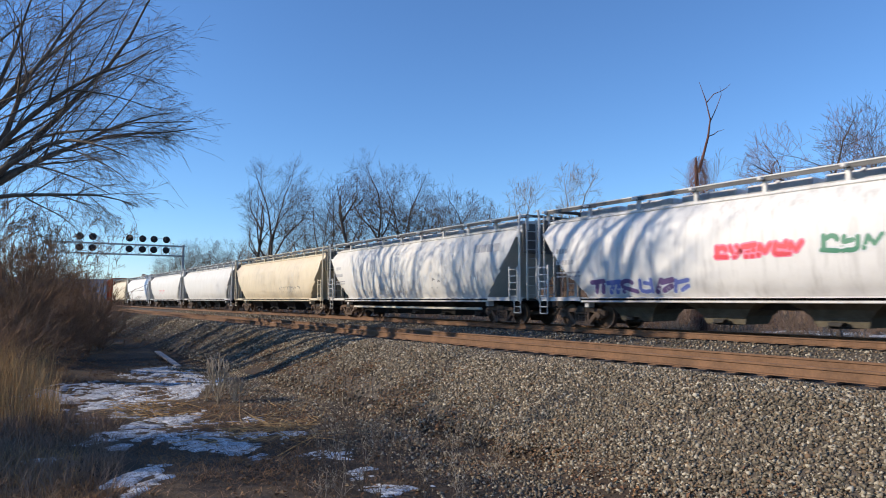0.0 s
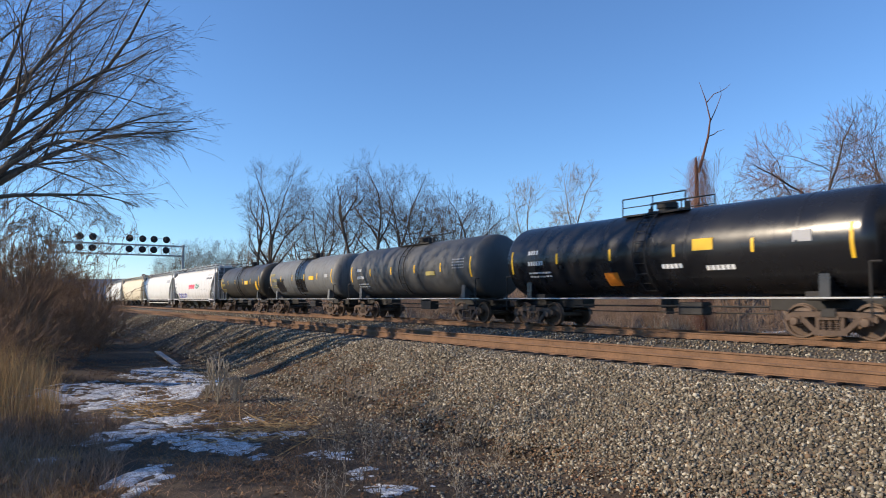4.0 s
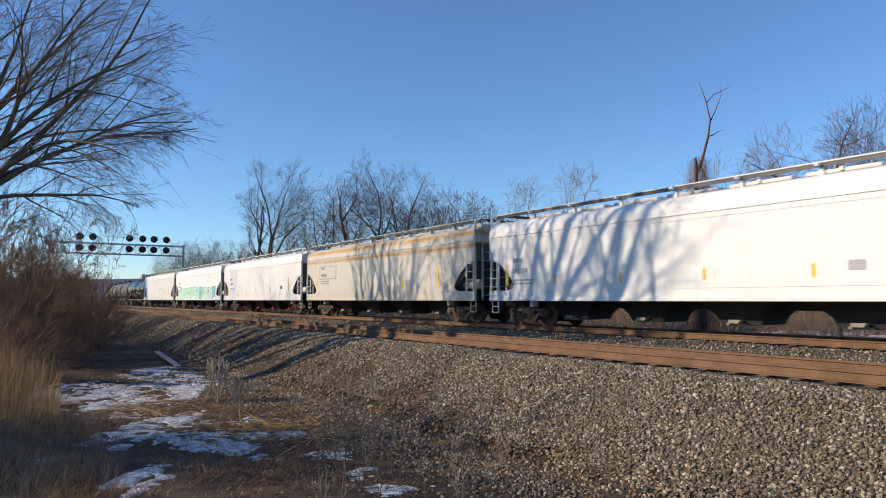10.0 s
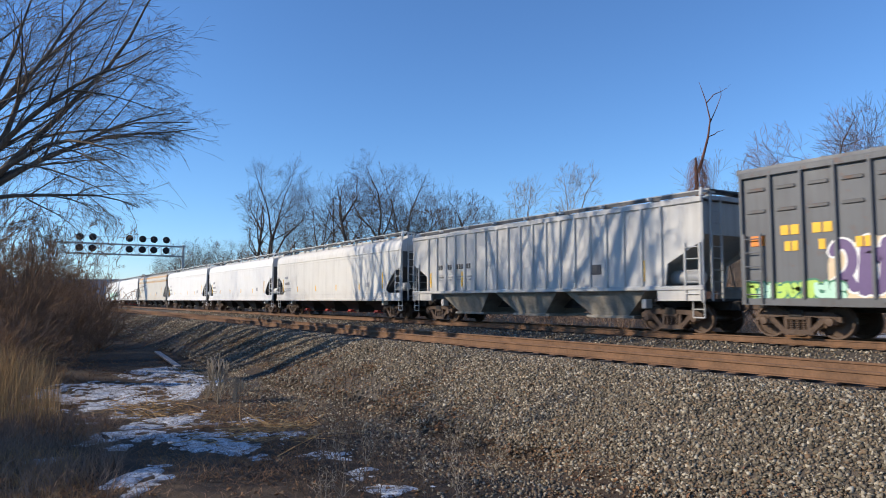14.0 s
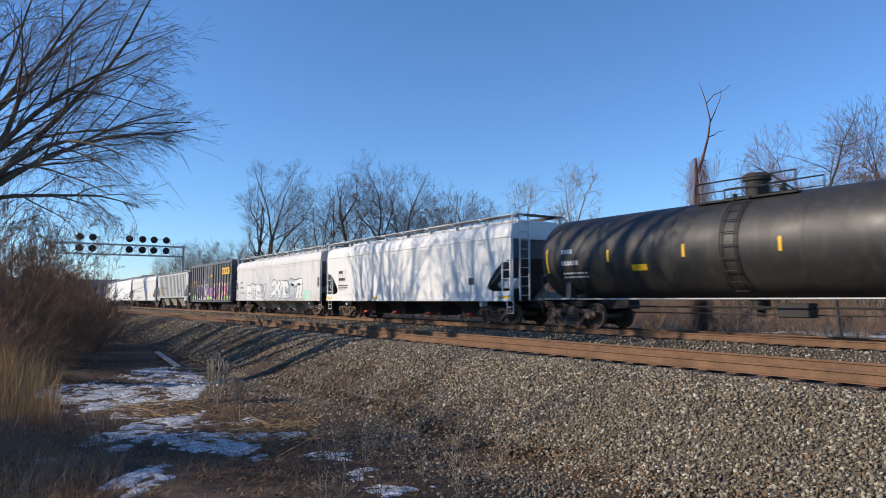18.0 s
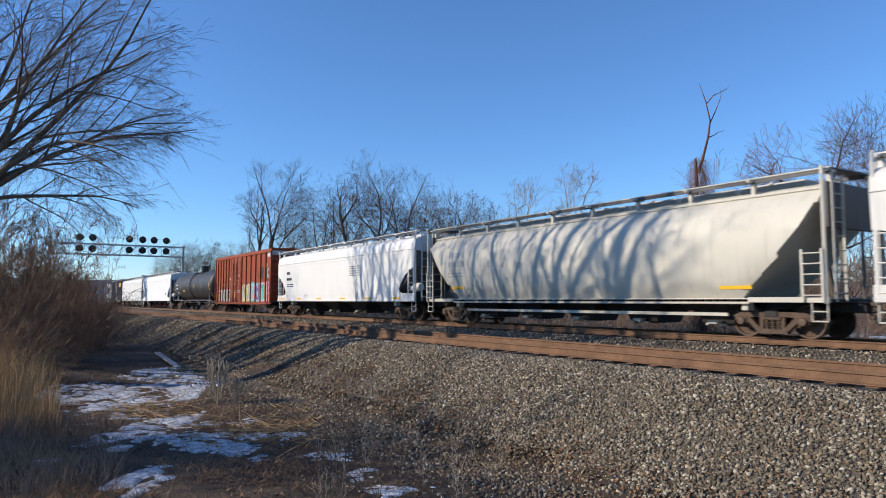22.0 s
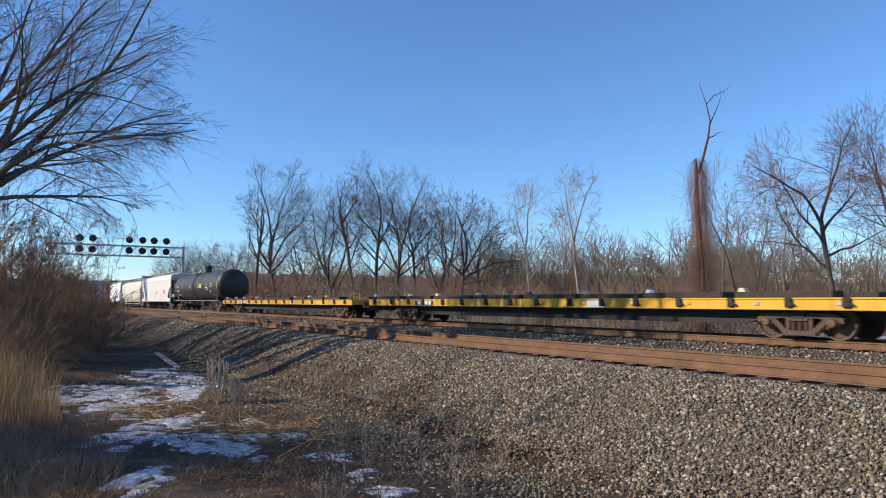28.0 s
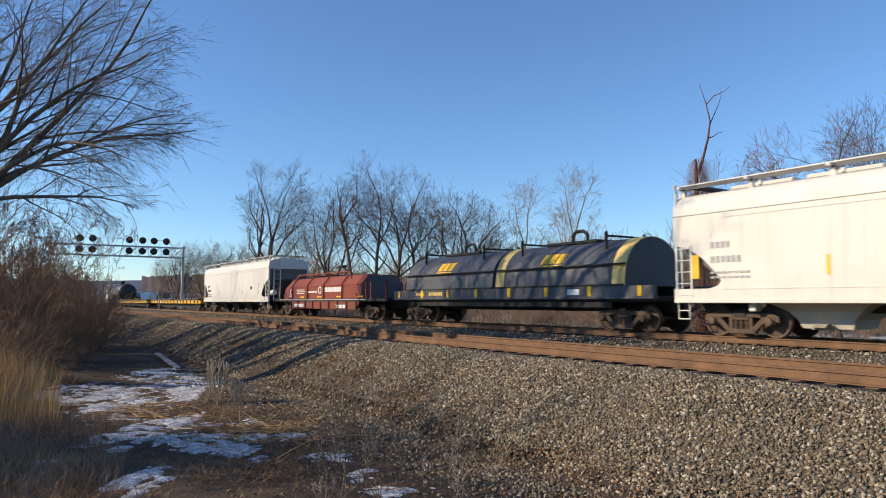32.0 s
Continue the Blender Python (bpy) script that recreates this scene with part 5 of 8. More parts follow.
def piece(car, x0, x1, z0, z1, n, back, inks, edge, seed, y=-1.62, lean=None, thick=0.24):
    """A long sprayed piece: a ragged field of colour with broad crossing strokes in the inks, each with an edge."""
    r = random.Random(seed)
    front = lambda z: lean(z) if lean else y

    def slab(s, pts, off):
        ring = [(px, front(pz) - off, pz) for px, pz in pts]
        m = len(pts)
        s.add(ring + [(a, b + off + 0.015, c) for a, b, c in ring], [tuple(range(m))] + [(i, (i + 1) % m, m + (i + 1) % m, m + i) for i in range(m)])
    if back:
        s, m = Shape(), max(8, int((x1 - x0) * 5))
        tops = [z1 - (z1 - z0) * abs(r.gauss(0, 0.07)) for _ in range(m + 1)]
        tops[0] = tops[-1] = z0 + (z1 - z0) * 0.55
        for i in range(m):
            a, b = x0 + (x1 - x0) * i / m, x0 + (x1 - x0) * (i + 1) / m
            slab(s, [(a, z0), (b, z0), (b, tops[i + 1]), (a, tops[i])], 0.003)
        part("graffiti_field", s.mesh("graffiti_field", back), car, kind="stuff")
    step = (x1 - x0) / n
    layers, lift = {}, 0.0

    def stroke(pts, wide, s, off):
        """A fat line with round turns: a slab for each straight bit and a disc at each bend."""
        pts = [(min(max(u, x0 + wide * 0.5), x1 - wide * 0.5), max(v, z0 + wide * 0.6)) for u, v in pts]
        for i, (u, v) in enumerate(pts):
            slab(s, [(u + wide * math.cos(t * 0.7854), max(z0, v + wide * math.sin(t * 0.7854))) for t in range(8)], off + 0.00003 * i)
        for i, (p, q) in enumerate(zip(pts, pts[1:])):
            d = Vector((q[0] - p[0], q[1] - p[1])).normalized()
            slab(s, [(p[0] + d.y * wide, max(z0, p[1] - d.x * wide)), (q[0] + d.y * wide, max(z0, q[1] - d.x * wide)), (q[0] - d.y * wide, max(z0, q[1] + d.x * wide)), (p[0] - d.y * wide, max(z0, p[1] + d.x * wide))], off + 0.00003 * i + 0.000015)

    for k in range(n):
        ink = inks[k % len(inks)] if r.random() < 0.75 else r.choice(inks)
        group = r.choice(STROKES)
        flip = r.random() < 0.3
        w, h = step * r.uniform(0.9, 1.02), (z1 - z0) * r.uniform(0.64, 0.78)
        bx, bz, slant = x0 + k * step + 0.02 * step, z0 + (z1 - z0) * r.uniform(0.12, 0.18), r.uniform(-0.08, 0.14) * step
        fat = thick * r.uniform(0.5, 0.72)
        lines = [[(bx + (1 - u if flip else u) * w + slant * v, bz + v * h) for u, v in line] for line in group]
        lift += 0.0006
        for line in lines:
            stroke(line, fat + 0.05, layers.setdefault(("graffiti_outline", edge), Shape()), 0.004 + lift)
        for line in lines:
            stroke(line, fat, layers.setdefault(("graffiti_fill", ink), Shape()), 0.0075 + lift)
        if thick > 0.2 and r.random() < 0.7:
            m = lines[0][: max(2, len(lines[0]) // 3)]
            stroke(m, fat * 0.22, layers.setdefault(("graffiti_shine", r.choice(inks)), Shape()), 0.0095 + lift)
    for (name, mat), s in layers.items():
        part(name, s.mesh(name, mat), car, kind="stuff")


def scrawl(car, x0, z0, w, h, mat, seed, y=-1.62, lean=None, r=0.05):
    """A loose line of spray paint."""
    rr = random.Random(seed)
    s = Shape()
    n = max(2, int(w / (h * 0.75)))
    for k in range(n):
        cx, cz = x0 + (k + 0.5) * w / n, z0 + h / 2
        pts = []
        lean_x = rr.uniform(-0.15, 0.25)
        way = [(-0.2 - lean_x, -0.5 * rr.uniform(0.6, 1)), (-0.1 + lean_x, 0.5 * rr.uniform(0.5, 1)), (0.3 + lean_x * 0.5, rr.uniform(-0.1, 0.4))]
        for u, v in way:
            q = cz + h * v
            pts.append((cx + w / n * u, (lean(q) if lean else y) - 0.004, q))
        for a, b in zip(pts, pts[1:]):
            d = Vector((b[0] - a[0], 0, b[2] - a[2]))
            o = Vector((-d.z, 0, d.x)).normalized() * r * 0.5
            v = [(a[0] - o.x, a[1], a[2] - o.z), (a[0] + o.x, a[1], a[2] + o.z), (b[0] + o.x, b[1], b[2] + o.z), (b[0] - o.x, b[1], b[2] - o.z)]
            s.add(v + [(p[0], p[1] + 0.025, p[2]) for p in v], [(0, 1, 2, 3), (4, 7, 6, 5), (0, 4, 5, 1), (1, 5, 6, 2), (2, 6, 7, 3), (3, 7, 4, 0)])
    part("graffiti_scrawl", s.mesh("graffiti_scrawl", mat), car, kind="stuff")


def running_boards(car, e, z, mat, gap=2.05, y=0.98, roof=4.1):
    k = round(e * 20)
    for sign in (-1, 1):
        rb = part("running_board", once(("running_board", k, z, y), BOARD, lambda: Shape().box(-e, -0.27, z - 0.04, e, 0.25, z - 0.01).box(-e, -0.30, z - 0.15, e, -0.275, z - 0.035)), car, "dark steel grating walkway on the roof", pose(0, sign * y, 0))
        part("edge_strip", once(("edge_strip", k, z), mat, lambda: Shape().box(-e, -0.315, z - 0.033, e, -0.275, z)), rb, at=pose(0, 0, 0, 0, 0, 0 if sign < 0 else 180))
    for sign in (-1, 1):
        part("end_walkway", once(("end_walkway", z), BOARD, lambda: Shape().box(-0.5, -y + 0.26, z - 0.045, 0.0, y - 0.26, z)), car, at=pose(e if sign > 0 else -e + 0.5, 0, 0))
    n = int(2 * e / gap)
    post = once(("board_post", z, roof), mat, lambda: Shape().box(-0.06, -0.05, roof - 0.25, 0.06, 0.05, z - 0.04).box(-0.05, -0.3, z - 0.12, 0.05, 0.25, z - 0.045))
    for i in range(n + 1):
        for sign in (-1, 1):
            part("board_post", post, car, at=pose(-e + 0.1 + i * (2 * e - 0.2) / n, sign * (y + 0.18), 0, 0, 0, 0 if sign < 0 else 180))


def hatches(car, e, mat, z=4.1):
    n = int(2 * (e - 1) / 2.1)
    h = once(("hatch", z), mat, lambda: Shape().box(-0.98, -0.42, z - 0.05, 0.98, 0.42, z + 0.22, 0.03).box(-0.05, -0.46, z + 0.14, 0.05, 0.46, z + 0.25))
    for i in range(n):
        part("roof_hatch", h, car, at=pose(-e + 1 + (i + 0.5) * 2 * (e - 1) / n, 0, 0))


def end_gear(car, e, mat, sign, top, ladder_z=2.75, tank=True):
    """What stands at one end of a hopper: posts, ladders, platform, brake reservoir, steps."""
    rot = pose(sign * e, 0, 0, 0, 0, 0 if sign > 0 else 180)
    for y in (-1.53, 1.53):
        part("corner_post", once(("corner_post", top), mat, lambda: Shape().path([(-0.06, -0.0, 0.95), (-0.06, 0.0, top - 0.25), (-0.12, 0.1, top)], 0.05, 6)), car, at=pose(sign * e, y, 0, 0, 0, 0 if sign > 0 else 180))
    part("side_ladder", once(("side_ladder", ladder_z), mat, lambda: ladder_shape(-0.62, -0.1, 1.0, ladder_z, -1.60, 5)), car, at=pose(sign * e, 0, 0) if sign > 0 else pose(-e + 0.72, 0, 0))
    part("side_ladder", once(("side_ladder", ladder_z), mat, None), car, at=pose(sign * e, 0, 0, 0, 0, 180) if sign < 0 else pose(e - 0.72, 0, 0, 0, 0, 180))
    part("end_ladder", once(("end_ladder", top), mat, lambda: Shape().add(*rotated(ladder_shape(-0.25, 0.25, 1.0, top - 0.2, 0, 9), 90))), car, at=pose(sign * (e + 0.02), -0.95, 0))
    part("end_platform", once("end_platform", UNDER, lambda: Shape().box(-1.9, -1.45, 0.98, 0.02, 1.45, 1.06).box(-2.6, -0.3, 0.7, 0.3, 0.3, 0.98, 0.02)), car, at=rot)
    for y in (-1.5, 1.5):
        part("step", once("step", mat, lambda: Shape().path([(-0.45, 0, 1.0), (-0.45, 0, 0.50), (-0.05, 0, 0.50), (-0.05, 0, 1.0)], 0.022, 5).bar((-0.45, 0, 0.75), (-0.05, 0, 0.75), 0.02, 5)), car, at=pose(sign * e + (0 if sign > 0 else 0.5), y, 0))
    for y in (-1.25, 1.25):
        part("jacking_pad", once("jacking_pad", mat, lambda: Shape().box(-0.1, -0.15, 0.75, 0.1, 0.15, 1.05, 0.02)), car, at=pose(sign * (e - 2.4), y, 0))
    if sign > 0 and tank:
        part("air_reservoir", once("air_reservoir", mat, lambda: Shape().lathe([(-0.6, 0.05), (-0.56, 0.18), (-0.45, 0.23), (0.45, 0.23), (0.56, 0.18), (0.6, 0.05)], (0, 0, 0), "x", 14), True), car, "white brake air reservoir", pose(e - 1.0, -0.95, 1.72))
        part("brake_wheel", once("brake_wheel", SHADED_GRIME, lambda: Shape().lathe([(0, 0.26), (0.03, 0.28), (0.06, 0.26), (0.03, 0.22)], (0, 0, 0), "x", 14).box(0, -0.25, -0.02, 0.04, 0.25, 0.02)), car, at=pose(e + 0.05, 0.45, 2.5))


def rotated(shape, deg):
    m = pose(0, 0, 0, 0, 0, deg)
    return [tuple(m @ Vector(p)) for p in shape.v], shape.f


def bays(car, e, n, mat, gate, z_top=1.08, z_low=0.30):
    """The discharge hoppers under the floor, with their gates."""
    inner = 2 * (e - 2.3)
    w = inner / n
    for i in range(n):
        x = -inner / 2 + (i + 0.5) * w
        steps = ((z_top, 0.44, 1.35), (0.93, 0.36, 1.0), (0.76, 0.28, 0.8), (0.55, 0.22, 0.68), (z_low, 0.19, 0.6))
        part("hopper_bay", once(("bay", round(w, 2), z_low), mat, lambda: Shape().loft([[(-w * s, -d, z), (w * s, -d, z), (w * s, d, z), (-w * s, d, z)] for z, s, d in steps])), car, at=pose(x, 0, 0))
        part("outlet_gate", once(("gate", z_low), gate, lambda: Shape().box(-0.24, -0.72, z_low - 0.03, 0.24, 0.72, z_low + 0.04, 0.01)
                                          .along_y([(-0.2, z_low + 0.04), (0.1, z_low + 0.04), (0.18, z_low + 0.14), (-0.2, z_low + 0.14)], -0.92, -0.70).bar((-0.2, -0.95, z_low + 0.02), (-0.2, -0.7, z_low + 0.02), 0.04, 8)), car, "painted discharge gate", pose(x, 0, 0))


def vehicle(name, length, label, category, group):
    car = tagged(new(name), label, category, group)
    car.empty_display_size = 0.5
    car["length"] = length
    return car


def running_gear(car, length, inset=2.35, tone=None):
    for sign in (-1, 1):
        truck(car, sign * (length / 2 - inset), tone)
        coupler(car, sign * length / 2, sign)


def flat_hopper(length, mat, label, notch=1, n_bays=4, gate=None, under=None, oval=False, top=4.60):
    """A smooth-sided covered hopper with arched end openings."""
    gate = gate or GATE_RED
    car = vehicle("covered_hopper", length, label, "hopper car", "goods train")
    e = length / 2 - 0.54
    k = round(length, 1)
    yb, low = 1.58, 1.06
    part("body", once(("hopper_core", k), SHADED_GRIME, lambda: Shape().along_y([(-e + 0.1, 3.9), (-e + 0.1, 2.75), (-e + 2.3, 1.07), (e - 2.3, 1.07), (e - 0.1, 2.75), (e - 0.1, 3.9)], -1.5, 1.5)), car, "grimy sloping end sheets")

    def side():
        if oval:
            out = [(-e, low), (-e + 0.1, 3.75), (e - 0.1, 3.75), (e, low)]
        else:
            arch = [(0.02, 2.72), (0.5, 2.62), (1.0, 2.3), (1.45, 1.85), (1.6, 1.62), (1.5, 1.48), (1.2, 1.40), (0.0, 1.40)]
            out = [(-e, low)] + [(-e + a, b) for a, b in reversed(arch)] + [(-e, 3.6), (e, 3.6)] + [(e - a, b) for a, b in arch] + [(e, low)]
        return Shape().along_y(out, -yb - 0.04, -yb)
    part("side_sheet", once(("side_sheet", k, oval), mat, side), car)
    part("side_sheet", once(("side_sheet", k, oval), mat, None), car, at=pose(0, 0, 0, 0, 0, 180))
    eave = [(-1.61, 3.55), (-1.605, 3.85), (-1.53, 4.07), (-1.37, 4.20), (-1.1, 4.28), (0, 4.35), (1.1, 4.28), (1.37, 4.20), (1.53, 4.07), (1.605, 3.85), (1.61, 3.55)]
    part("roof", once(("hopper_roof", k), mat, lambda: Shape().along_x(eave, -e, e), True), car)
    part("eave_rib", once(("eave_rib", k), mat, lambda: Shape().box(-e, -1.645, 3.60, e, -1.60, 3.66, 0.01)), car)
    for z in (3.44, 1.37):
        part("side_seam", once(("side_seam", k), mat, lambda: Shape().box(-e + 1.7, -1.632, 0, e - 1.7, -1.61, 0.025)), car, at=pose(0, 0, z))
    part("side_sill", once(("side_sill", k), mat, lambda: Shape().box(-e, -1.65, 0.98, e, -1.55, 1.10, 0.015)), car)
    part("side_sill", once(("side_sill", k), mat, None), car, at=pose(0, 0, 0, 0, 0, 180))
    if oval:
        for sx in (-1, 1):
            # black plate paints the opening's dark inside onto the side sheet
            part("end_opening", once("end_opening", INK, lambda: Shape().along_y([(0.16 * math.cos(a), 2.2 + 0.36 * math.sin(a)) for a in np.linspace(0, 6.28, 14)[:-1]], -1.63, -1.60)), car, "dark oval end opening", pose(sx * (e - 0.32), 0, 0))
    part("centre_sill", once(("centre_sill", k), UNDER, lambda: Shape().box(-e, -0.35, 0.72, e, 0.35, 1.07, 0.02).box(-e + 2.2, -1.5, 1.0, e - 2.2, 1.5, 1.068)), car)
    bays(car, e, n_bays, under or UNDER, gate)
    running_boards(car, e, top, mat, roof=4.28)
    hatches(car, e, mat, 4.30)
    for s in (-1, 1):
        end_gear(car, e, mat, s, top)
    running_gear(car, length)
    return car


def bulge(z):
    """How far a rounded hopper's side stands out at a height."""
    return -float(np.interp(z, (1.05, 1.3, 1.7, 2.3, 2.9, 3.4, 3.8, 4.0, 4.12), (1.36, 1.46, 1.55, 1.60, 1.58, 1.47, 1.24, 1.05, 0.8)))


def round_hopper(length, mat, label, gate=None, n_bays=4, rails=False, under=None):
    """A covered hopper with a rounded body whose ends slope in under it."""
    car = vehicle("covered_hopper", length, label, "hopper car", "goods train")
    e = length / 2 - 0.54
    k = round(length, 1)

    def body():
        zs = (1.05, 1.3, 1.7, 2.3, 2.9, 3.4, 3.8, 4.0, 4.12)
        half = [(bulge(z), z) for z in zs] + [(0.0, 4.18)]
        ring = half + [(-a, b) for a, b in reversed(half[:-1])]
        rings = []
        for x in (-e + 0.25, -e + 0.7, -e + 1.3, -e + 1.8, -e + 2.2, -e + 2.5, e - 2.5, e - 2.2, e - 1.8, e - 1.3, e - 0.7, e - 0.25):
            zb = float(np.interp(e - abs(x), (0.25, 0.7, 1.3, 1.8, 2.2, 2.5), (3.55, 2.95, 2.2, 1.75, 1.4, 1.05)))
            rings.append([(x, a * (1 if b > zb else 0.985), max(b, zb)) for a, b in ring])
        return Shape().loft(rings)
    part("body", once(("round_body", k), mat, body, True), car)
    part("roof_lip", once(("roof_lip", k), mat, lambda: Shape().box(-e, -1.16, 3.93, e, -1.06, 4.02, 0.02)), car)
    part("end_bulkhead", once("end_bulkhead", SHADED_GRIME, lambda: Shape().box(-0.06, -1.3, 2.9, 0.04, 1.3, 4.1, 0.02).box(-0.05, -0.6, 1.0, 0.0, -0.5, 2.9).box(-0.05, 0.5, 1.0, 0.0, 0.6, 2.9)), car, at=pose(e - 0.1, 0, 0))
    part("end_bulkhead", once("end_bulkhead", SHADED_GRIME, None), car, at=pose(-e + 0.1, 0, 0))
    part("side_sill", once(("round_sill", k), mat, lambda: Shape().box(-e + 2.2, -1.5, 0.93, e - 2.2, -1.32, 1.10, 0.015).box(-e, -1.55, 0.98, -e + 2.2, -1.4, 1.12).box(e - 2.2, -1.55, 0.98, e, -1.4, 1.12)), car)
    part("side_sill", once(("round_sill", k), mat, None), car, at=pose(0, 0, 0, 0, 0, 180))
    if rails:
        part("side_pipe", once(("side_pipe", k), BEIGE, lambda: Shape().box(-e + 3, -1.3, 0.58, e - 3, -1.2, 0.68, 0.01)), car, "pale pipe along the outlets")
    part("centre_sill", once(("centre_sill", k), UNDER, lambda: Shape().box(-e, -0.35, 0.72, e, 0.35, 1.07, 0.02).box(-e + 2.2, -1.5, 1.0, e - 2.2, 1.5, 1.068)), car)
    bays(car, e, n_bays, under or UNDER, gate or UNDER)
    running_boards(car, e, 4.48, mat, y=0.9)
    hatches(car, e, mat, 4.17)
    for s in (-1, 1):
        end_gear(car, e, mat, s, 4.48, 2.35, False)
    running_gear(car, length)
    return car


def ribbed_hopper(length, mat, label):
    car = vehicle("covered_hopper", length, label, "hopper car", "goods train")
    e = length / 2 - 0.6
    part("body", Shape().along_y([(-e + 0.1, 4.0), (-e + 0.1, 3.0), (-e + 2.6, 1.5), (e - 2.6, 1.5), (e - 0.1, 3.0), (e - 0.1, 4.0)], -1.5, 1.5).mesh("body", mat), car)
    for s in (0, 180):
        part("side_sheet", once("ribbed_side", mat, lambda: Shape().along_y([(-e + 1.4, 1.42), (-e + 1.3, 2.15), (-e, 2.8), (-e, 4.05), (e, 4.05), (e, 2.8), (e - 1.3, 2.15), (e - 1.4, 1.42)], -1.56, -1.5)), car, at=pose(0, 0, 0, 0, 0, s))
        part("top_chord", once("top_chord", mat, lambda: Shape().box(-e, -1.62, 3.95, e, -1.5, 4.12, 0.02)), car, at=pose(0, 0, 0, 0, 0, s))
        part("side_sill", once("ribbed_sill", mat, lambda: Shape().box(-e, -1.62, 1.32, e, -1.5, 1.46, 0.02).box(-e, -1.58, 1.0, -e + 1.7, -1.5, 1.32).box(e - 1.7, -1.58, 1.0, e, -1.5, 1.32)), car, at=pose(0, 0, 0, 0, 0, s))
        for i in range(19):
            x = -e + 1.5 + i * (2 * e - 3.0) / 18
            part("rib", once("side_rib", mat, lambda: Shape().box(-0.045, -1.64, 1.44, 0.045, -1.55, 3.97, 0.015)), car, at=pose(x if s == 0 else -x, 0, 0, 0, 0, s))
    part("roof", Shape().along_x([(-1.56, 4.05), (-1.2, 4.16), (0, 4.2), (1.2, 4.16), (1.56, 4.05)], -e, e).mesh("roof", mat), car)
    part("centre_sill", Shape().box(-e, -0.35, 0.72, e, 0.35, 1.07, 0.02).mesh("centre_sill", UNDER), car)
    for i in range(3):
        x = (i - 1) * 4.2
        # bay colour is taken darker than its stained paint for the overhang's shade
        part("hopper_bay", once("wide_bay", GATE_PALE, lambda: Shape().loft([[(-2.05, -1.45, 1.45), (2.05, -1.45, 1.45), (2.05, 1.45, 1.45), (-2.05, 1.45, 1.45)], [(-0.85, -1.05, 0.5), (0.85, -1.05, 0.5), (0.85, 1.05, 0.5), (-0.85, 1.05, 0.5)]])), car, "stained grey discharge hopper", pose(x, 0, 0))
        part("outlet_gate", once("wide_gate", GATE_PALE, lambda: Shape().box(-1.1, -1.1, 0.40, 1.1, 1.1, 0.5, 0.01)), car, at=pose(x, 0, 0))
    running_boards(car, e, 4.38, mat, y=0.9)
    hatches(car, e, mat, 4.14)
    for s in (-1, 1):
        end_gear(car, e, mat, s, 4.38)
    running_gear(car, length, 2.2)
    return car


TANK_R, TANK_Z = 1.44, 2.56


def tank_side(z):
    d = min(abs(z - TANK_Z), TANK_R * 0.98)
    return -math.sqrt(TANK_R ** 2 - d * d)


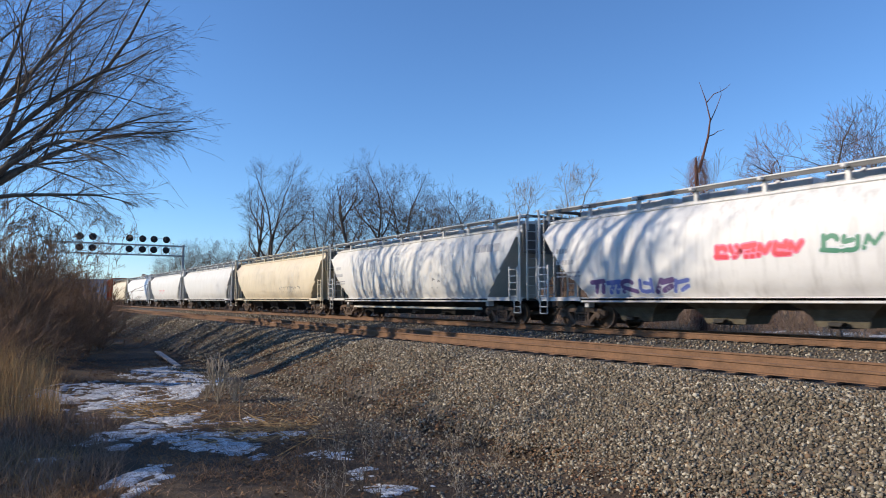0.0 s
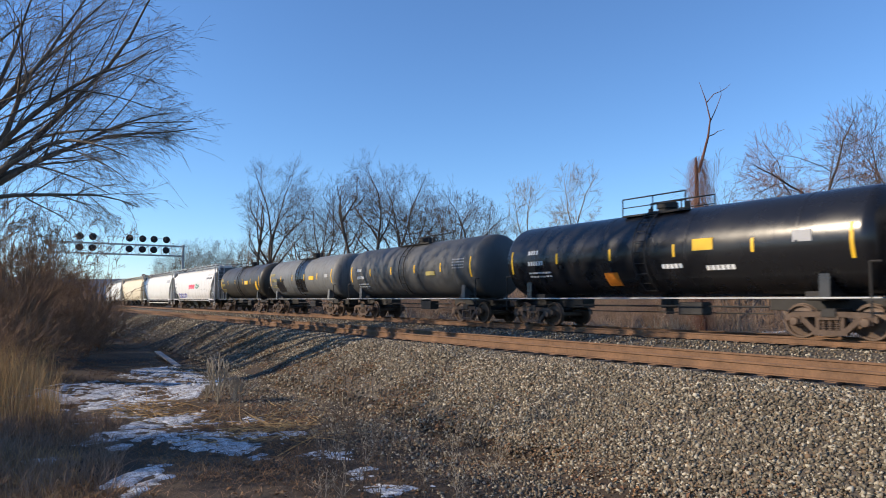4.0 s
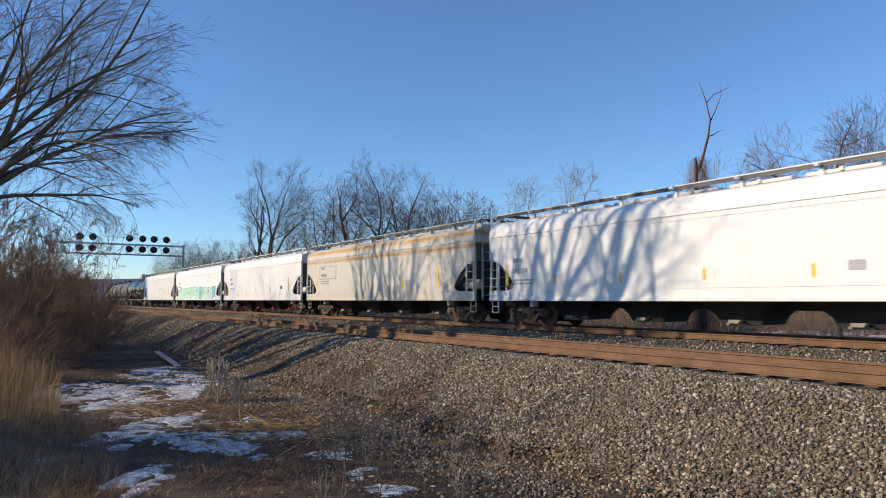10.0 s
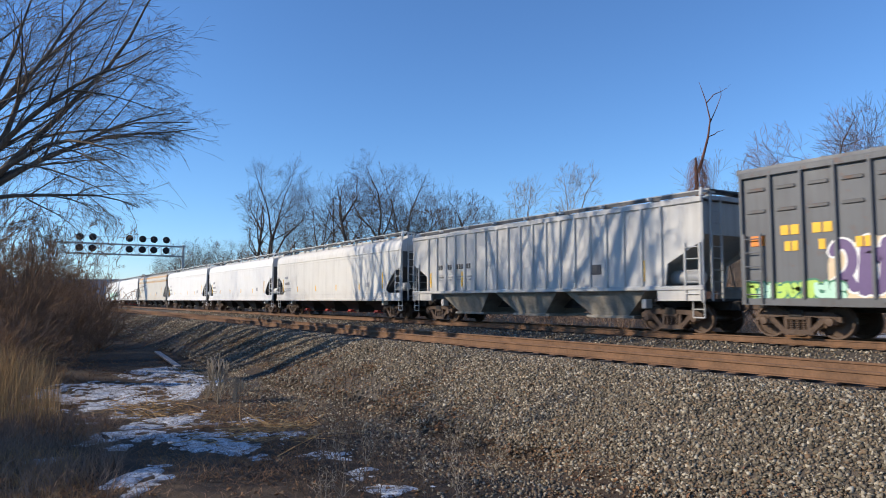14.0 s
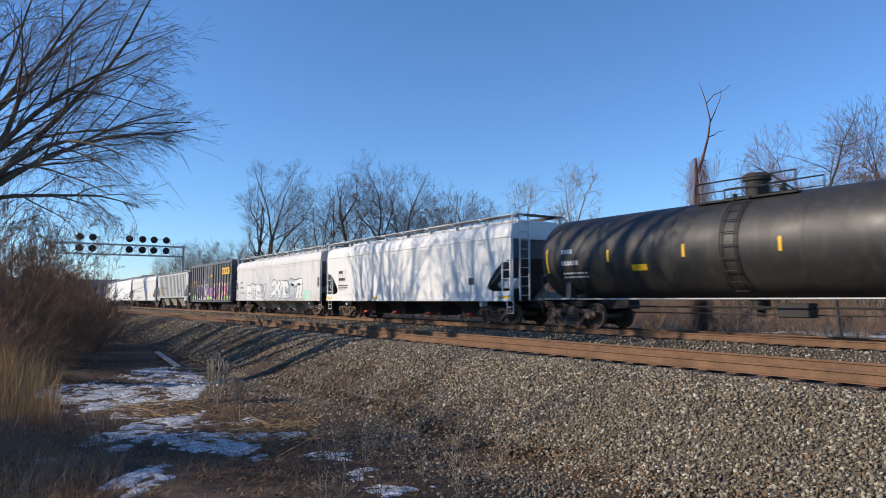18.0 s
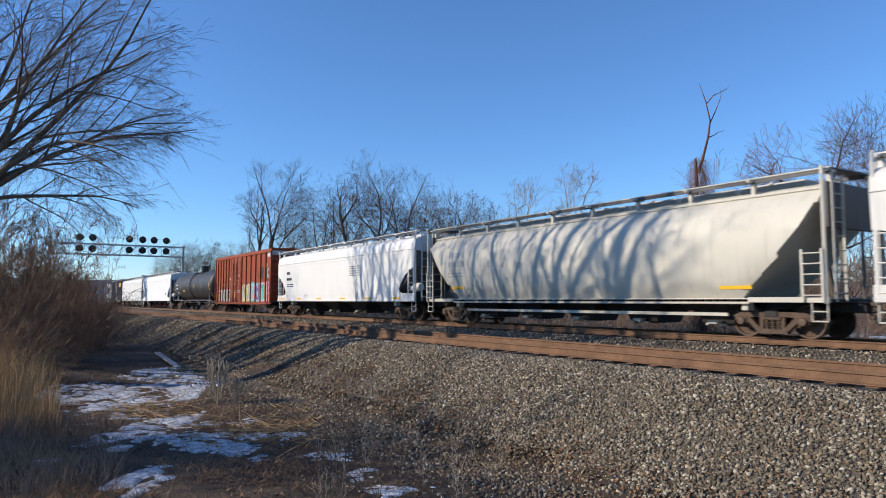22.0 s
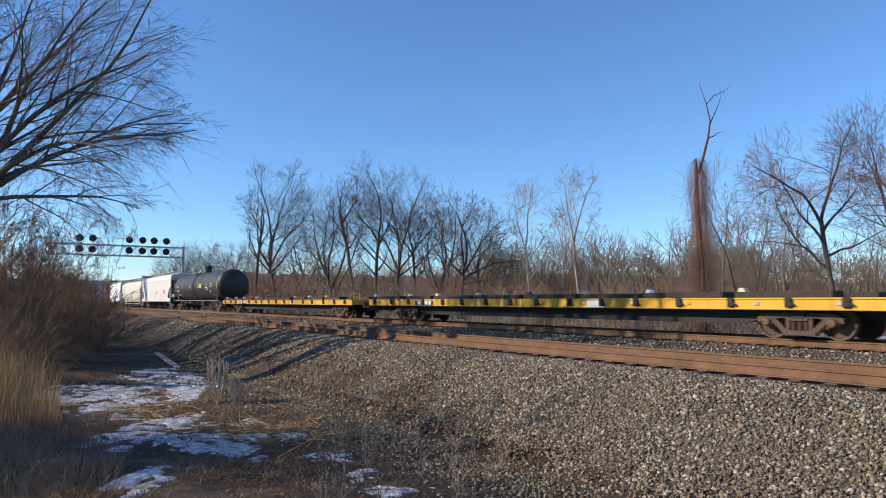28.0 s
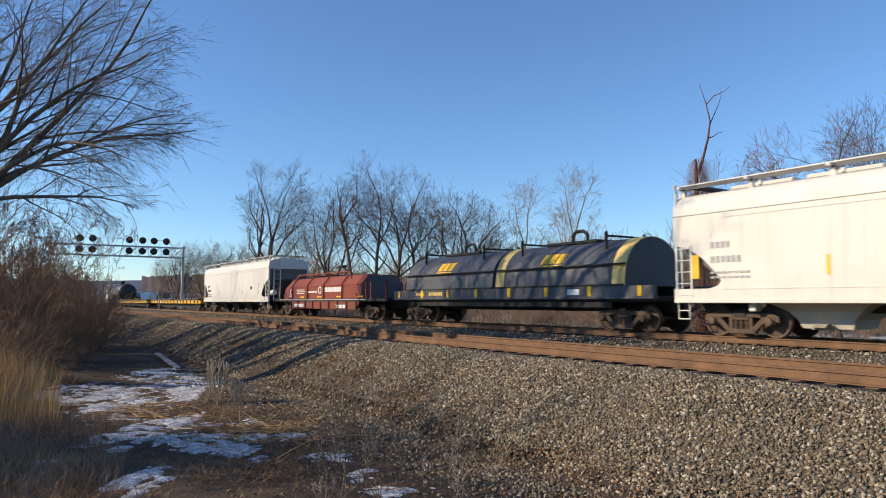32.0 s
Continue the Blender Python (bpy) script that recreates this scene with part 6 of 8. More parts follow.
def tank_car(length, mat, label, rail_span=3.0, patch=None, tall=False):
    car = vehicle("tank_car", length, label, "tank car", "goods train")
    k = round(length, 1)
    h = length / 2 - 0.68
    prof = [(-h + 0.62 * (1 - math.cos(radians(a))), TANK_R * math.sin(radians(a))) for a in (3, 18, 33, 48, 60, 70, 79, 86)] + [(-h + 0.63, TANK_R)]
    rings = prof + [(x, r) for x in np.linspace(-h + 2, h - 2, 5) for r in (TANK_R,)] + [(-a, b) for a, b in reversed(prof)]
    shell = part("tank_shell", once(("tank", k, mat.name), mat, lambda: Shape().lathe(rings, (0, 0, TANK_Z), "x", 40), True), car)
    for x in np.linspace(-h + 2.2, h - 2.2, 4):
        part("weld_band", once(("weld_band", mat.name, TANK_R), mat, lambda: Shape().lathe([(-0.05, TANK_R), (-0.04, TANK_R + 0.008), (0.04, TANK_R + 0.008), (0.05, TANK_R)], (0, 0, TANK_Z), "x", 40), True), car, at=pose(float(x), 0, 0))
    if patch:
        for x0, x1, a0, a1 in patch:
            s = Shape()
            n = 10
            ring = lambda rr: [[(x0 + (x1 - x0) * j + 0.12 * math.sin(9 * t + 5 * j), -rr * math.cos(a0 + (a1 - a0) * t), TANK_Z + rr * math.sin(a0 + (a1 - a0) * t)) for j in (0, 1)] for t in np.linspace(0, 1, n)]
            out, inn = ring(TANK_R + 0.012), ring(TANK_R - 0.02)
            s.loft([[a[0], a[1], b[1], b[0]] for a, b in zip(out, inn)])
            part("lining_patch", s.mesh("lining_patch", TANK_BLACK), car, "black repainted patch")
    mh, mr = (0.66, 0.40) if tall else (0.30, 0.36)
    part("manway", once(("manway", tall, TANK_R), UNDER, lambda: Shape().lathe([(TANK_Z + TANK_R - 0.1, mr - 0.05), (TANK_Z + TANK_R + mh - 0.2, mr - 0.05), (TANK_Z + TANK_R + mh - 0.18, mr), (TANK_Z + TANK_R + mh, mr), (TANK_Z + TANK_R + mh + 0.04, mr - 0.1)], (0, 0, 0), "z", 18), True), car, "round manway cover")
    top = TANK_Z + TANK_R
    part("valve", once(("valve", TANK_R), UNDER, lambda: Shape().bar((0, 0, top - 0.05), (0, 0, top + 0.28), 0.1, 8)), car, at=pose(0.8, 0, 0))
    part("vent", once(("vent", TANK_R), UNDER, lambda: Shape().bar((0, 0, top - 0.05), (0, 0, top + 0.2), 0.08, 8)), car, at=pose(-0.8, 0.1, 0))
    w = rail_span / 2
    part("platform", once(("platform", k), UNDER, lambda: Shape().box(-w, -0.75, top - 0.12, w, -0.45, top - 0.06).box(-w, 0.45, top - 0.12, w, 0.75, top - 0.06)), car, "black steel grating platform")
    for y in (-0.75, 0.75):
        part("hand_rail", once(("hand_rail", k, rail_span), UNDER, lambda: Shape().path([(-w, 0, top - 0.1), (-w, 0, top + 0.5), (w, 0, top + 0.5), (w, 0, top - 0.1)], 0.025, 5).bar((-w, 0, top + 0.2), (w, 0, top + 0.2), 0.018, 5)
                                                .bar((0, 0, top - 0.1), (0, 0, top + 0.5), 0.022, 5)), car, "black platform railing", pose(0, y, 0))

    def ladder():
        s = Shape()
        arc = [(-(TANK_R + 0.09) * math.cos(a), TANK_Z + (TANK_R + 0.09) * math.sin(a)) for a in np.linspace(-0.95, 0.95, 9)]
        for x in (-0.24, 0.24):
            s.path([(x, a, b) for a, b in arc] + [(x, arc[-1][0] + 0.2, arc[-1][1] + 0.15)], 0.024, 5)
        for a, b in arc:
            s.bar((-0.24, a, b), (0.24, a, b), 0.016, 5)
        return s
    for turn in (0, 180):
        part("side_ladder", once(("tank_ladder", TANK_R), UNDER, ladder), car, "black curved ladder", pose(0, 0, 0, 0, 0, turn))
    part("outlet", once("tank_outlet", UNDER, lambda: Shape().bar((0, 0, 0.75), (0, 0, 1.3), 0.28, 12).bar((0, 0, 0.55), (0, 0, 0.8), 0.14, 10)), car)
    for sign in (-1, 1):
        part("stub_sill", once("stub_sill", UNDER, lambda: Shape().box(-3.6, -0.3, 0.72, 0.45, 0.3, 1.06, 0.02).box(-0.55, -1.45, 1.0, 0.42, 1.45, 1.06).box(-2.2, -1.0, 1.0, -1.4, 1.0, 1.25, 0.03)), car, at=pose(sign * (length / 2 - 0.75), 0, 0, 0, 0, 0 if sign > 0 else 180))
        part("saddle", once(("saddle", mat.name), mat, lambda: Shape().along_x([(-1.25, 1.05), (1.25, 1.05), (1.22, 1.7), (0.85, 1.35), (0, 1.15), (-0.85, 1.35), (-1.22, 1.7)], -0.14, 0.14)), car, at=pose(sign * (length / 2 - 2.3), 0, 0))
        for y in (-1.42, 1.42):
            part("grab_post", once("grab_post", UNDER, lambda: Shape().path([(0, 0, 0.6), (0, 0, 1.95), (0.25, 0, 1.95)], 0.03, 5)), car, at=pose(sign * (length / 2 - 1.1), y, 0))
    for y in (-1.40, 1.40):
        part("side_rail", once(("side_rail", k), STEEL, lambda: Shape().bar((-h + 0.2, 0, 1.07), (h - 0.2, 0, 1.07), 0.028, 6)), car, "pale steel grab rail along the tank", pose(0, y, 0))
    part("brake_rod", once(("brake_rod", k), UNDER, lambda: Shape().bar((-h + 3.5, -0.6, 0.82), (h - 3.5, -0.6, 0.82), 0.03, 5).bar((-h + 3.5, -0.6, 0.62), (h - 3.5, -0.4, 0.62), 0.02, 5).box(1.0, -0.9, 0.55, 1.9, -0.4, 0.95, 0.03)), car)
    for x in np.linspace(-h + 0.75, h - 0.85, 6):
        big = abs(x) > h - 1
        stripe(car, float(x), 2.05 if big else 2.35, 2.95 if big else 2.75, 0.13, y=0, lean=tank_side)
    running_gear(car, length, 2.3)
    return car


def box_car(length, mat, label, top=5.08, low=0.72, posts=(6, 6), door=(-0.6, 2.6), flat_posts=0.10, ledges=False):
    car = vehicle("box_car", length, label, "box car", "goods train")
    e = length / 2 - 1.1
    part("body", Shape().box(-e, -1.5, low + 0.2, e, 1.5, top - 0.1, 0.03).mesh("body", mat), car)
    k = (round(length, 1), mat.name)
    part("roof", Shape().along_x([(-1.58, top - 0.2), (-1.56, top - 0.06), (0, top), (1.56, top - 0.06), (1.58, top - 0.2)], -e - 0.03, e + 0.03).mesh("roof", mat), car)
    n = int(2 * e / 1.1)
    for i in range(n + 1):
        part("roof_rib", once(("roof_rib", k), mat, lambda: Shape().along_x([(-1.57, top - 0.18), (-1.565, top - 0.04), (0, top + 0.02), (1.565, top - 0.04), (1.57, top - 0.18)], -0.05, 0.05)), car, at=pose(-e + i * 2 * e / n, 0, 0))
    for turn in (0, 180):
        d0, d1 = door if turn == 0 else (-door[1], -door[0])
        part("side_sill", once(("box_sill", k), mat, lambda: Shape().along_y([(-e, low + 0.22), (e, low + 0.22), (e, low + 0.05), (e - 3.0, low), (-e + 3.0, low), (-e, low + 0.05)], -1.56, -1.48)), car, at=pose(0, 0, 0, 0, 0, turn))
        part("top_chord", once(("box_chord", k), mat, lambda: Shape().box(-e, -1.59, top - 0.32, e, -1.49, top - 0.14, 0.015)), car, at=pose(0, 0, 0, 0, 0, turn))
        spots = [-e + 0.06 + i * (door[0] + e - 0.12) / posts[0] for i in range(posts[0] + 1)] + [door[1] + 0.06 + i * (e - door[1] - 0.12) / posts[1] for i in range(posts[1] + 1)]
        for x in spots:
            part("side_post", once(("side_post", k), mat, lambda: Shape().box(-0.04, -1.5 - flat_posts, low + 0.2, 0.04, -1.48, top - 0.2, 0.012)), car, at=pose(x if turn == 0 else -x, 0, 0, 0, 0, turn))
        if ledges:
            for a, b in zip(spots, spots[1:]):
                if b - a < 1.6:
                    for z in (low + 2.55, top - 0.72):
                        part("panel_ledge", once(("panel_ledge", k), mat, lambda: Shape().box(-0.26, -1.54, 0, 0.26, -1.49, 0.10, 0.015)), car, at=pose((a + b) / 2 if turn == 0 else -(a + b) / 2, 0, z, 0, 0, turn))
        dr = part("door", once(("box_door", k, door), mat, lambda: Shape().box(door[0], -1.57, low + 0.25, door[1], -1.5, top - 0.34, 0.01)), car, at=pose(0, 0, 0, 0, 0, turn))
        m = (door[1] - door[0]) / 3
        for a in range(3):
            for b in range(4):
                z0 = low + 0.35 + b * (top - low - 0.8) / 4
                part("door_panel", once(("door_panel", k, door), mat, lambda: Shape().box(0.06, -1.605, 0, m - 0.06, -1.57, (top - low - 0.8) / 4 - 0.1, 0.015)), dr, at=pose(door[0] + a * m, 0, z0))
        for x in (door[0] + m, door[0] + 2 * m):
            part("lock_rod", once(("lock_rod", k), mat, lambda: Shape().bar((0, -1.63, low + 0.2), (0, -1.63, top - 0.4), 0.025, 6)), dr, at=pose(x, 0, 0))
        part("door_track", once(("door_track", k), mat, lambda: Shape().box(door[0] - 2.4, -1.62, low + 0.1, door[1] + 0.2, -1.55, low + 0.2, 0.01)), dr)
        for s in (-1, 1):
            part("side_ladder", once(("box_ladder", k), mat, lambda: ladder_shape(-0.24, 0.24, low + 0.1, low + 2.0, -1.6, 5)), car, at=pose(s * (e - 0.38), 0, 0, 0, 0, turn))
    for s in (-1, 1):
        for b in range(9):
            z0 = low + 0.4 + b * (top - low - 0.75) / 9
            part("end_rib", once(("end_rib", k), mat, lambda: Shape().along_y([(0, 0), (0.08, 0.09), (0.08, 0.17), (0, 0.26)], -1.4, 1.4)), car, at=pose(s * (e - 0.01), 0, z0, 0, 0, 0 if s > 0 else 180))
        part("end_top_panel", once(("end_top_panel", k), GRAF["tin"] if mat is BOX_RED else mat, lambda: Shape().box(0, -1.5, top - 0.55, 0.03, 1.5, top - 0.22)), car, at=pose(s * e if s > 0 else -e - 0.03, 0, 0))
    part("underframe", Shape().box(-e - 0.3, -0.3, 0.7, e + 0.3, 0.3, low + 0.25, 0.02).box(-e, -1.45, low + 0.08, e, 1.45, low + 0.2).box(-2.5, -1.0, 0.45, -1.4, -0.5, low + 0.1, 0.03).mesh("underframe", UNDER), car)
    running_gear(car, length, 2.35)
    return car


def deck_flat(length, label, seed):
    """A long yellow flat car with hitches, ramps and boards on its deck."""
    r = random.Random(seed)
    car = vehicle("flat_car", length, label, "flat car", "goods train")
    e = length / 2 - 0.55
    f = e - 1.1         # the deck stops short of the tail end
    k = round(length, 1)
    part("deck", Shape().box(-e, -1.3, 1.0, f, 1.3, 1.09).mesh("deck", TIMBER), car, "dark worn timber deck")
    w = (e + f) / 2
    for turn in (0, 180):
        part("side_sill", once(("flat_sill", k), DECK_YELLOW, lambda: Shape().box(-w, -1.42, 0.79, w, -1.3, 1.10, 0.015).box(-w, -1.45, 1.07, w, -1.3, 1.12, 0.01)), car, "bright yellow steel side sill", pose((f - e) / 2, 0, 0, 0, 0, turn))
        part("lower_sill", once(("flat_lower", k), UNDER, lambda: Shape().along_y([(-e + 3.8, 0.80), (e - 3.8, 0.80), (e - 5.2, 0.38), (-e + 5.2, 0.38)], -0.95, -0.85)), car, at=pose(0, 0, 0, 0, 0, turn))
        for i in range(16):
            x = -e + 0.9 + i * (e + f - 1.8) / 15 + r.uniform(-0.2, 0.2)
            part("tie_down", once("tie_down", UNDER, lambda: Shape().box(-0.1, -1.50, 0.86, 0.1, -1.40, 1.13, 0.02).bar((0.18, -1.47, 0.9), (-0.05, -1.47, 1.08), 0.03, 6)), car, at=pose(x, 0, 0, 0, 0, turn))
        for i in range(12):
            x = -e + 1.4 + i * (e + f - 2.6) / 11
            part("stake_pocket", once("stake_pocket", STEEL if i % 3 else DECK_YELLOW, lambda: Shape().box(-0.08, -1.45, 0.90, 0.08, -1.38, 1.03, 0.03)), car, at=pose(x, 0, 0, 0, 0, turn))
    part("centre_sill", Shape().box(-e, -0.4, 0.5, e, 0.4, 1.0, 0.03).mesh("centre_sill", UNDER), car)
    x = -e + 0.4
    while x < f - 3.2:
        w = r.uniform(2.2, 3.2)
        y = r.choice((-1.05, -0.98, -1.1))
        part("deck_board", once(("deck_board", round(w, 1)), TIMBER, lambda: Shape().box(0, -0.3, 1.09, round(w, 1), 0.3, 1.28, 0.02)), car, "weathered dark bridge board", pose(x, y, r.uniform(0, 0.02)))
        part("deck_board", once(("deck_board", round(w, 1)), TIMBER, None), car, "weathered dark bridge board", pose(x + 0.2, 0.9, 0))
        tone = r.choice((CHALK, GRAF["sand"], TRUCK))
        part("chock", once(("chock", tone.name), tone, lambda: Shape().along_y([(0, 0), (0.26, 0), (0.20, 0.12), (0.06, 0.12)], -0.10, 0.10)), car, at=pose(x, y - 0.1, 1.28))
        x += w + r.uniform(0.1, 0.5)
    for s in (-1, 1):
        part("draft_gear", once("draft_gear", TRUCK, lambda: Shape().box(-1.2, -0.75, 0.66, 0.02, 0.75, 0.94, 0.04).box(-0.12, -1.2, 0.72, 0.02, 1.2, 0.98, 0.02)), car, "rusty draft gear box", pose(s * e, 0, 0, 0, 0, 0 if s > 0 else 180))
        part("end_frame", once("flat_end", DECK_YELLOW, lambda: Shape().box(-0.1, -1.35, 0.8, 0.0, 1.35, 1.1, 0.02).path([(-0.05, -1.3, 1.1), (-0.05, -1.3, 1.5), (-0.05, -0.9, 1.5), (-0.05, -0.9, 1.1)], 0.03, 5).bar((-0.05, -1.3, 1.3), (-0.05, -0.9, 1.3), 0.025, 5)), car, at=pose(f if s > 0 else -e, 0, 0, 0, 0, 0 if s > 0 else 180))
    bars(car, -8.6, 0.86, 4, 0.24, 0.18, CHALK, -1.43)
    part("number_panel", Shape().box(-8.9, -1.428, 0.82, -7.2, -1.40, 1.04).mesh("number_panel", INK), car)
    part("data_panel", Shape().box(3.0, -1.435, 0.82, 3.8, -1.40, 1.05).mesh("data_panel", CHALK), car)
    running_gear(car, length, 4.1)
    return car


def coil_car(length, label, red):
    car = vehicle("coil_car", length, label, "coil car", "goods train")
    e = length / 2 - 0.5
    mat = COIL_RED if red else COIL_DARK
    part("deck", Shape().box(-e, -1.45, 1.02, e, 1.45, 1.20, 0.02).mesh("deck", UNDER), car)
    part("centre_sill", Shape().box(-e, -0.35, 0.66, e, 0.35, 1.03, 0.02).mesh("centre_sill", UNDER), car)
    for turn in (0, 180):
        if red:
            part("side_girder", once("red_girder", COIL_RED, lambda: Shape().along_y([(-e + 3.2, 1.02), (e - 3.2, 1.02), (e - 3.7, 0.55), (-e + 3.7, 0.55)], -1.50, -1.38)), car, at=pose(0, 0, 0, 0, 0, turn))
            for i in range(9):
                part("girder_rib", once("girder_rib", UNDER, lambda: Shape().box(-0.06, -1.56, 0.55, 0.06, -1.48, 1.03, 0.01)), car, at=pose(-5.2 + i * 1.3, 0, 0, 0, 0, turn))
        else:
            part("side_sill", once("coil_sill", COIL_DARK, lambda: Shape().box(-e, -1.56, 1.18, e, -1.42, 1.55, 0.02).box(-e, -1.6, 1.1, e, -1.42, 1.2, 0.02)), car, at=pose(0, 0, 0, 0, 0, turn))
            for i in range(8):
                part("sill_post", once("sill_post", YELLOW, lambda: Shape().box(-0.09, -1.60, 1.2, 0.09, -1.55, 1.55, 0.01)), car, at=pose(-e + 0.6 + i * (2 * e - 1.2) / 7, 0, 0, 0, 0, turn))
            part("lower_girder", once("coil_lower", UNDER, lambda: Shape().box(-e + 2, -1.4, 0.8, e - 2, -1.3, 1.1, 0.02)), car, at=pose(0, 0, 0, 0, 0, turn))
    if red:
        a, b, z0, z1 = -e + 2.0, e - 3.2, 1.2, 2.62
        ring = lambda x, k, t: [(x, -1.42 * k, z0), (x, -1.42 * k, z0 + 0.85 * t), (x, -0.95 * k, z0 + (z1 - z0) * t), (x, 0.95 * k, z0 + (z1 - z0) * t), (x, 1.42 * k, z0 + 0.85 * t), (x, 1.42 * k, z0)]
        part("hood", Shape().loft([ring(a, 0.97, 0.80), ring(a + 0.55, 1, 0.97), ring(b - 0.5, 1, 1), ring(b, 0.98, 0.98)]).mesh("hood", COIL_RED), car, "mineral red angular steel hood")
        part("hood_end", Shape().along_x([(-1.36, 1.25), (-1.36, 1.95), (-0.9, 2.54), (0.9, 2.54), (1.36, 1.95), (1.36, 1.25)], b, b + 0.03).mesh("hood_end", COIL_DARK), car, "dark grey hood end")
        part("hood_seam", Shape().box(a + 0.5, -1.45, 2.0, b, -1.39, 2.06).mesh("hood_seam", COIL_RED), car)
        for i in range(4):
            x = a + 1.7 + i * 2.75
            part("hood_brace", once("hood_brace", COIL_RED, lambda: Shape().path([(0, -1.5, 1.2), (0, -1.5, 2.1), (0, -1.0, 2.7), (0, 1.0, 2.7), (0, 1.5, 2.1), (0, 1.5, 1.2)], 0.05, 4).bar((0, -1.0, 2.7), (0, -1.0, 2.9), 0.05, 4)), car, at=pose(x, 0, 0))
        part("top_rail", Shape().bar((a + 1.7, -1.0, 2.85), (a + 9.95, -1.0, 2.85), 0.05, 5).bar((a + 9.95, -1.0, 2.85), (b - 0.5, -1.45, 1.4), 0.05, 5).bar((a + 1.7, -1.0, 2.85), (a + 0.1, -1.47, 1.35), 0.05, 5).mesh("top_rail", COIL_RED), car)
        # pale steel strip added to draw the highlight along the deck edge
        part("deck_edge", Shape().box(-e + 1.2, -1.50, 1.10, e - 2.4, -1.44, 1.16, 0.01).mesh("deck_edge", STEEL), car, "worn bright deck edge")
        part("brake_stand", Shape().box(-e + 0.35, -0.9, 1.2, -e + 1.2, 0.9, 1.55, 0.05).box(-e + 0.5, -0.5, 1.55, -e + 0.9, 0.0, 2.1, 0.06).bar((-e + 0.3, -1.3, 1.2), (-e + 0.3, -1.3, 2.2), 0.035, 5).mesh("brake_stand", COIL_RED), car, "red brake stand on the end platform")
        part("lifting_bracket", Shape().path([(-0.9, 0, 2.6), (-0.35, 0, 3.3), (0.35, 0, 3.3), (0.9, 0, 2.6)], 0.06, 5).box(-0.4, -0.2, 3.22, 0.4, 0.2, 3.38, 0.03).mesh("lifting_bracket", UNDER), car, "black lifting bracket")
        for x in (e - 2.7, e - 2.1, e - 0.3):
            for y in (-1.3, 1.3):
                part("end_stake", once("end_stake", COIL_RED, lambda: Shape().box(-0.06, -0.06, 1.15, 0.06, 0.06, 2.15, 0.01)), car, at=pose(x, y, 0))
        for x in (-3.4, -0.4, 2.6, 5.5):
            part("yellow_mark", once("yellow_mark", YELLOW, lambda: Shape().box(-0.35, -1.435, 1.28, 0.35, -1.40, 1.36)), car, at=pose(x, 0, 0))
        bars(car, 0.4, 1.62, 10, 0.20, 0.30, CHALK, -1.43, 0.3)
        bars(car, -2.6, 1.60, 8, 0.17, 0.10, CHALK, -1.43)
        part("round_mark", Shape().path([(-0.3 + 0.22 * math.cos(t), -1.43, 1.75 + 0.22 * math.sin(t)) for t in np.linspace(0, 2 * math.pi, 17)], 0.045, 4).mesh("round_mark", CHALK), car)
        bars(car, -4.4, 1.78, 7, 0.15, 0.05, CHALK, -1.43)
        bars(car, -4.4, 1.66, 8, 0.15, 0.05, CHALK, -1.43)
        bars(car, -4.4, 1.54, 7, 0.15, 0.05, CHALK, -1.43)
        part("round_mark", Shape().path([(-5.4 + 0.17 * math.cos(t), -1.43, 1.68 + 0.17 * math.sin(t)) for t in np.linspace(0.2, 4.6, 11)], 0.045, 4).box(-5.75, -1.435, 1.36, -5.3, -1.40, 1.44).mesh("round_mark", CHALK), car)
        bars(car, -4.6, 0.66, 8, 0.16, 0.2, CHALK, -1.51)
        bars(car, 2.4, 0.62, 3, 0.35, 0.2, CHALK, -1.51)
    else:
        for a, b in ((-7.35, -0.12), (0.12, 7.12)):
            arc = [(1.48 * math.cos(t), 1.55 + 1.72 * math.sin(t) ** 0.8) for t in np.linspace(0, math.pi, 15)]
            part("hood", Shape().along_x(arc, a, b).mesh("hood", COIL_DARK, True), car, "dark slate rounded steel hood")
            big = [(y * 1.008, 1.55 + (z - 1.55) * 1.012) for y, z in arc]
            wide = ((a - 0.02, a + 0.55), (b - 0.55, b + 0.02)) if a > 0 else ()
            for x0, x1 in wide:
                part("hood_band", Shape().along_x(big, x0, x1).mesh("hood_band", GOLD, True), car, "tan-yellow painted hood edge")
                part("hood_cap", Shape().along_x([(y * 0.985, 1.55 + (z - 1.55) * 0.985) for y, z in big], x0 - 0.012, x1 + 0.012).mesh("hood_cap", COIL_DARK), car, "dark hood end sheet")
            part("hood_seam", Shape().box(a, -1.52, 2.28, b, -1.40, 2.33).box(a, -1.56, 1.55, b, -1.44, 1.62).mesh("hood_seam", UNDER), car)
            m = (a + b) / 2
            part("lifting_loop", Shape().path([(m - 0.4, 0, 3.2), (m - 0.4, 0, 3.62), (m - 0.2, 0, 3.75), (m + 0.2, 0, 3.75), (m + 0.4, 0, 3.62), (m + 0.4, 0, 3.2)], 0.07, 5).box(m - 1.4, -0.5, 3.2, m + 1.4, 0.5, 3.33, 0.03).mesh("lifting_loop", UNDER), car, "black lifting loop on the hood")
            for x in (a + 1.2, b - 1.2):
                part("stacking_arm", once("stacking_arm", UNDER, lambda: Shape().bar((0, -1.0, 2.75), (0, -1.0, 3.5), 0.06, 5).bar((0, 1.0, 2.75), (0, 1.0, 3.5), 0.06, 5).bar((0, -1.0, 3.35), (0, 1.0, 3.35), 0.04, 5)), car, at=pose(x, 0, 0))
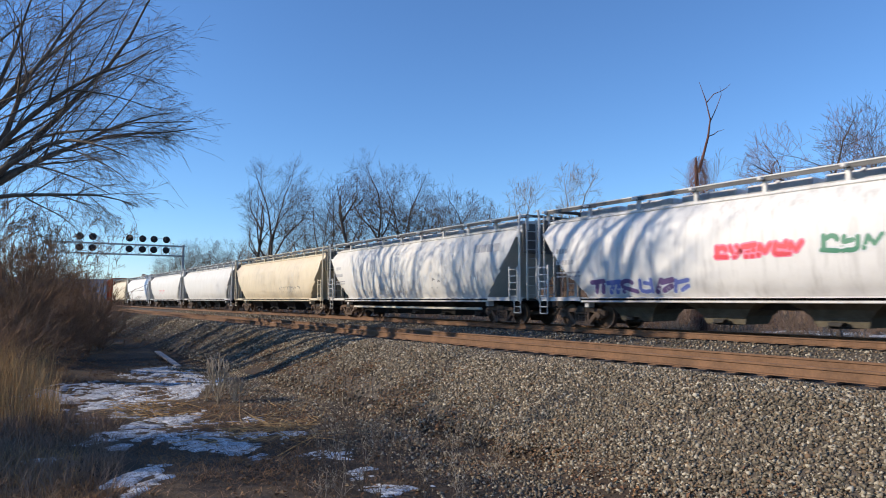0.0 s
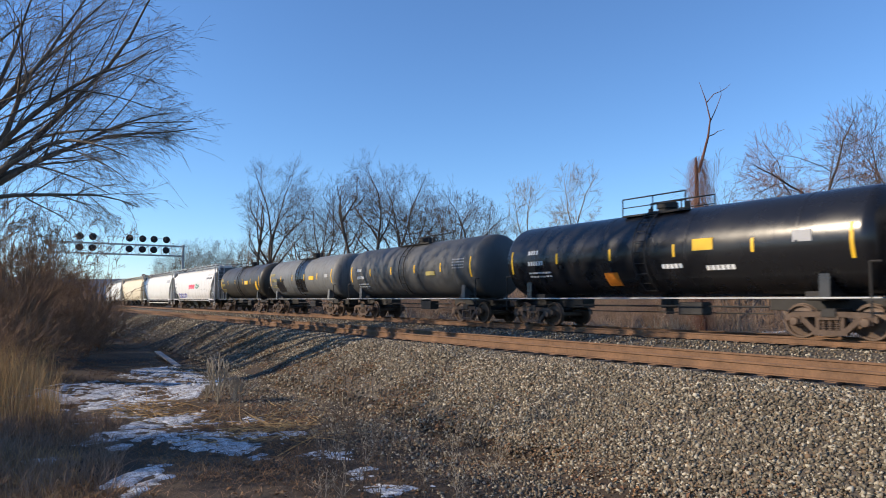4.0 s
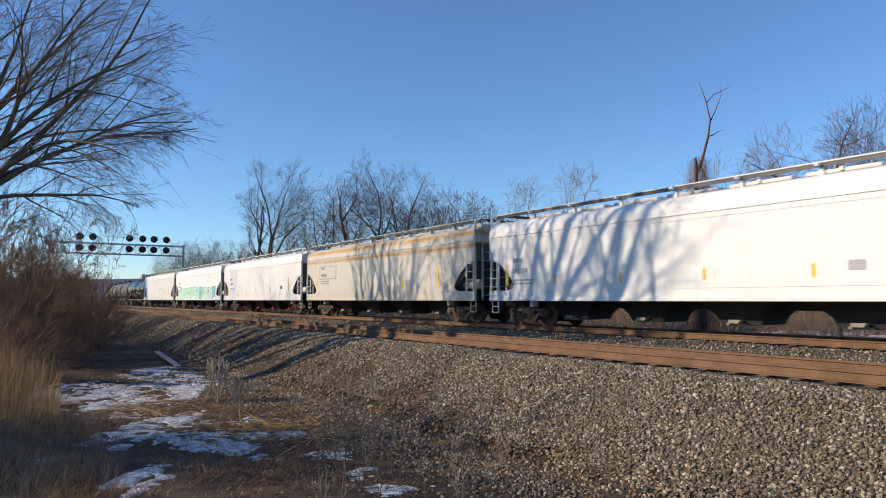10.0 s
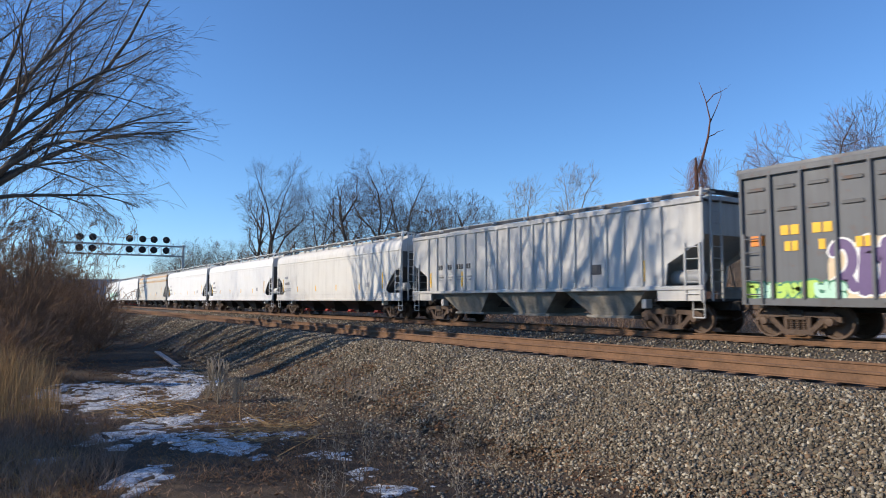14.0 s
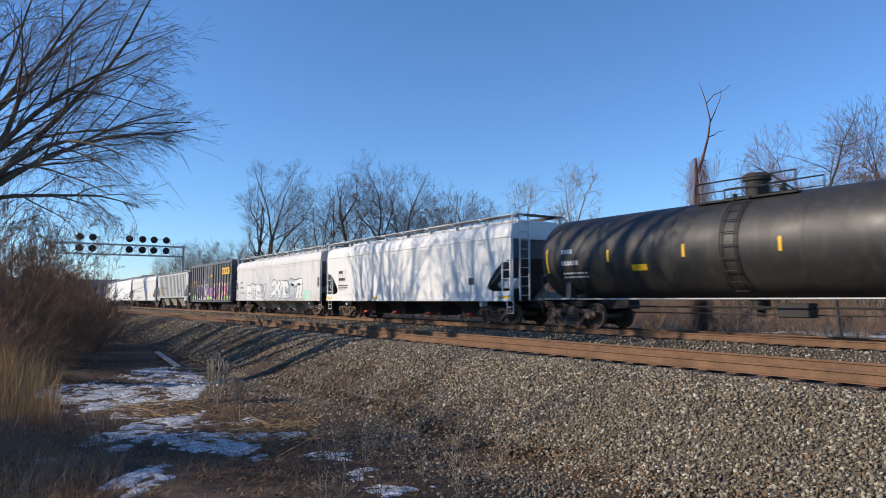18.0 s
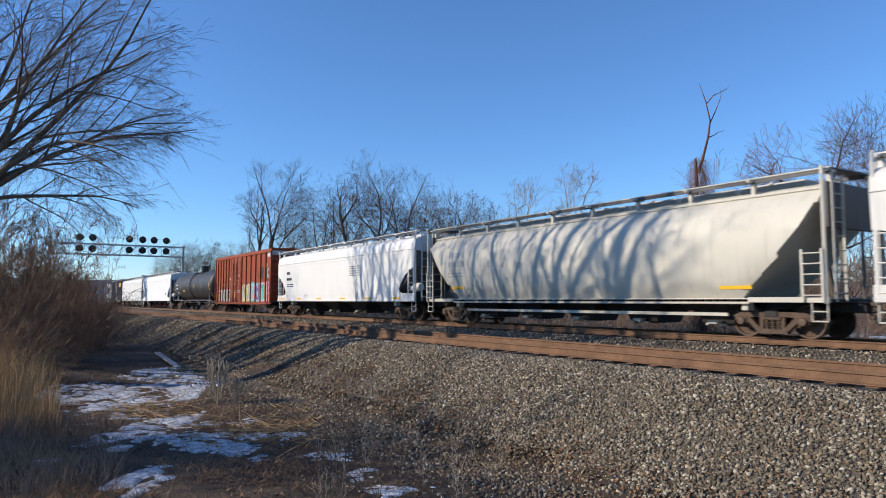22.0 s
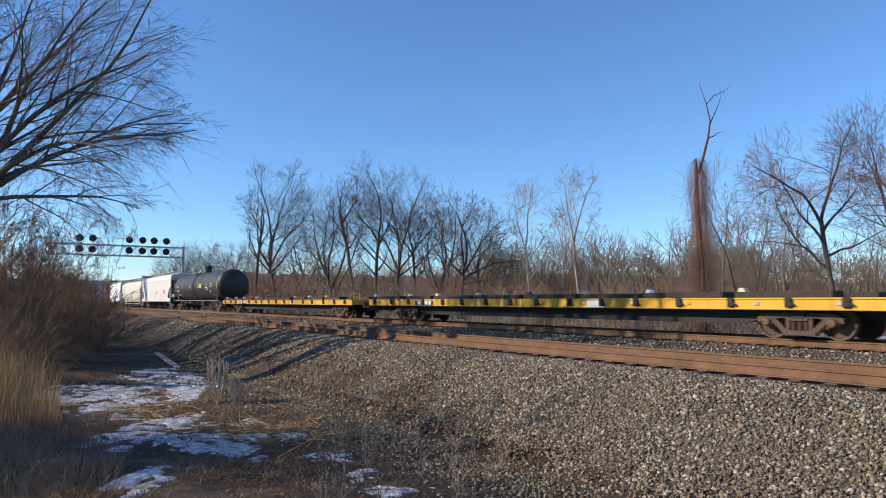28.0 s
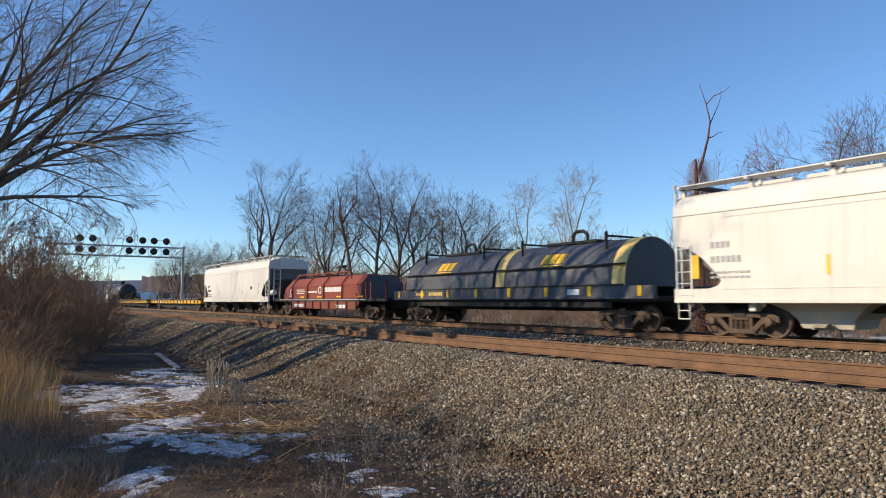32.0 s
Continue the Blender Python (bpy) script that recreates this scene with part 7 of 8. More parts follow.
            for j in range(3):
                hug = lambda z: -1.48 * math.sqrt(max(0.0, 1 - ((z - 1.55) / 1.72) ** 2.5))
                part("painted_mark", once("painted_mark", YELLOW, lambda: Shape().loft([[(0.3 * (z - 2.45), hug(z) - 0.012, z), (0.36 + 0.3 * (z - 2.45), hug(z) - 0.012, z), (0.36 + 0.3 * (z - 2.45), hug(z) + 0.05, z), (0.3 * (z - 2.45), hug(z) + 0.05, z)] for z in (2.45, 2.55, 2.65, 2.75, 2.82)])), car, "yellow painted shape", pose(m - 0.85 + j * 0.42, 0, 0))
            part("painted_bar", Shape().loft([[(m - 0.9, hug(z) - 0.012, z), (m + 0.4, hug(z) - 0.012, z), (m + 0.4, hug(z) + 0.05, z), (m - 0.9, hug(z) + 0.05, z)] for z in (2.355, 2.40)]).mesh("painted_bar", YELLOW), car)
        bars(car, -6.2, 1.30, 4, 0.15, 0.15, GOLD, -1.57)
        bars(car, -5.0, 1.30, 6, 0.15, 0.15, GOLD, -1.57)
        part("data_panel", Shape().box(4.5, -1.575, 1.26, 5.1, -1.55, 1.46).mesh("data_panel", CHALK), car)
    truck(car, 2.2 - length / 2)
    truck(car, length / 2 - (3.3 if red else 2.3))
    for sign in (-1, 1):
        coupler(car, sign * length / 2, sign)
    return car


# ---- the train, from its head to its tail ----
TRAIN = []


def couple(car, a, b):
    TRAIN.append((car, (a + b) / 2))


def marks(car, x, z=2.2, mat=None, lean=None, big=0.17, n=4, m=6, y=-1.63):
    mat = mat or INK_GREY
    bars(car, x, z + 0.42, n, big * 0.62, big, mat, y, 0.5, "reporting_mark", lean)
    bars(car, x, z, m, big * 0.62, big, mat, y, 0.5, "reporting_mark", lean)
    bars(car, x, z - 0.32, 7, 0.13, 0.06, mat, y, 0.4, "small_print", lean)
    bars(car, x, z - 0.46, 7, 0.13, 0.06, mat, y, 0.4, "small_print", lean)


def edges(a, b):
    return a, b, b - a


a, b, n = edges(-158.2, -139.4)
couple(box_car(n, BOX_RED, "rust-red box car far down the line"), a, b)
a, b, n = edges(-139.4, -119.6)
couple(round_hopper(n, CREAM, "cream covered hopper with rounded sides"), a, b)
a, b, n = edges(-119.6, -100.0)
couple(round_hopper(n, WHITE_B, "bright white covered hopper with rounded sides"), a, b)
a, b, n = edges(-100.0, -80.4)
c = round_hopper(n, WHITE, "white covered hopper with faint red graffiti")
scrawl(c, -3, 1.7, 3.5, 0.6, GRAF["red"], 3, lean=bulge)
couple(c, a, b)
a, b, n = edges(-80.4, -60.3)
couple(round_hopper(n, WHITE, "white covered hopper with rounded sides", n_bays=4), a, b)
a, b, n = edges(-60.3, -40.1)
c = round_hopper(n, CREAM, "faded cream covered hopper with dark streaks")
scrawl(c, 1.5, 1.5, 4.2, 0.5, GRAF["black"], 4, lean=bulge, r=0.04)
couple(c, a, b)
a, b, n = edges(-40.1, -20.4)
c = round_hopper(n, WHITE, "off-white covered hopper with pipes below", rails=True, n_bays=5)
marks(c, -8.2, 2.4, INK_GREY, bulge)
scrawl(c, 2.6, 1.55, 0.9, 0.5, GRAF["black"], 5, lean=bulge)
bars(c, 6.2, 3.05, 4, 0.36, 0.34, INK_GREY, 0, 0.25, lean=bulge)
couple(c, a, b)
a, b, n = edges(-20.4, -1.2)
c = round_hopper(n, WHITE_D, "dirty white covered hopper covered in graffiti", n_bays=4, under=plain("stained_bay", (0.10, 0.085, 0.06), 0.85, var=0.5))
marks(c, -8.0, 2.3, INK_GREY, bulge)
piece(c, -6.3, -2.2, 1.2, 1.75, 6, None, [GRAF["violet"], GRAF["blue"]], GRAF["silver"], 11, lean=bulge, thick=0.12)
piece(c, -1.3, 1.3, 2.15, 2.6, 6, None, [GRAF["red"]], GRAF["pink"], 12, lean=bulge, thick=0.10)
piece(c, 1.7, 3.2, 2.15, 2.7, 3, None, [GRAF["green"]], GRAF["silver"], 13, lean=bulge, thick=0.09)
scrawl(c, 3.4, 1.4, 3.6, 0.75, INK_GREY, 14, lean=bulge, r=0.05)
bars(c, 5.9, 3.05, 4, 0.42, 0.42, INK, 0, 0.2, lean=bulge)
couple(c, a, b)
a, b, n = edges(-1.2, 12.45)
c = tank_car(n, TANK_BROWN, "dark brown-black tank car with yellow markings")
marks(c, -5.3, 2.25, GRAF["olive"], tank_side, 0.2)
part("placard", Shape().box(1.7, -1.455, 2.3, 2.6, -1.3, 2.6).mesh("placard", YELLOW), c)
stripe(c, 4.5, 1.8, 2.5, 0.35, YELLOW, lean=tank_side, name="yellow_band")
couple(c, a, b)
a, b, n = edges(12.45, 26.7)
c = tank_car(n, TANK_GREY, "weathered grey tank car with black repainted patches", patch=[(-0.5, 1.15, -0.75, 1.25), (-4.3, -2.9, -0.7, 0.0)])
part("placard", Shape().box(2.0, -1.455, 2.35, 2.8, -1.3, 2.6).mesh("placard", YELLOW), c)
part("data_panel", Shape().box(4.6, -1.455, 2.45, 5.1, -1.3, 2.65).mesh("data_panel", INK_GREY), c)
marks(c, -5.4, 2.35, GRAF["olive"], tank_side, 0.2)
couple(c, a, b)
a, b, n = edges(26.7, 41.75)
c = tank_car(n, TANK_SLATE, "slate grey tank car streaked with grime")
marks(c, -5.3, 2.2, GRAF["silver"], tank_side, 0.16)
part("placard", Shape().box(2.3, -1.44, 2.2, 3.1, -1.2, 2.4).mesh("placard", GRAF["olive"]), c)
for j in range(4):
    bars(c, 4.6, 2.85 - j * 0.13, 6, 0.11, 0.05, INK_GREY, 0, 0.5, lean=tank_side)
couple(c, a, b)
a, b, n = edges(41.75, 57.9)
c = tank_car(n, TANK_BLACK, "glossy black tank car with yellow strips", rail_span=2.6)
marks(c, -5.6, 2.35, GRAF["silver"], tank_side, 0.16)
part("placard", Shape().box(2.0, -1.45, 2.5, 2.7, -1.2, 2.85).mesh("placard", YELLOW), c)
stripe(c, -1.7, 1.5, 1.95, 0.6, ORANGE, lean=tank_side, name="orange_panel")
part("data_panel", Shape().box(5.1, -1.445, 2.55, 5.6, -1.15, 2.85).mesh("data_panel", INK_GREY), c)
bars(c, 0.8, 2.0, 5, 0.12, 0.14, CHALK, 0, lean=tank_side)
bars(c, 2.4, 1.9, 6, 0.12, 0.14, CHALK, 0, lean=tank_side)
couple(c, a, b)
a, b, n = edges(57.9, 78.3)
c = flat_hopper(n, WHITE, "off-white covered hopper with faded scrawls", gate=GATE_PALE)
marks(c, -8.2, 2.0, INK_GREY)
scrawl(c, 0.2, 1.75, 3.2, 0.75, INK_GREY, 21, r=0.05)
stripe(c, 6.6, 1.6, 2.6, 0.16)
part("data_panel", Shape().box(4.4, -1.632, 1.75, 4.85, -1.60, 2.05).mesh("data_panel", INK_GREY), c)
couple(c, a, b)
a, b, n = edges(78.3, 98.4)
c = flat_hopper(n, WHITE_B, "white covered hopper with large pale green graffiti", gate=GATE_PALE)
marks(c, -8.0, 2.35, INK_GREY)
piece(c, -7.2, 0.3, 1.1, 2.35, 7, GRAF["white"], [GRAF["mint"], GRAF["mint"], GRAF["white"]], GRAF["green"], 22, thick=0.34)
piece(c, 0.5, 7.6, 1.1, 2.35, 7, GRAF["white"], [GRAF["mint"], GRAF["teal"], GRAF["silver"]], GRAF["green"], 23, thick=0.34)
scrawl(c, -8.3, 1.2, 1.4, 0.8, GRAF["pink"], 24, r=0.12)
stripe(c, -8.6, 1.08, 1.2, 1.0, ORANGE)
scrawl(c, 4.6, 2.7, 1.1, 0.9, INK_GREY, 25, r=0.05)
couple(c, a, b)
a, b, n = edges(98.4, 118.4)
c = flat_hopper(n, WHITE_B, "clean white covered hopper with yellow strips", gate=GATE_RED)
marks(c, -7.4, 2.3, INK_GREY)
for x in (-8.0, -4.0, -0.4, 3.2, 7.0):
    stripe(c, x, 1.6, 2.1 if abs(x) < 6 else 2.6, 0.15)
part("data_panel", Shape().box(5.4, -1.632, 1.8, 5.8, -1.60, 2.05).mesh("data_panel", INK), c)
couple(c, a, b)
a, b, n = edges(118.4, 138.6)
c = flat_hopper(n, RUSTY, "white covered hopper with orange rust streaks under the eaves", gate=GATE_PALE)
part("mark_frame", Shape().box(-7.5, -1.630, 2.3, -4.9, -1.60, 3.15).mesh("mark_frame", INK_GREY), c)
part("mark_field", Shape().box(-7.42, -1.634, 2.38, -4.98, -1.61, 3.07).mesh("mark_field", RUSTY), c)
marks(c, -7.2, 2.48, INK_GREY, y=-1.64)
for x in (-7.9, -0.2, 3.2, 6.6):
    stripe(c, x, 1.6, 2.0 if abs(x) < 6 else 2.6, 0.2, YELLOW)
part("data_panel", Shape().box(3.5, -1.632, 1.72, 4.1, -1.60, 2.05).mesh("data_panel", INK_GREY), c)
couple(c, a, b)
for a, b, gate, label in ((138.6, 158.0, GATE_PALE, "white covered hopper with small yellow strips"), (158.0, 177.35, GATE_PALE, "white covered hopper with yellow strips"), (177.35, 196.95, GATE_RED, "white covered hopper with red outlet gates")):
    c = flat_hopper(b - a, WHITE_B if gate is GATE_PALE else WHITE, label, gate=gate)
    marks(c, -7.6, 2.1, INK_GREY)
    for x in (-8.0, -5.2, -2.0, 1.2, 4.4, 7.2):
        stripe(c, x, 1.6, 1.95 if abs(x) < 6.5 else 2.5, 0.14, YELLOW)
    part("data_panel", Shape().box(5.3, -1.632, 1.75, 5.7, -1.60, 2.0).mesh("data_panel", INK_GREY), c)
    couple(c, a, b)
a, b, n = edges(196.95, 214.9)
c = ribbed_hopper(n, GREY, "grey covered hopper with ribbed sides")
for x, k in ((-5.98, 2), (-5.22, 2), (-4.5, 3), (-3.74, 2)):
    bars(c, x, 2.42, k, 0.10, 0.22, INK, -1.575, 0.8)
    bars(c, x, 2.05, k + 2, 0.08, 0.05, INK_GREY, -1.575, 0.3)
    bars(c, x, 1.92, k + 1, 0.08, 0.05, INK_GREY, -1.575, 0.3)
for x in (-6.75, -4.15, 6.1):
    stripe(c, x, 1.62, 2.3, 0.14, y=-1.57)
part("data_panel", Shape().box(3.9, -1.60, 1.9, 4.3, -1.56, 2.25).mesh("data_panel", INK), c)
couple(c, a, b)
a, b, n = edges(214.4, 231.9)
c = box_car(n, BOX_GREY, "dark grey box car with purple and lime graffiti", top=4.72, low=0.85, posts=(7, 7), door=(-1.6, 1.3), ledges=True)
bars(c, -6.5, 2.75, 2, 0.22, 0.26, YELLOW, -1.505, 0.25)
bars(c, -5.65, 2.75, 2, 0.22, 0.26, YELLOW, -1.505, 0.25)
bars(c, -6.4, 2.32, 2, 0.16, 0.26, YELLOW, -1.505, 0.25)
bars(c, -5.5, 2.32, 1, 0.16, 0.26, YELLOW, -1.505, 0.25)
bars(c, -4.6, 2.32, 2, 0.16, 0.26, YELLOW, -1.525, 0.25)
part("orange_plate", Shape().box(-7.35, -1.52, 2.5, -6.95, -1.49, 2.78).mesh("orange_plate", ORANGE), c)
part("stencil_frame", Shape().box(-2.9, -1.506, 2.75, -2.45, -1.49, 3.15).mesh("stencil_frame", GRAF["sand"]), c)
part("stencil_field", Shape().box(-2.84, -1.510, 2.81, -2.51, -1.49, 3.09).mesh("stencil_field", BOX_GREY), c)
part("data_panel", Shape().box(-2.15, -1.51, 2.75, -1.75, -1.49, 3.05).mesh("data_panel", CHALK), c)
part("paper_strip", Shape().box(-2.1, -1.51, 3.25, -1.7, -1.49, 3.36).mesh("paper_strip", CHALK), c)
piece(c, -7.55, -4.9, 1.07, 1.5, 7, GRAF["lime"], [GRAF["lime"], GRAF["mint"]], GRAF["green"], 31, -1.503, thick=0.12)
piece(c, -5.3, -1.65, 1.07, 2.65, 5, GRAF["sand"], [GRAF["violet"]], GRAF["white"], 32, -1.503, thick=0.24)
piece(c, -1.6, -0.2, 1.1, 2.6, 2, GRAF["sand"], [GRAF["violet"]], GRAF["white"], 33, -1.607, thick=0.22)
piece(c, -0.2, 1.3, 1.25, 2.3, 4, None, [GRAF["violet"], GRAF["silver"], GRAF["blue"]], GRAF["pink"], 36, -1.607, thick=0.10)
piece(c, -0.3, 1.3, 1.1, 1.4, 5, GRAF["lime"], [GRAF["lime"], GRAF["mint"]], GRAF["green"], 37, -1.607, thick=0.10)
bars(c, -0.7, 3.25, 4, 0.14, 0.06, YELLOW, -1.607, 0.3)
bars(c, 0.4, 3.3, 5, 0.14, 0.06, YELLOW, -1.607, 0.3)
bars(c, 0.4, 3.45, 5, 0.14, 0.06, YELLOW, -1.607, 0.3)
piece(c, 1.35, 7.4, 1.07, 2.7, 8, GRAF["sand"], [GRAF["violet"], GRAF["violet"], GRAF["pink"]], GRAF["sand"], 34, -1.503, thick=0.24)
piece(c, 5.2, 7.5, 1.07, 1.4, 7, GRAF["lime"], [GRAF["lime"], GRAF["mint"]], GRAF["green"], 35, -1.512, thick=0.12)
part("yellow_panel", Shape().box(4.6, -1.62, 3.4, 7.0, -1.5, 4.0).mesh("yellow_panel", YELLOW), c)
for x in (5.0, 5.7, 6.4):
    part("panel_letter", once("panel_letter", BOX_GREY, lambda: Shape().box(-0.2, -1.628, 3.5, 0.2, -1.61, 3.9, 0.002)), c, at=pose(x, 0, 0))
couple(c, a, b)
a, b, n = edges(231.95, 251.3)
c = flat_hopper(n, WHITE_D, "grey-white covered hopper with outlined graffiti letters", oval=True, gate=TRUCK, under=BEIGE)
piece(c, -6.2, -1.4, 1.1, 2.35, 4, GRAF["silver"], [GRAF["white"], GRAF["silver"]], GRAF["black"], 41, thick=0.36)
piece(c, -0.2, 6.0, 1.1, 2.55, 5, GRAF["silver"], [GRAF["white"], GRAF["silver"]], GRAF["black"], 42, thick=0.36)
marks(c, -8.0, 2.0, INK_GREY)
stripe(c, 6.2, 1.1, 1.7, 1.2, GRAF["mint"])
couple(c, a, b)
a, b, n = edges(251.3, 270.75)
c = flat_hopper(n, WHITE_B, "bright white covered hopper with a yellow corner strip", gate=GATE_RED)
part("mark_field", Shape().box(-7.5, -1.626, 1.6, -6.4, -1.60, 2.85).mesh("mark_field", WHITE_D), c)
marks(c, -7.4, 2.2, INK, y=-1.635, big=0.16)
stripe(c, -9.3, 1.08, 1.2, 0.9)
stripe(c, -3.0, 1.08, 1.2, 0.7)
stripe(c, 8.3, 1.08, 1.2, 0.9)
part("data_panel", Shape().box(6.2, -1.632, 1.7, 6.6, -1.60, 2.0).mesh("data_panel", INK), c)
couple(c, a, b)
a, b, n = edges(270.75, 289.05)
TANK_R, TANK_Z = 1.52, 2.60      # the two long tank cars are fatter
c = tank_car(n, TANK_DARK, "matt black tank car with pale lettering", rail_span=3.2, tall=True)
marks(c, -6.9, 2.3, GRAF["silver"], tank_side, 0.16)
stripe(c, -3.6, 2.0, 2.2, 0.6, YELLOW, lean=tank_side, name="placard")
part("data_panel", Shape().box(6.0, -1.50, 2.6, 6.9, -1.3, 2.8).mesh("data_panel", INK_GREY), c)
part("data_panel", Shape().box(4.7, -1.50, 2.35, 5.1, -1.2, 2.55).mesh("data_panel", INK_GREY), c)
couple(c, a, b)
a, b, n = edges(289.05, 307.05)
c = box_car(n, BOX_RED, "tall rust-red box car with colourful graffiti", top=5.08, low=0.72, posts=(6, 6), door=(-2.6, 0.3))
scrawl(c, -6.6, 2.45, 0.8, 0.7, GRAF["tin"], 51, y=-1.503, r=0.03)
bars(c, -6.5, 2.2, 3, 0.10, 0.16, GRAF["silver"], -1.505, 0.6)
bars(c, -6.6, 2.08 - 0.28, 3, 0.10, 0.16, GRAF["silver"], -1.505, 0.6)
bars(c, -3.2, 2.9, 2, 0.14, 0.1, CHALK, -1.505)
piece(c, -6.7, -3.1, 0.95, 2.05, 6, GRAF["tin"], [GRAF["olive"], GRAF["teal"], GRAF["tin"], GRAF["black"]], GRAF["silver"], 52, -1.503, thick=0.11)
part("yellow_plate", Shape().box(-6.6, -1.515, 1.45, -6.15, -1.5, 1.65).mesh("yellow_plate", YELLOW), c)
piece(c, 0.35, 2.7, 0.95, 2.45, 5, GRAF["straw"], [GRAF["tin"], GRAF["olive"], GRAF["straw"]], GRAF["silver"], 53, -1.503, thick=0.17)
piece(c, 2.5, 4.9, 0.95, 2.6, 3, GRAF["teal"], [GRAF["teal"], GRAF["pink"], GRAF["violet"]], GRAF["silver"], 54, -1.505, thick=0.20)
piece(c, 4.7, 7.45, 0.95, 2.55, 4, GRAF["pink"], [GRAF["pink"], GRAF["teal"], GRAF["olive"]], GRAF["silver"], 57, -1.503, thick=0.22)
for x, z, w in ((5.1, 2.75, 0.9), (6.35, 2.65, 0.95)):
    piece(c, x, x + w, z, z + 1.0, 2, None, [GRAF["black"], GRAF["tin"]], GRAF["black"], 55 + int(x), -1.503, thick=0.13)
bars(c, 6.45, 3.6, 2, 0.22, 0.34, GRAF["olive"], -1.505, 0.2)
part("white_corner", Shape().box(6.95, -1.52, 4.42, 7.5, -1.49, 4.72).mesh("white_corner", GRAF["silver"]), c)
part("white_corner", Shape().box(-7.45, -1.52, 4.45, -6.95, -1.49, 4.72).mesh("white_corner", GRAF["silver"]), c)
stripe(c, -7.52, 0.95, 1.75, 0.12, YELLOW, y=-1.51)
stripe(c, -5.3, 1.1, 1.6, 0.10, YELLOW, y=-1.51)
stripe(c, -2.75, 1.2, 1.6, 0.10, YELLOW, y=-1.51)
stripe(c, 7.3, 0.95, 1.6, 0.16, YELLOW, y=-1.51)
for x in (-1.75, -0.85):
    rod = part("lock_rod", once("lock_rod", BOX_RED, lambda: Shape().box(-0.025, -1.69, 0.9, 0.025, -1.64, 4.3, 0.006)), c, "upright steel lock rod", pose(x, 0, 0))
    for z in (1.0, 2.3, 3.3, 4.15):
        part("rod_bracket", once("rod_bracket", BOX_RED, lambda: Shape().box(-0.06, -1.70, -0.05, 0.06, -1.58, 0.05, 0.008)), rod, at=pose(0, 0, z))
scrawl(c, -0.65, 3.0, 0.7, 0.3, CHALK, 58, y=-1.61, r=0.022)
scrawl(c, -0.6, 2.72, 0.5, 0.12, GRAF["straw"], 59, y=-1.61, r=0.02)
scrawl(c, -3.3, 1.3, 0.35, 0.9, GRAF["tin"], 60, y=-1.503, r=0.02)
scrawl(c, -2.2, 1.6, 0.4, 0.25, GRAF["teal"], 61, y=-1.61, r=0.02)
bars(c, -1.6, 2.45, 5, 0.10, 0.05, CHALK, -1.61)
bars(c, -0.4, 1.85, 4, 0.09, 0.05, GRAF["silver"], -1.61)
bars(c, -0.4, 1.72, 4, 0.09, 0.05, GRAF["silver"], -1.61)
bars(c, -5.2, 2.35, 1, 0.2, 0.22, GRAF["tin"], -1.505)
bars(c, -1.3, 1.3, 1, 0.12, 0.6, YELLOW, -1.61)
couple(c, a, b)
a, b, n = edges(307.15, 327.9)
c = flat_hopper(n, WHITE_B, "bright white covered hopper with yellow sill marks", gate=GATE_PALE)
marks(c, -8.0, 2.45, INK, y=-1.63, big=0.18)
for x in (-9.2, -6.0, -2.6, 1.0, 4.4, 7.6):
    stripe(c, x, 1.08, 1.2, 0.8)
for j in range(5):
    bars(c, 2.3, 3.0 - j * 0.13, 5, 0.2, 0.05, INK_GREY, -1.632)
couple(c, a, b)
a, b, n = edges(327.9, 348.0)
c = round_hopper(n, BEIGE, "beige-grey covered hopper with rounded sides", rails=True, n_bays=5, gate=BEIGE)
marks(c, -7.6, 2.55, INK_GREY, bulge, 0.24)
stripe(c, -7.4, 1.55, 1.65, 1.0, YELLOW, lean=bulge)
stripe(c, 6.4, 1.35, 1.45, 1.0, YELLOW, lean=bulge)
couple(c, a, b)
a, b, n = edges(348.0, 368.05)
c = flat_hopper(n, WHITE, "white covered hopper with red sprayed letters", gate=GATE_RED)
scrawl(c, -7.2, 1.75, 1.8, 0.3, GRAF["red"], 61, r=0.07)
piece(c, -0.8, 0.75, 1.35, 2.15, 2, None, [WHITE], GRAF["red"], 62, thick=0.22)
piece(c, 0.6, 1.25, 1.9, 2.3, 1, None, [GRAF["pink"]], GRAF["red"], 65, thick=0.16)
piece(c, 3.3, 5.3, 1.1, 2.55, 2, None, [WHITE], GRAF["red"], 63, thick=0.36)
piece(c, 5.3, 6.3, 1.9, 2.4, 3, None, [GRAF["pink"]], GRAF["red"], 64, thick=0.08)
for x in (-1.4, 1.2, 4.3):
    stripe(c, x, 1.55, 1.95, 0.13, GRAF["lime"])
part("data_panel", Shape().box(6.2, -1.632, 1.75, 6.6, -1.60, 2.0).mesh("data_panel", INK_GREY), c)
couple(c, a, b)
a, b, n = edges(368.05, 389.1)
c = tank_car(n, TANK_DARK, "long black tank car with a yellow placard and dark railing", rail_span=5.5, tall=True)
marks(c, -8.0, 2.1, GRAF["silver"], tank_side, 0.17)
part("placard", Shape().box(2.3, -1.53, 2.4, 3.1, -1.3, 2.8).mesh("placard", YELLOW), c)
for j in range(4):
    bars(c, 6.4, 2.85 - j * 0.14, 7, 0.11, 0.06, INK_GREY, 0, 0.5, lean=tank_side)
bars(c, 4.6, 2.35, 9, 0.09, 0.08, CHALK, 0, lean=tank_side)
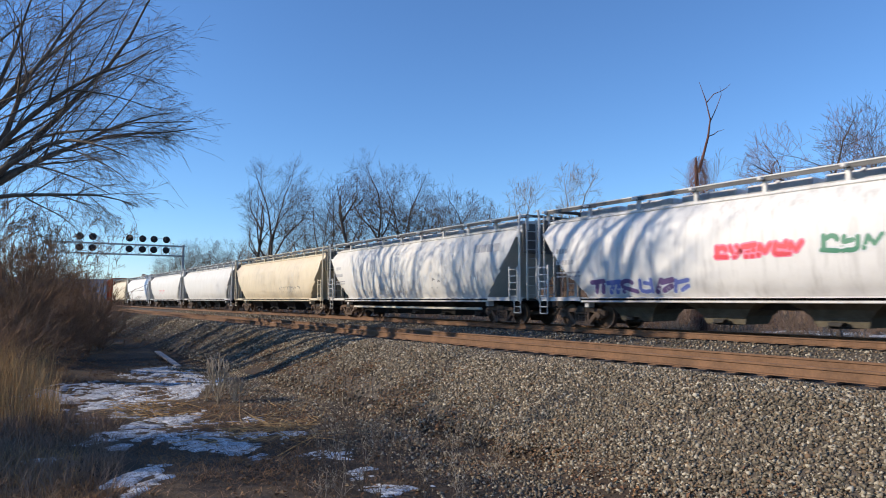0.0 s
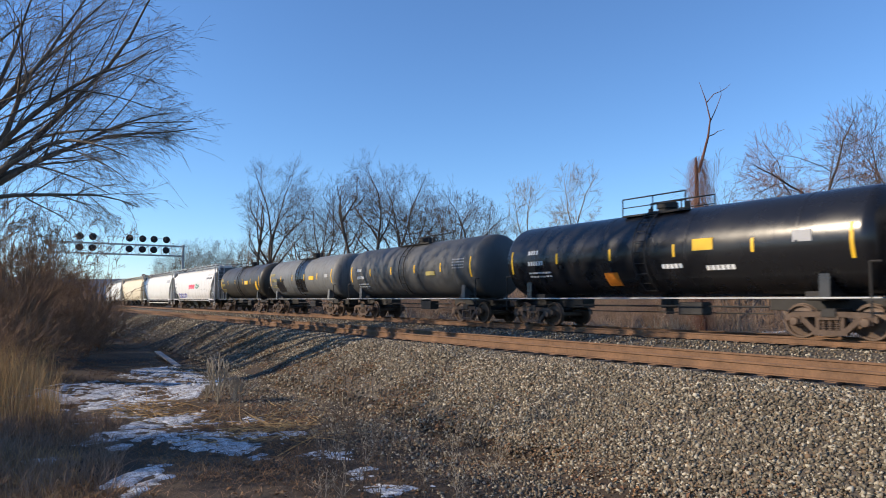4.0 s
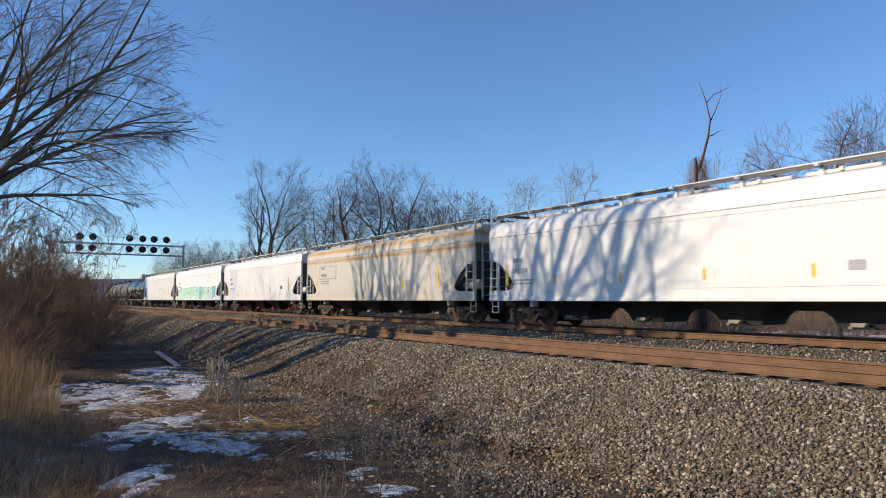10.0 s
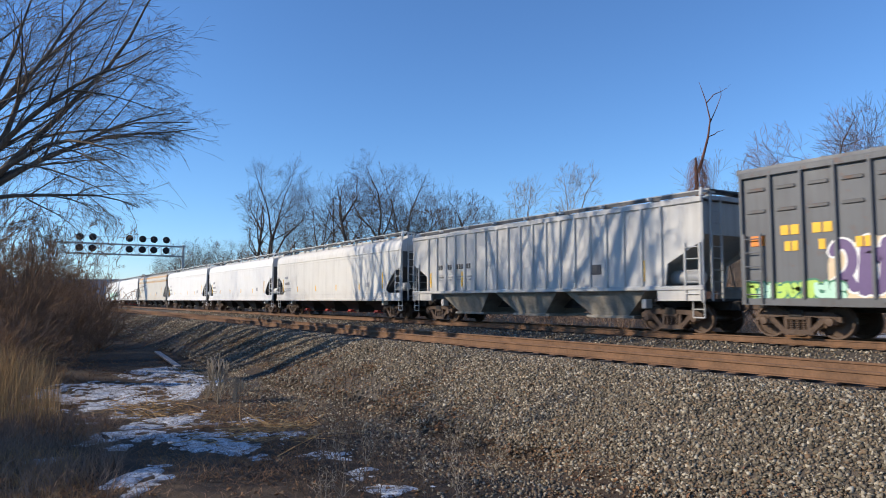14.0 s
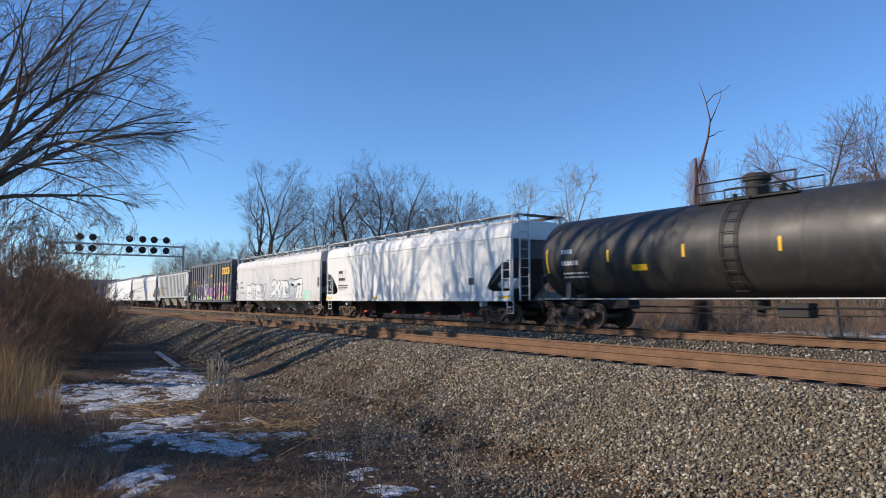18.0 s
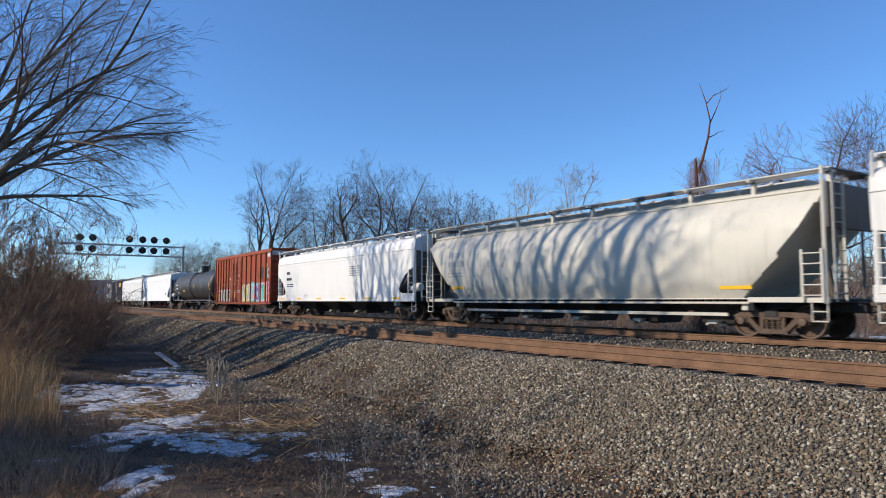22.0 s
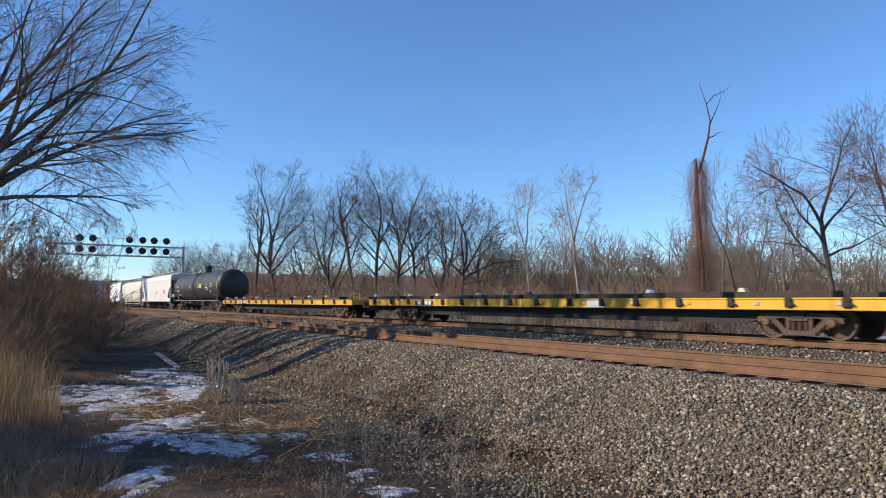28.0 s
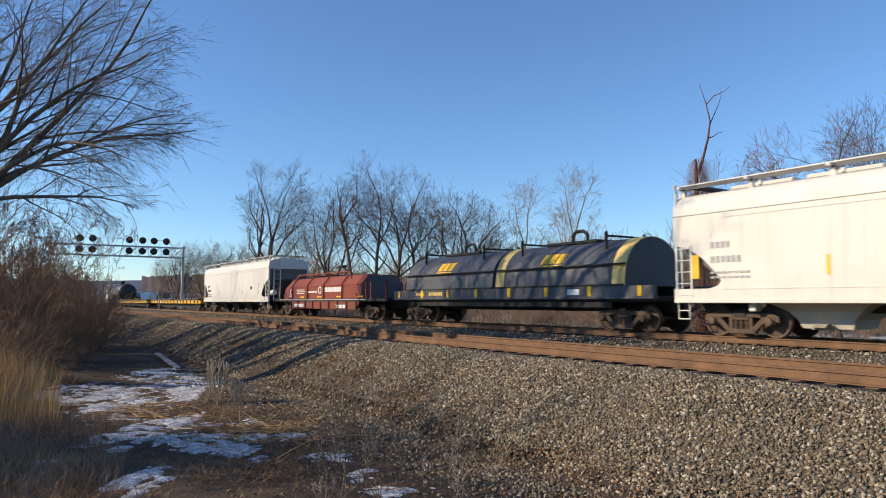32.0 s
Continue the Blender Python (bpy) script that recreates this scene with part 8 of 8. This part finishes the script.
bars(c, 4.8, 2.18, 8, 0.09, 0.08, CHALK, 0, lean=tank_side)
stripe(c, 6.9, 1.55, 1.85, 0.3, GATE_RED, lean=tank_side, name="red_diamond")
part("data_panel", Shape().box(6.25, -1.42, 1.92, 6.6, -1.2, 2.08).mesh("data_panel", INK_GREY), c)
couple(c, a, b)
a, b, n = edges(389.1, 418.7)
couple(deck_flat(n, "long yellow flat car with empty dark deck", 71), a, b)
a, b, n = edges(418.7, 447.7)
couple(deck_flat(n, "long yellow flat car with dark boards on deck", 72), a, b)
a, b, n = edges(447.7, 468.1)
c = flat_hopper(n, WHITE, "pale grey-white covered hopper with plain sides", gate=GATE_PALE)
marks(c, -8.0, 1.95, INK, big=0.17)
for x in (-8.1, -4.2, 3.0, 7.2):
    stripe(c, x, 1.6, 2.0 if abs(x) < 6.5 else 2.5, 0.14, GRAF["olive"])
part("data_panel", Shape().box(5.2, -1.632, 2.0, 5.7, -1.60, 2.25).mesh("data_panel", INK), c)
couple(c, a, b)
a, b, n = edges(468.1, 486.7)
couple(coil_car(n, "mineral red coil car with an angular steel hood", True), a, b)
a, b, n = edges(486.7, 504.6)
couple(coil_car(n, "dark slate coil car with two rounded yellow-edged hoods", False), a, b)
a, b, n = edges(504.35, 523.8)
c = flat_hopper(n, IVORY, "cream-white covered hopper closing the train", gate=GATE_PALE, under=BEIGE)
marks(c, -7.9, 2.15, INK_GREY, big=0.18)
stripe(c, -8.6, 1.7, 2.4, 0.3)
stripe(c, -4.6, 1.7, 2.2, 0.14)
couple(c, a, b)


# ---- what moves ----
def car_pose(s, half):
    """A vehicle's pose with its middle s metres along the line, carried by its two trucks."""
    f, r = on_line(s - half, Y_TRAIN), on_line(s + half, Y_TRAIN)
    m = (f + r) / 2
    return pose(m.x, m.y, 0, 0, 0, math.degrees(math.atan2(r.y - f.y, r.x - f.x)))


def motions():
    for car, middle in TRAIN:
        half = car["length"] / 2 - 2.4
        walk(car, [(t, car_pose(middle - SPEED * t, half)) for t in range(33)])


motions()
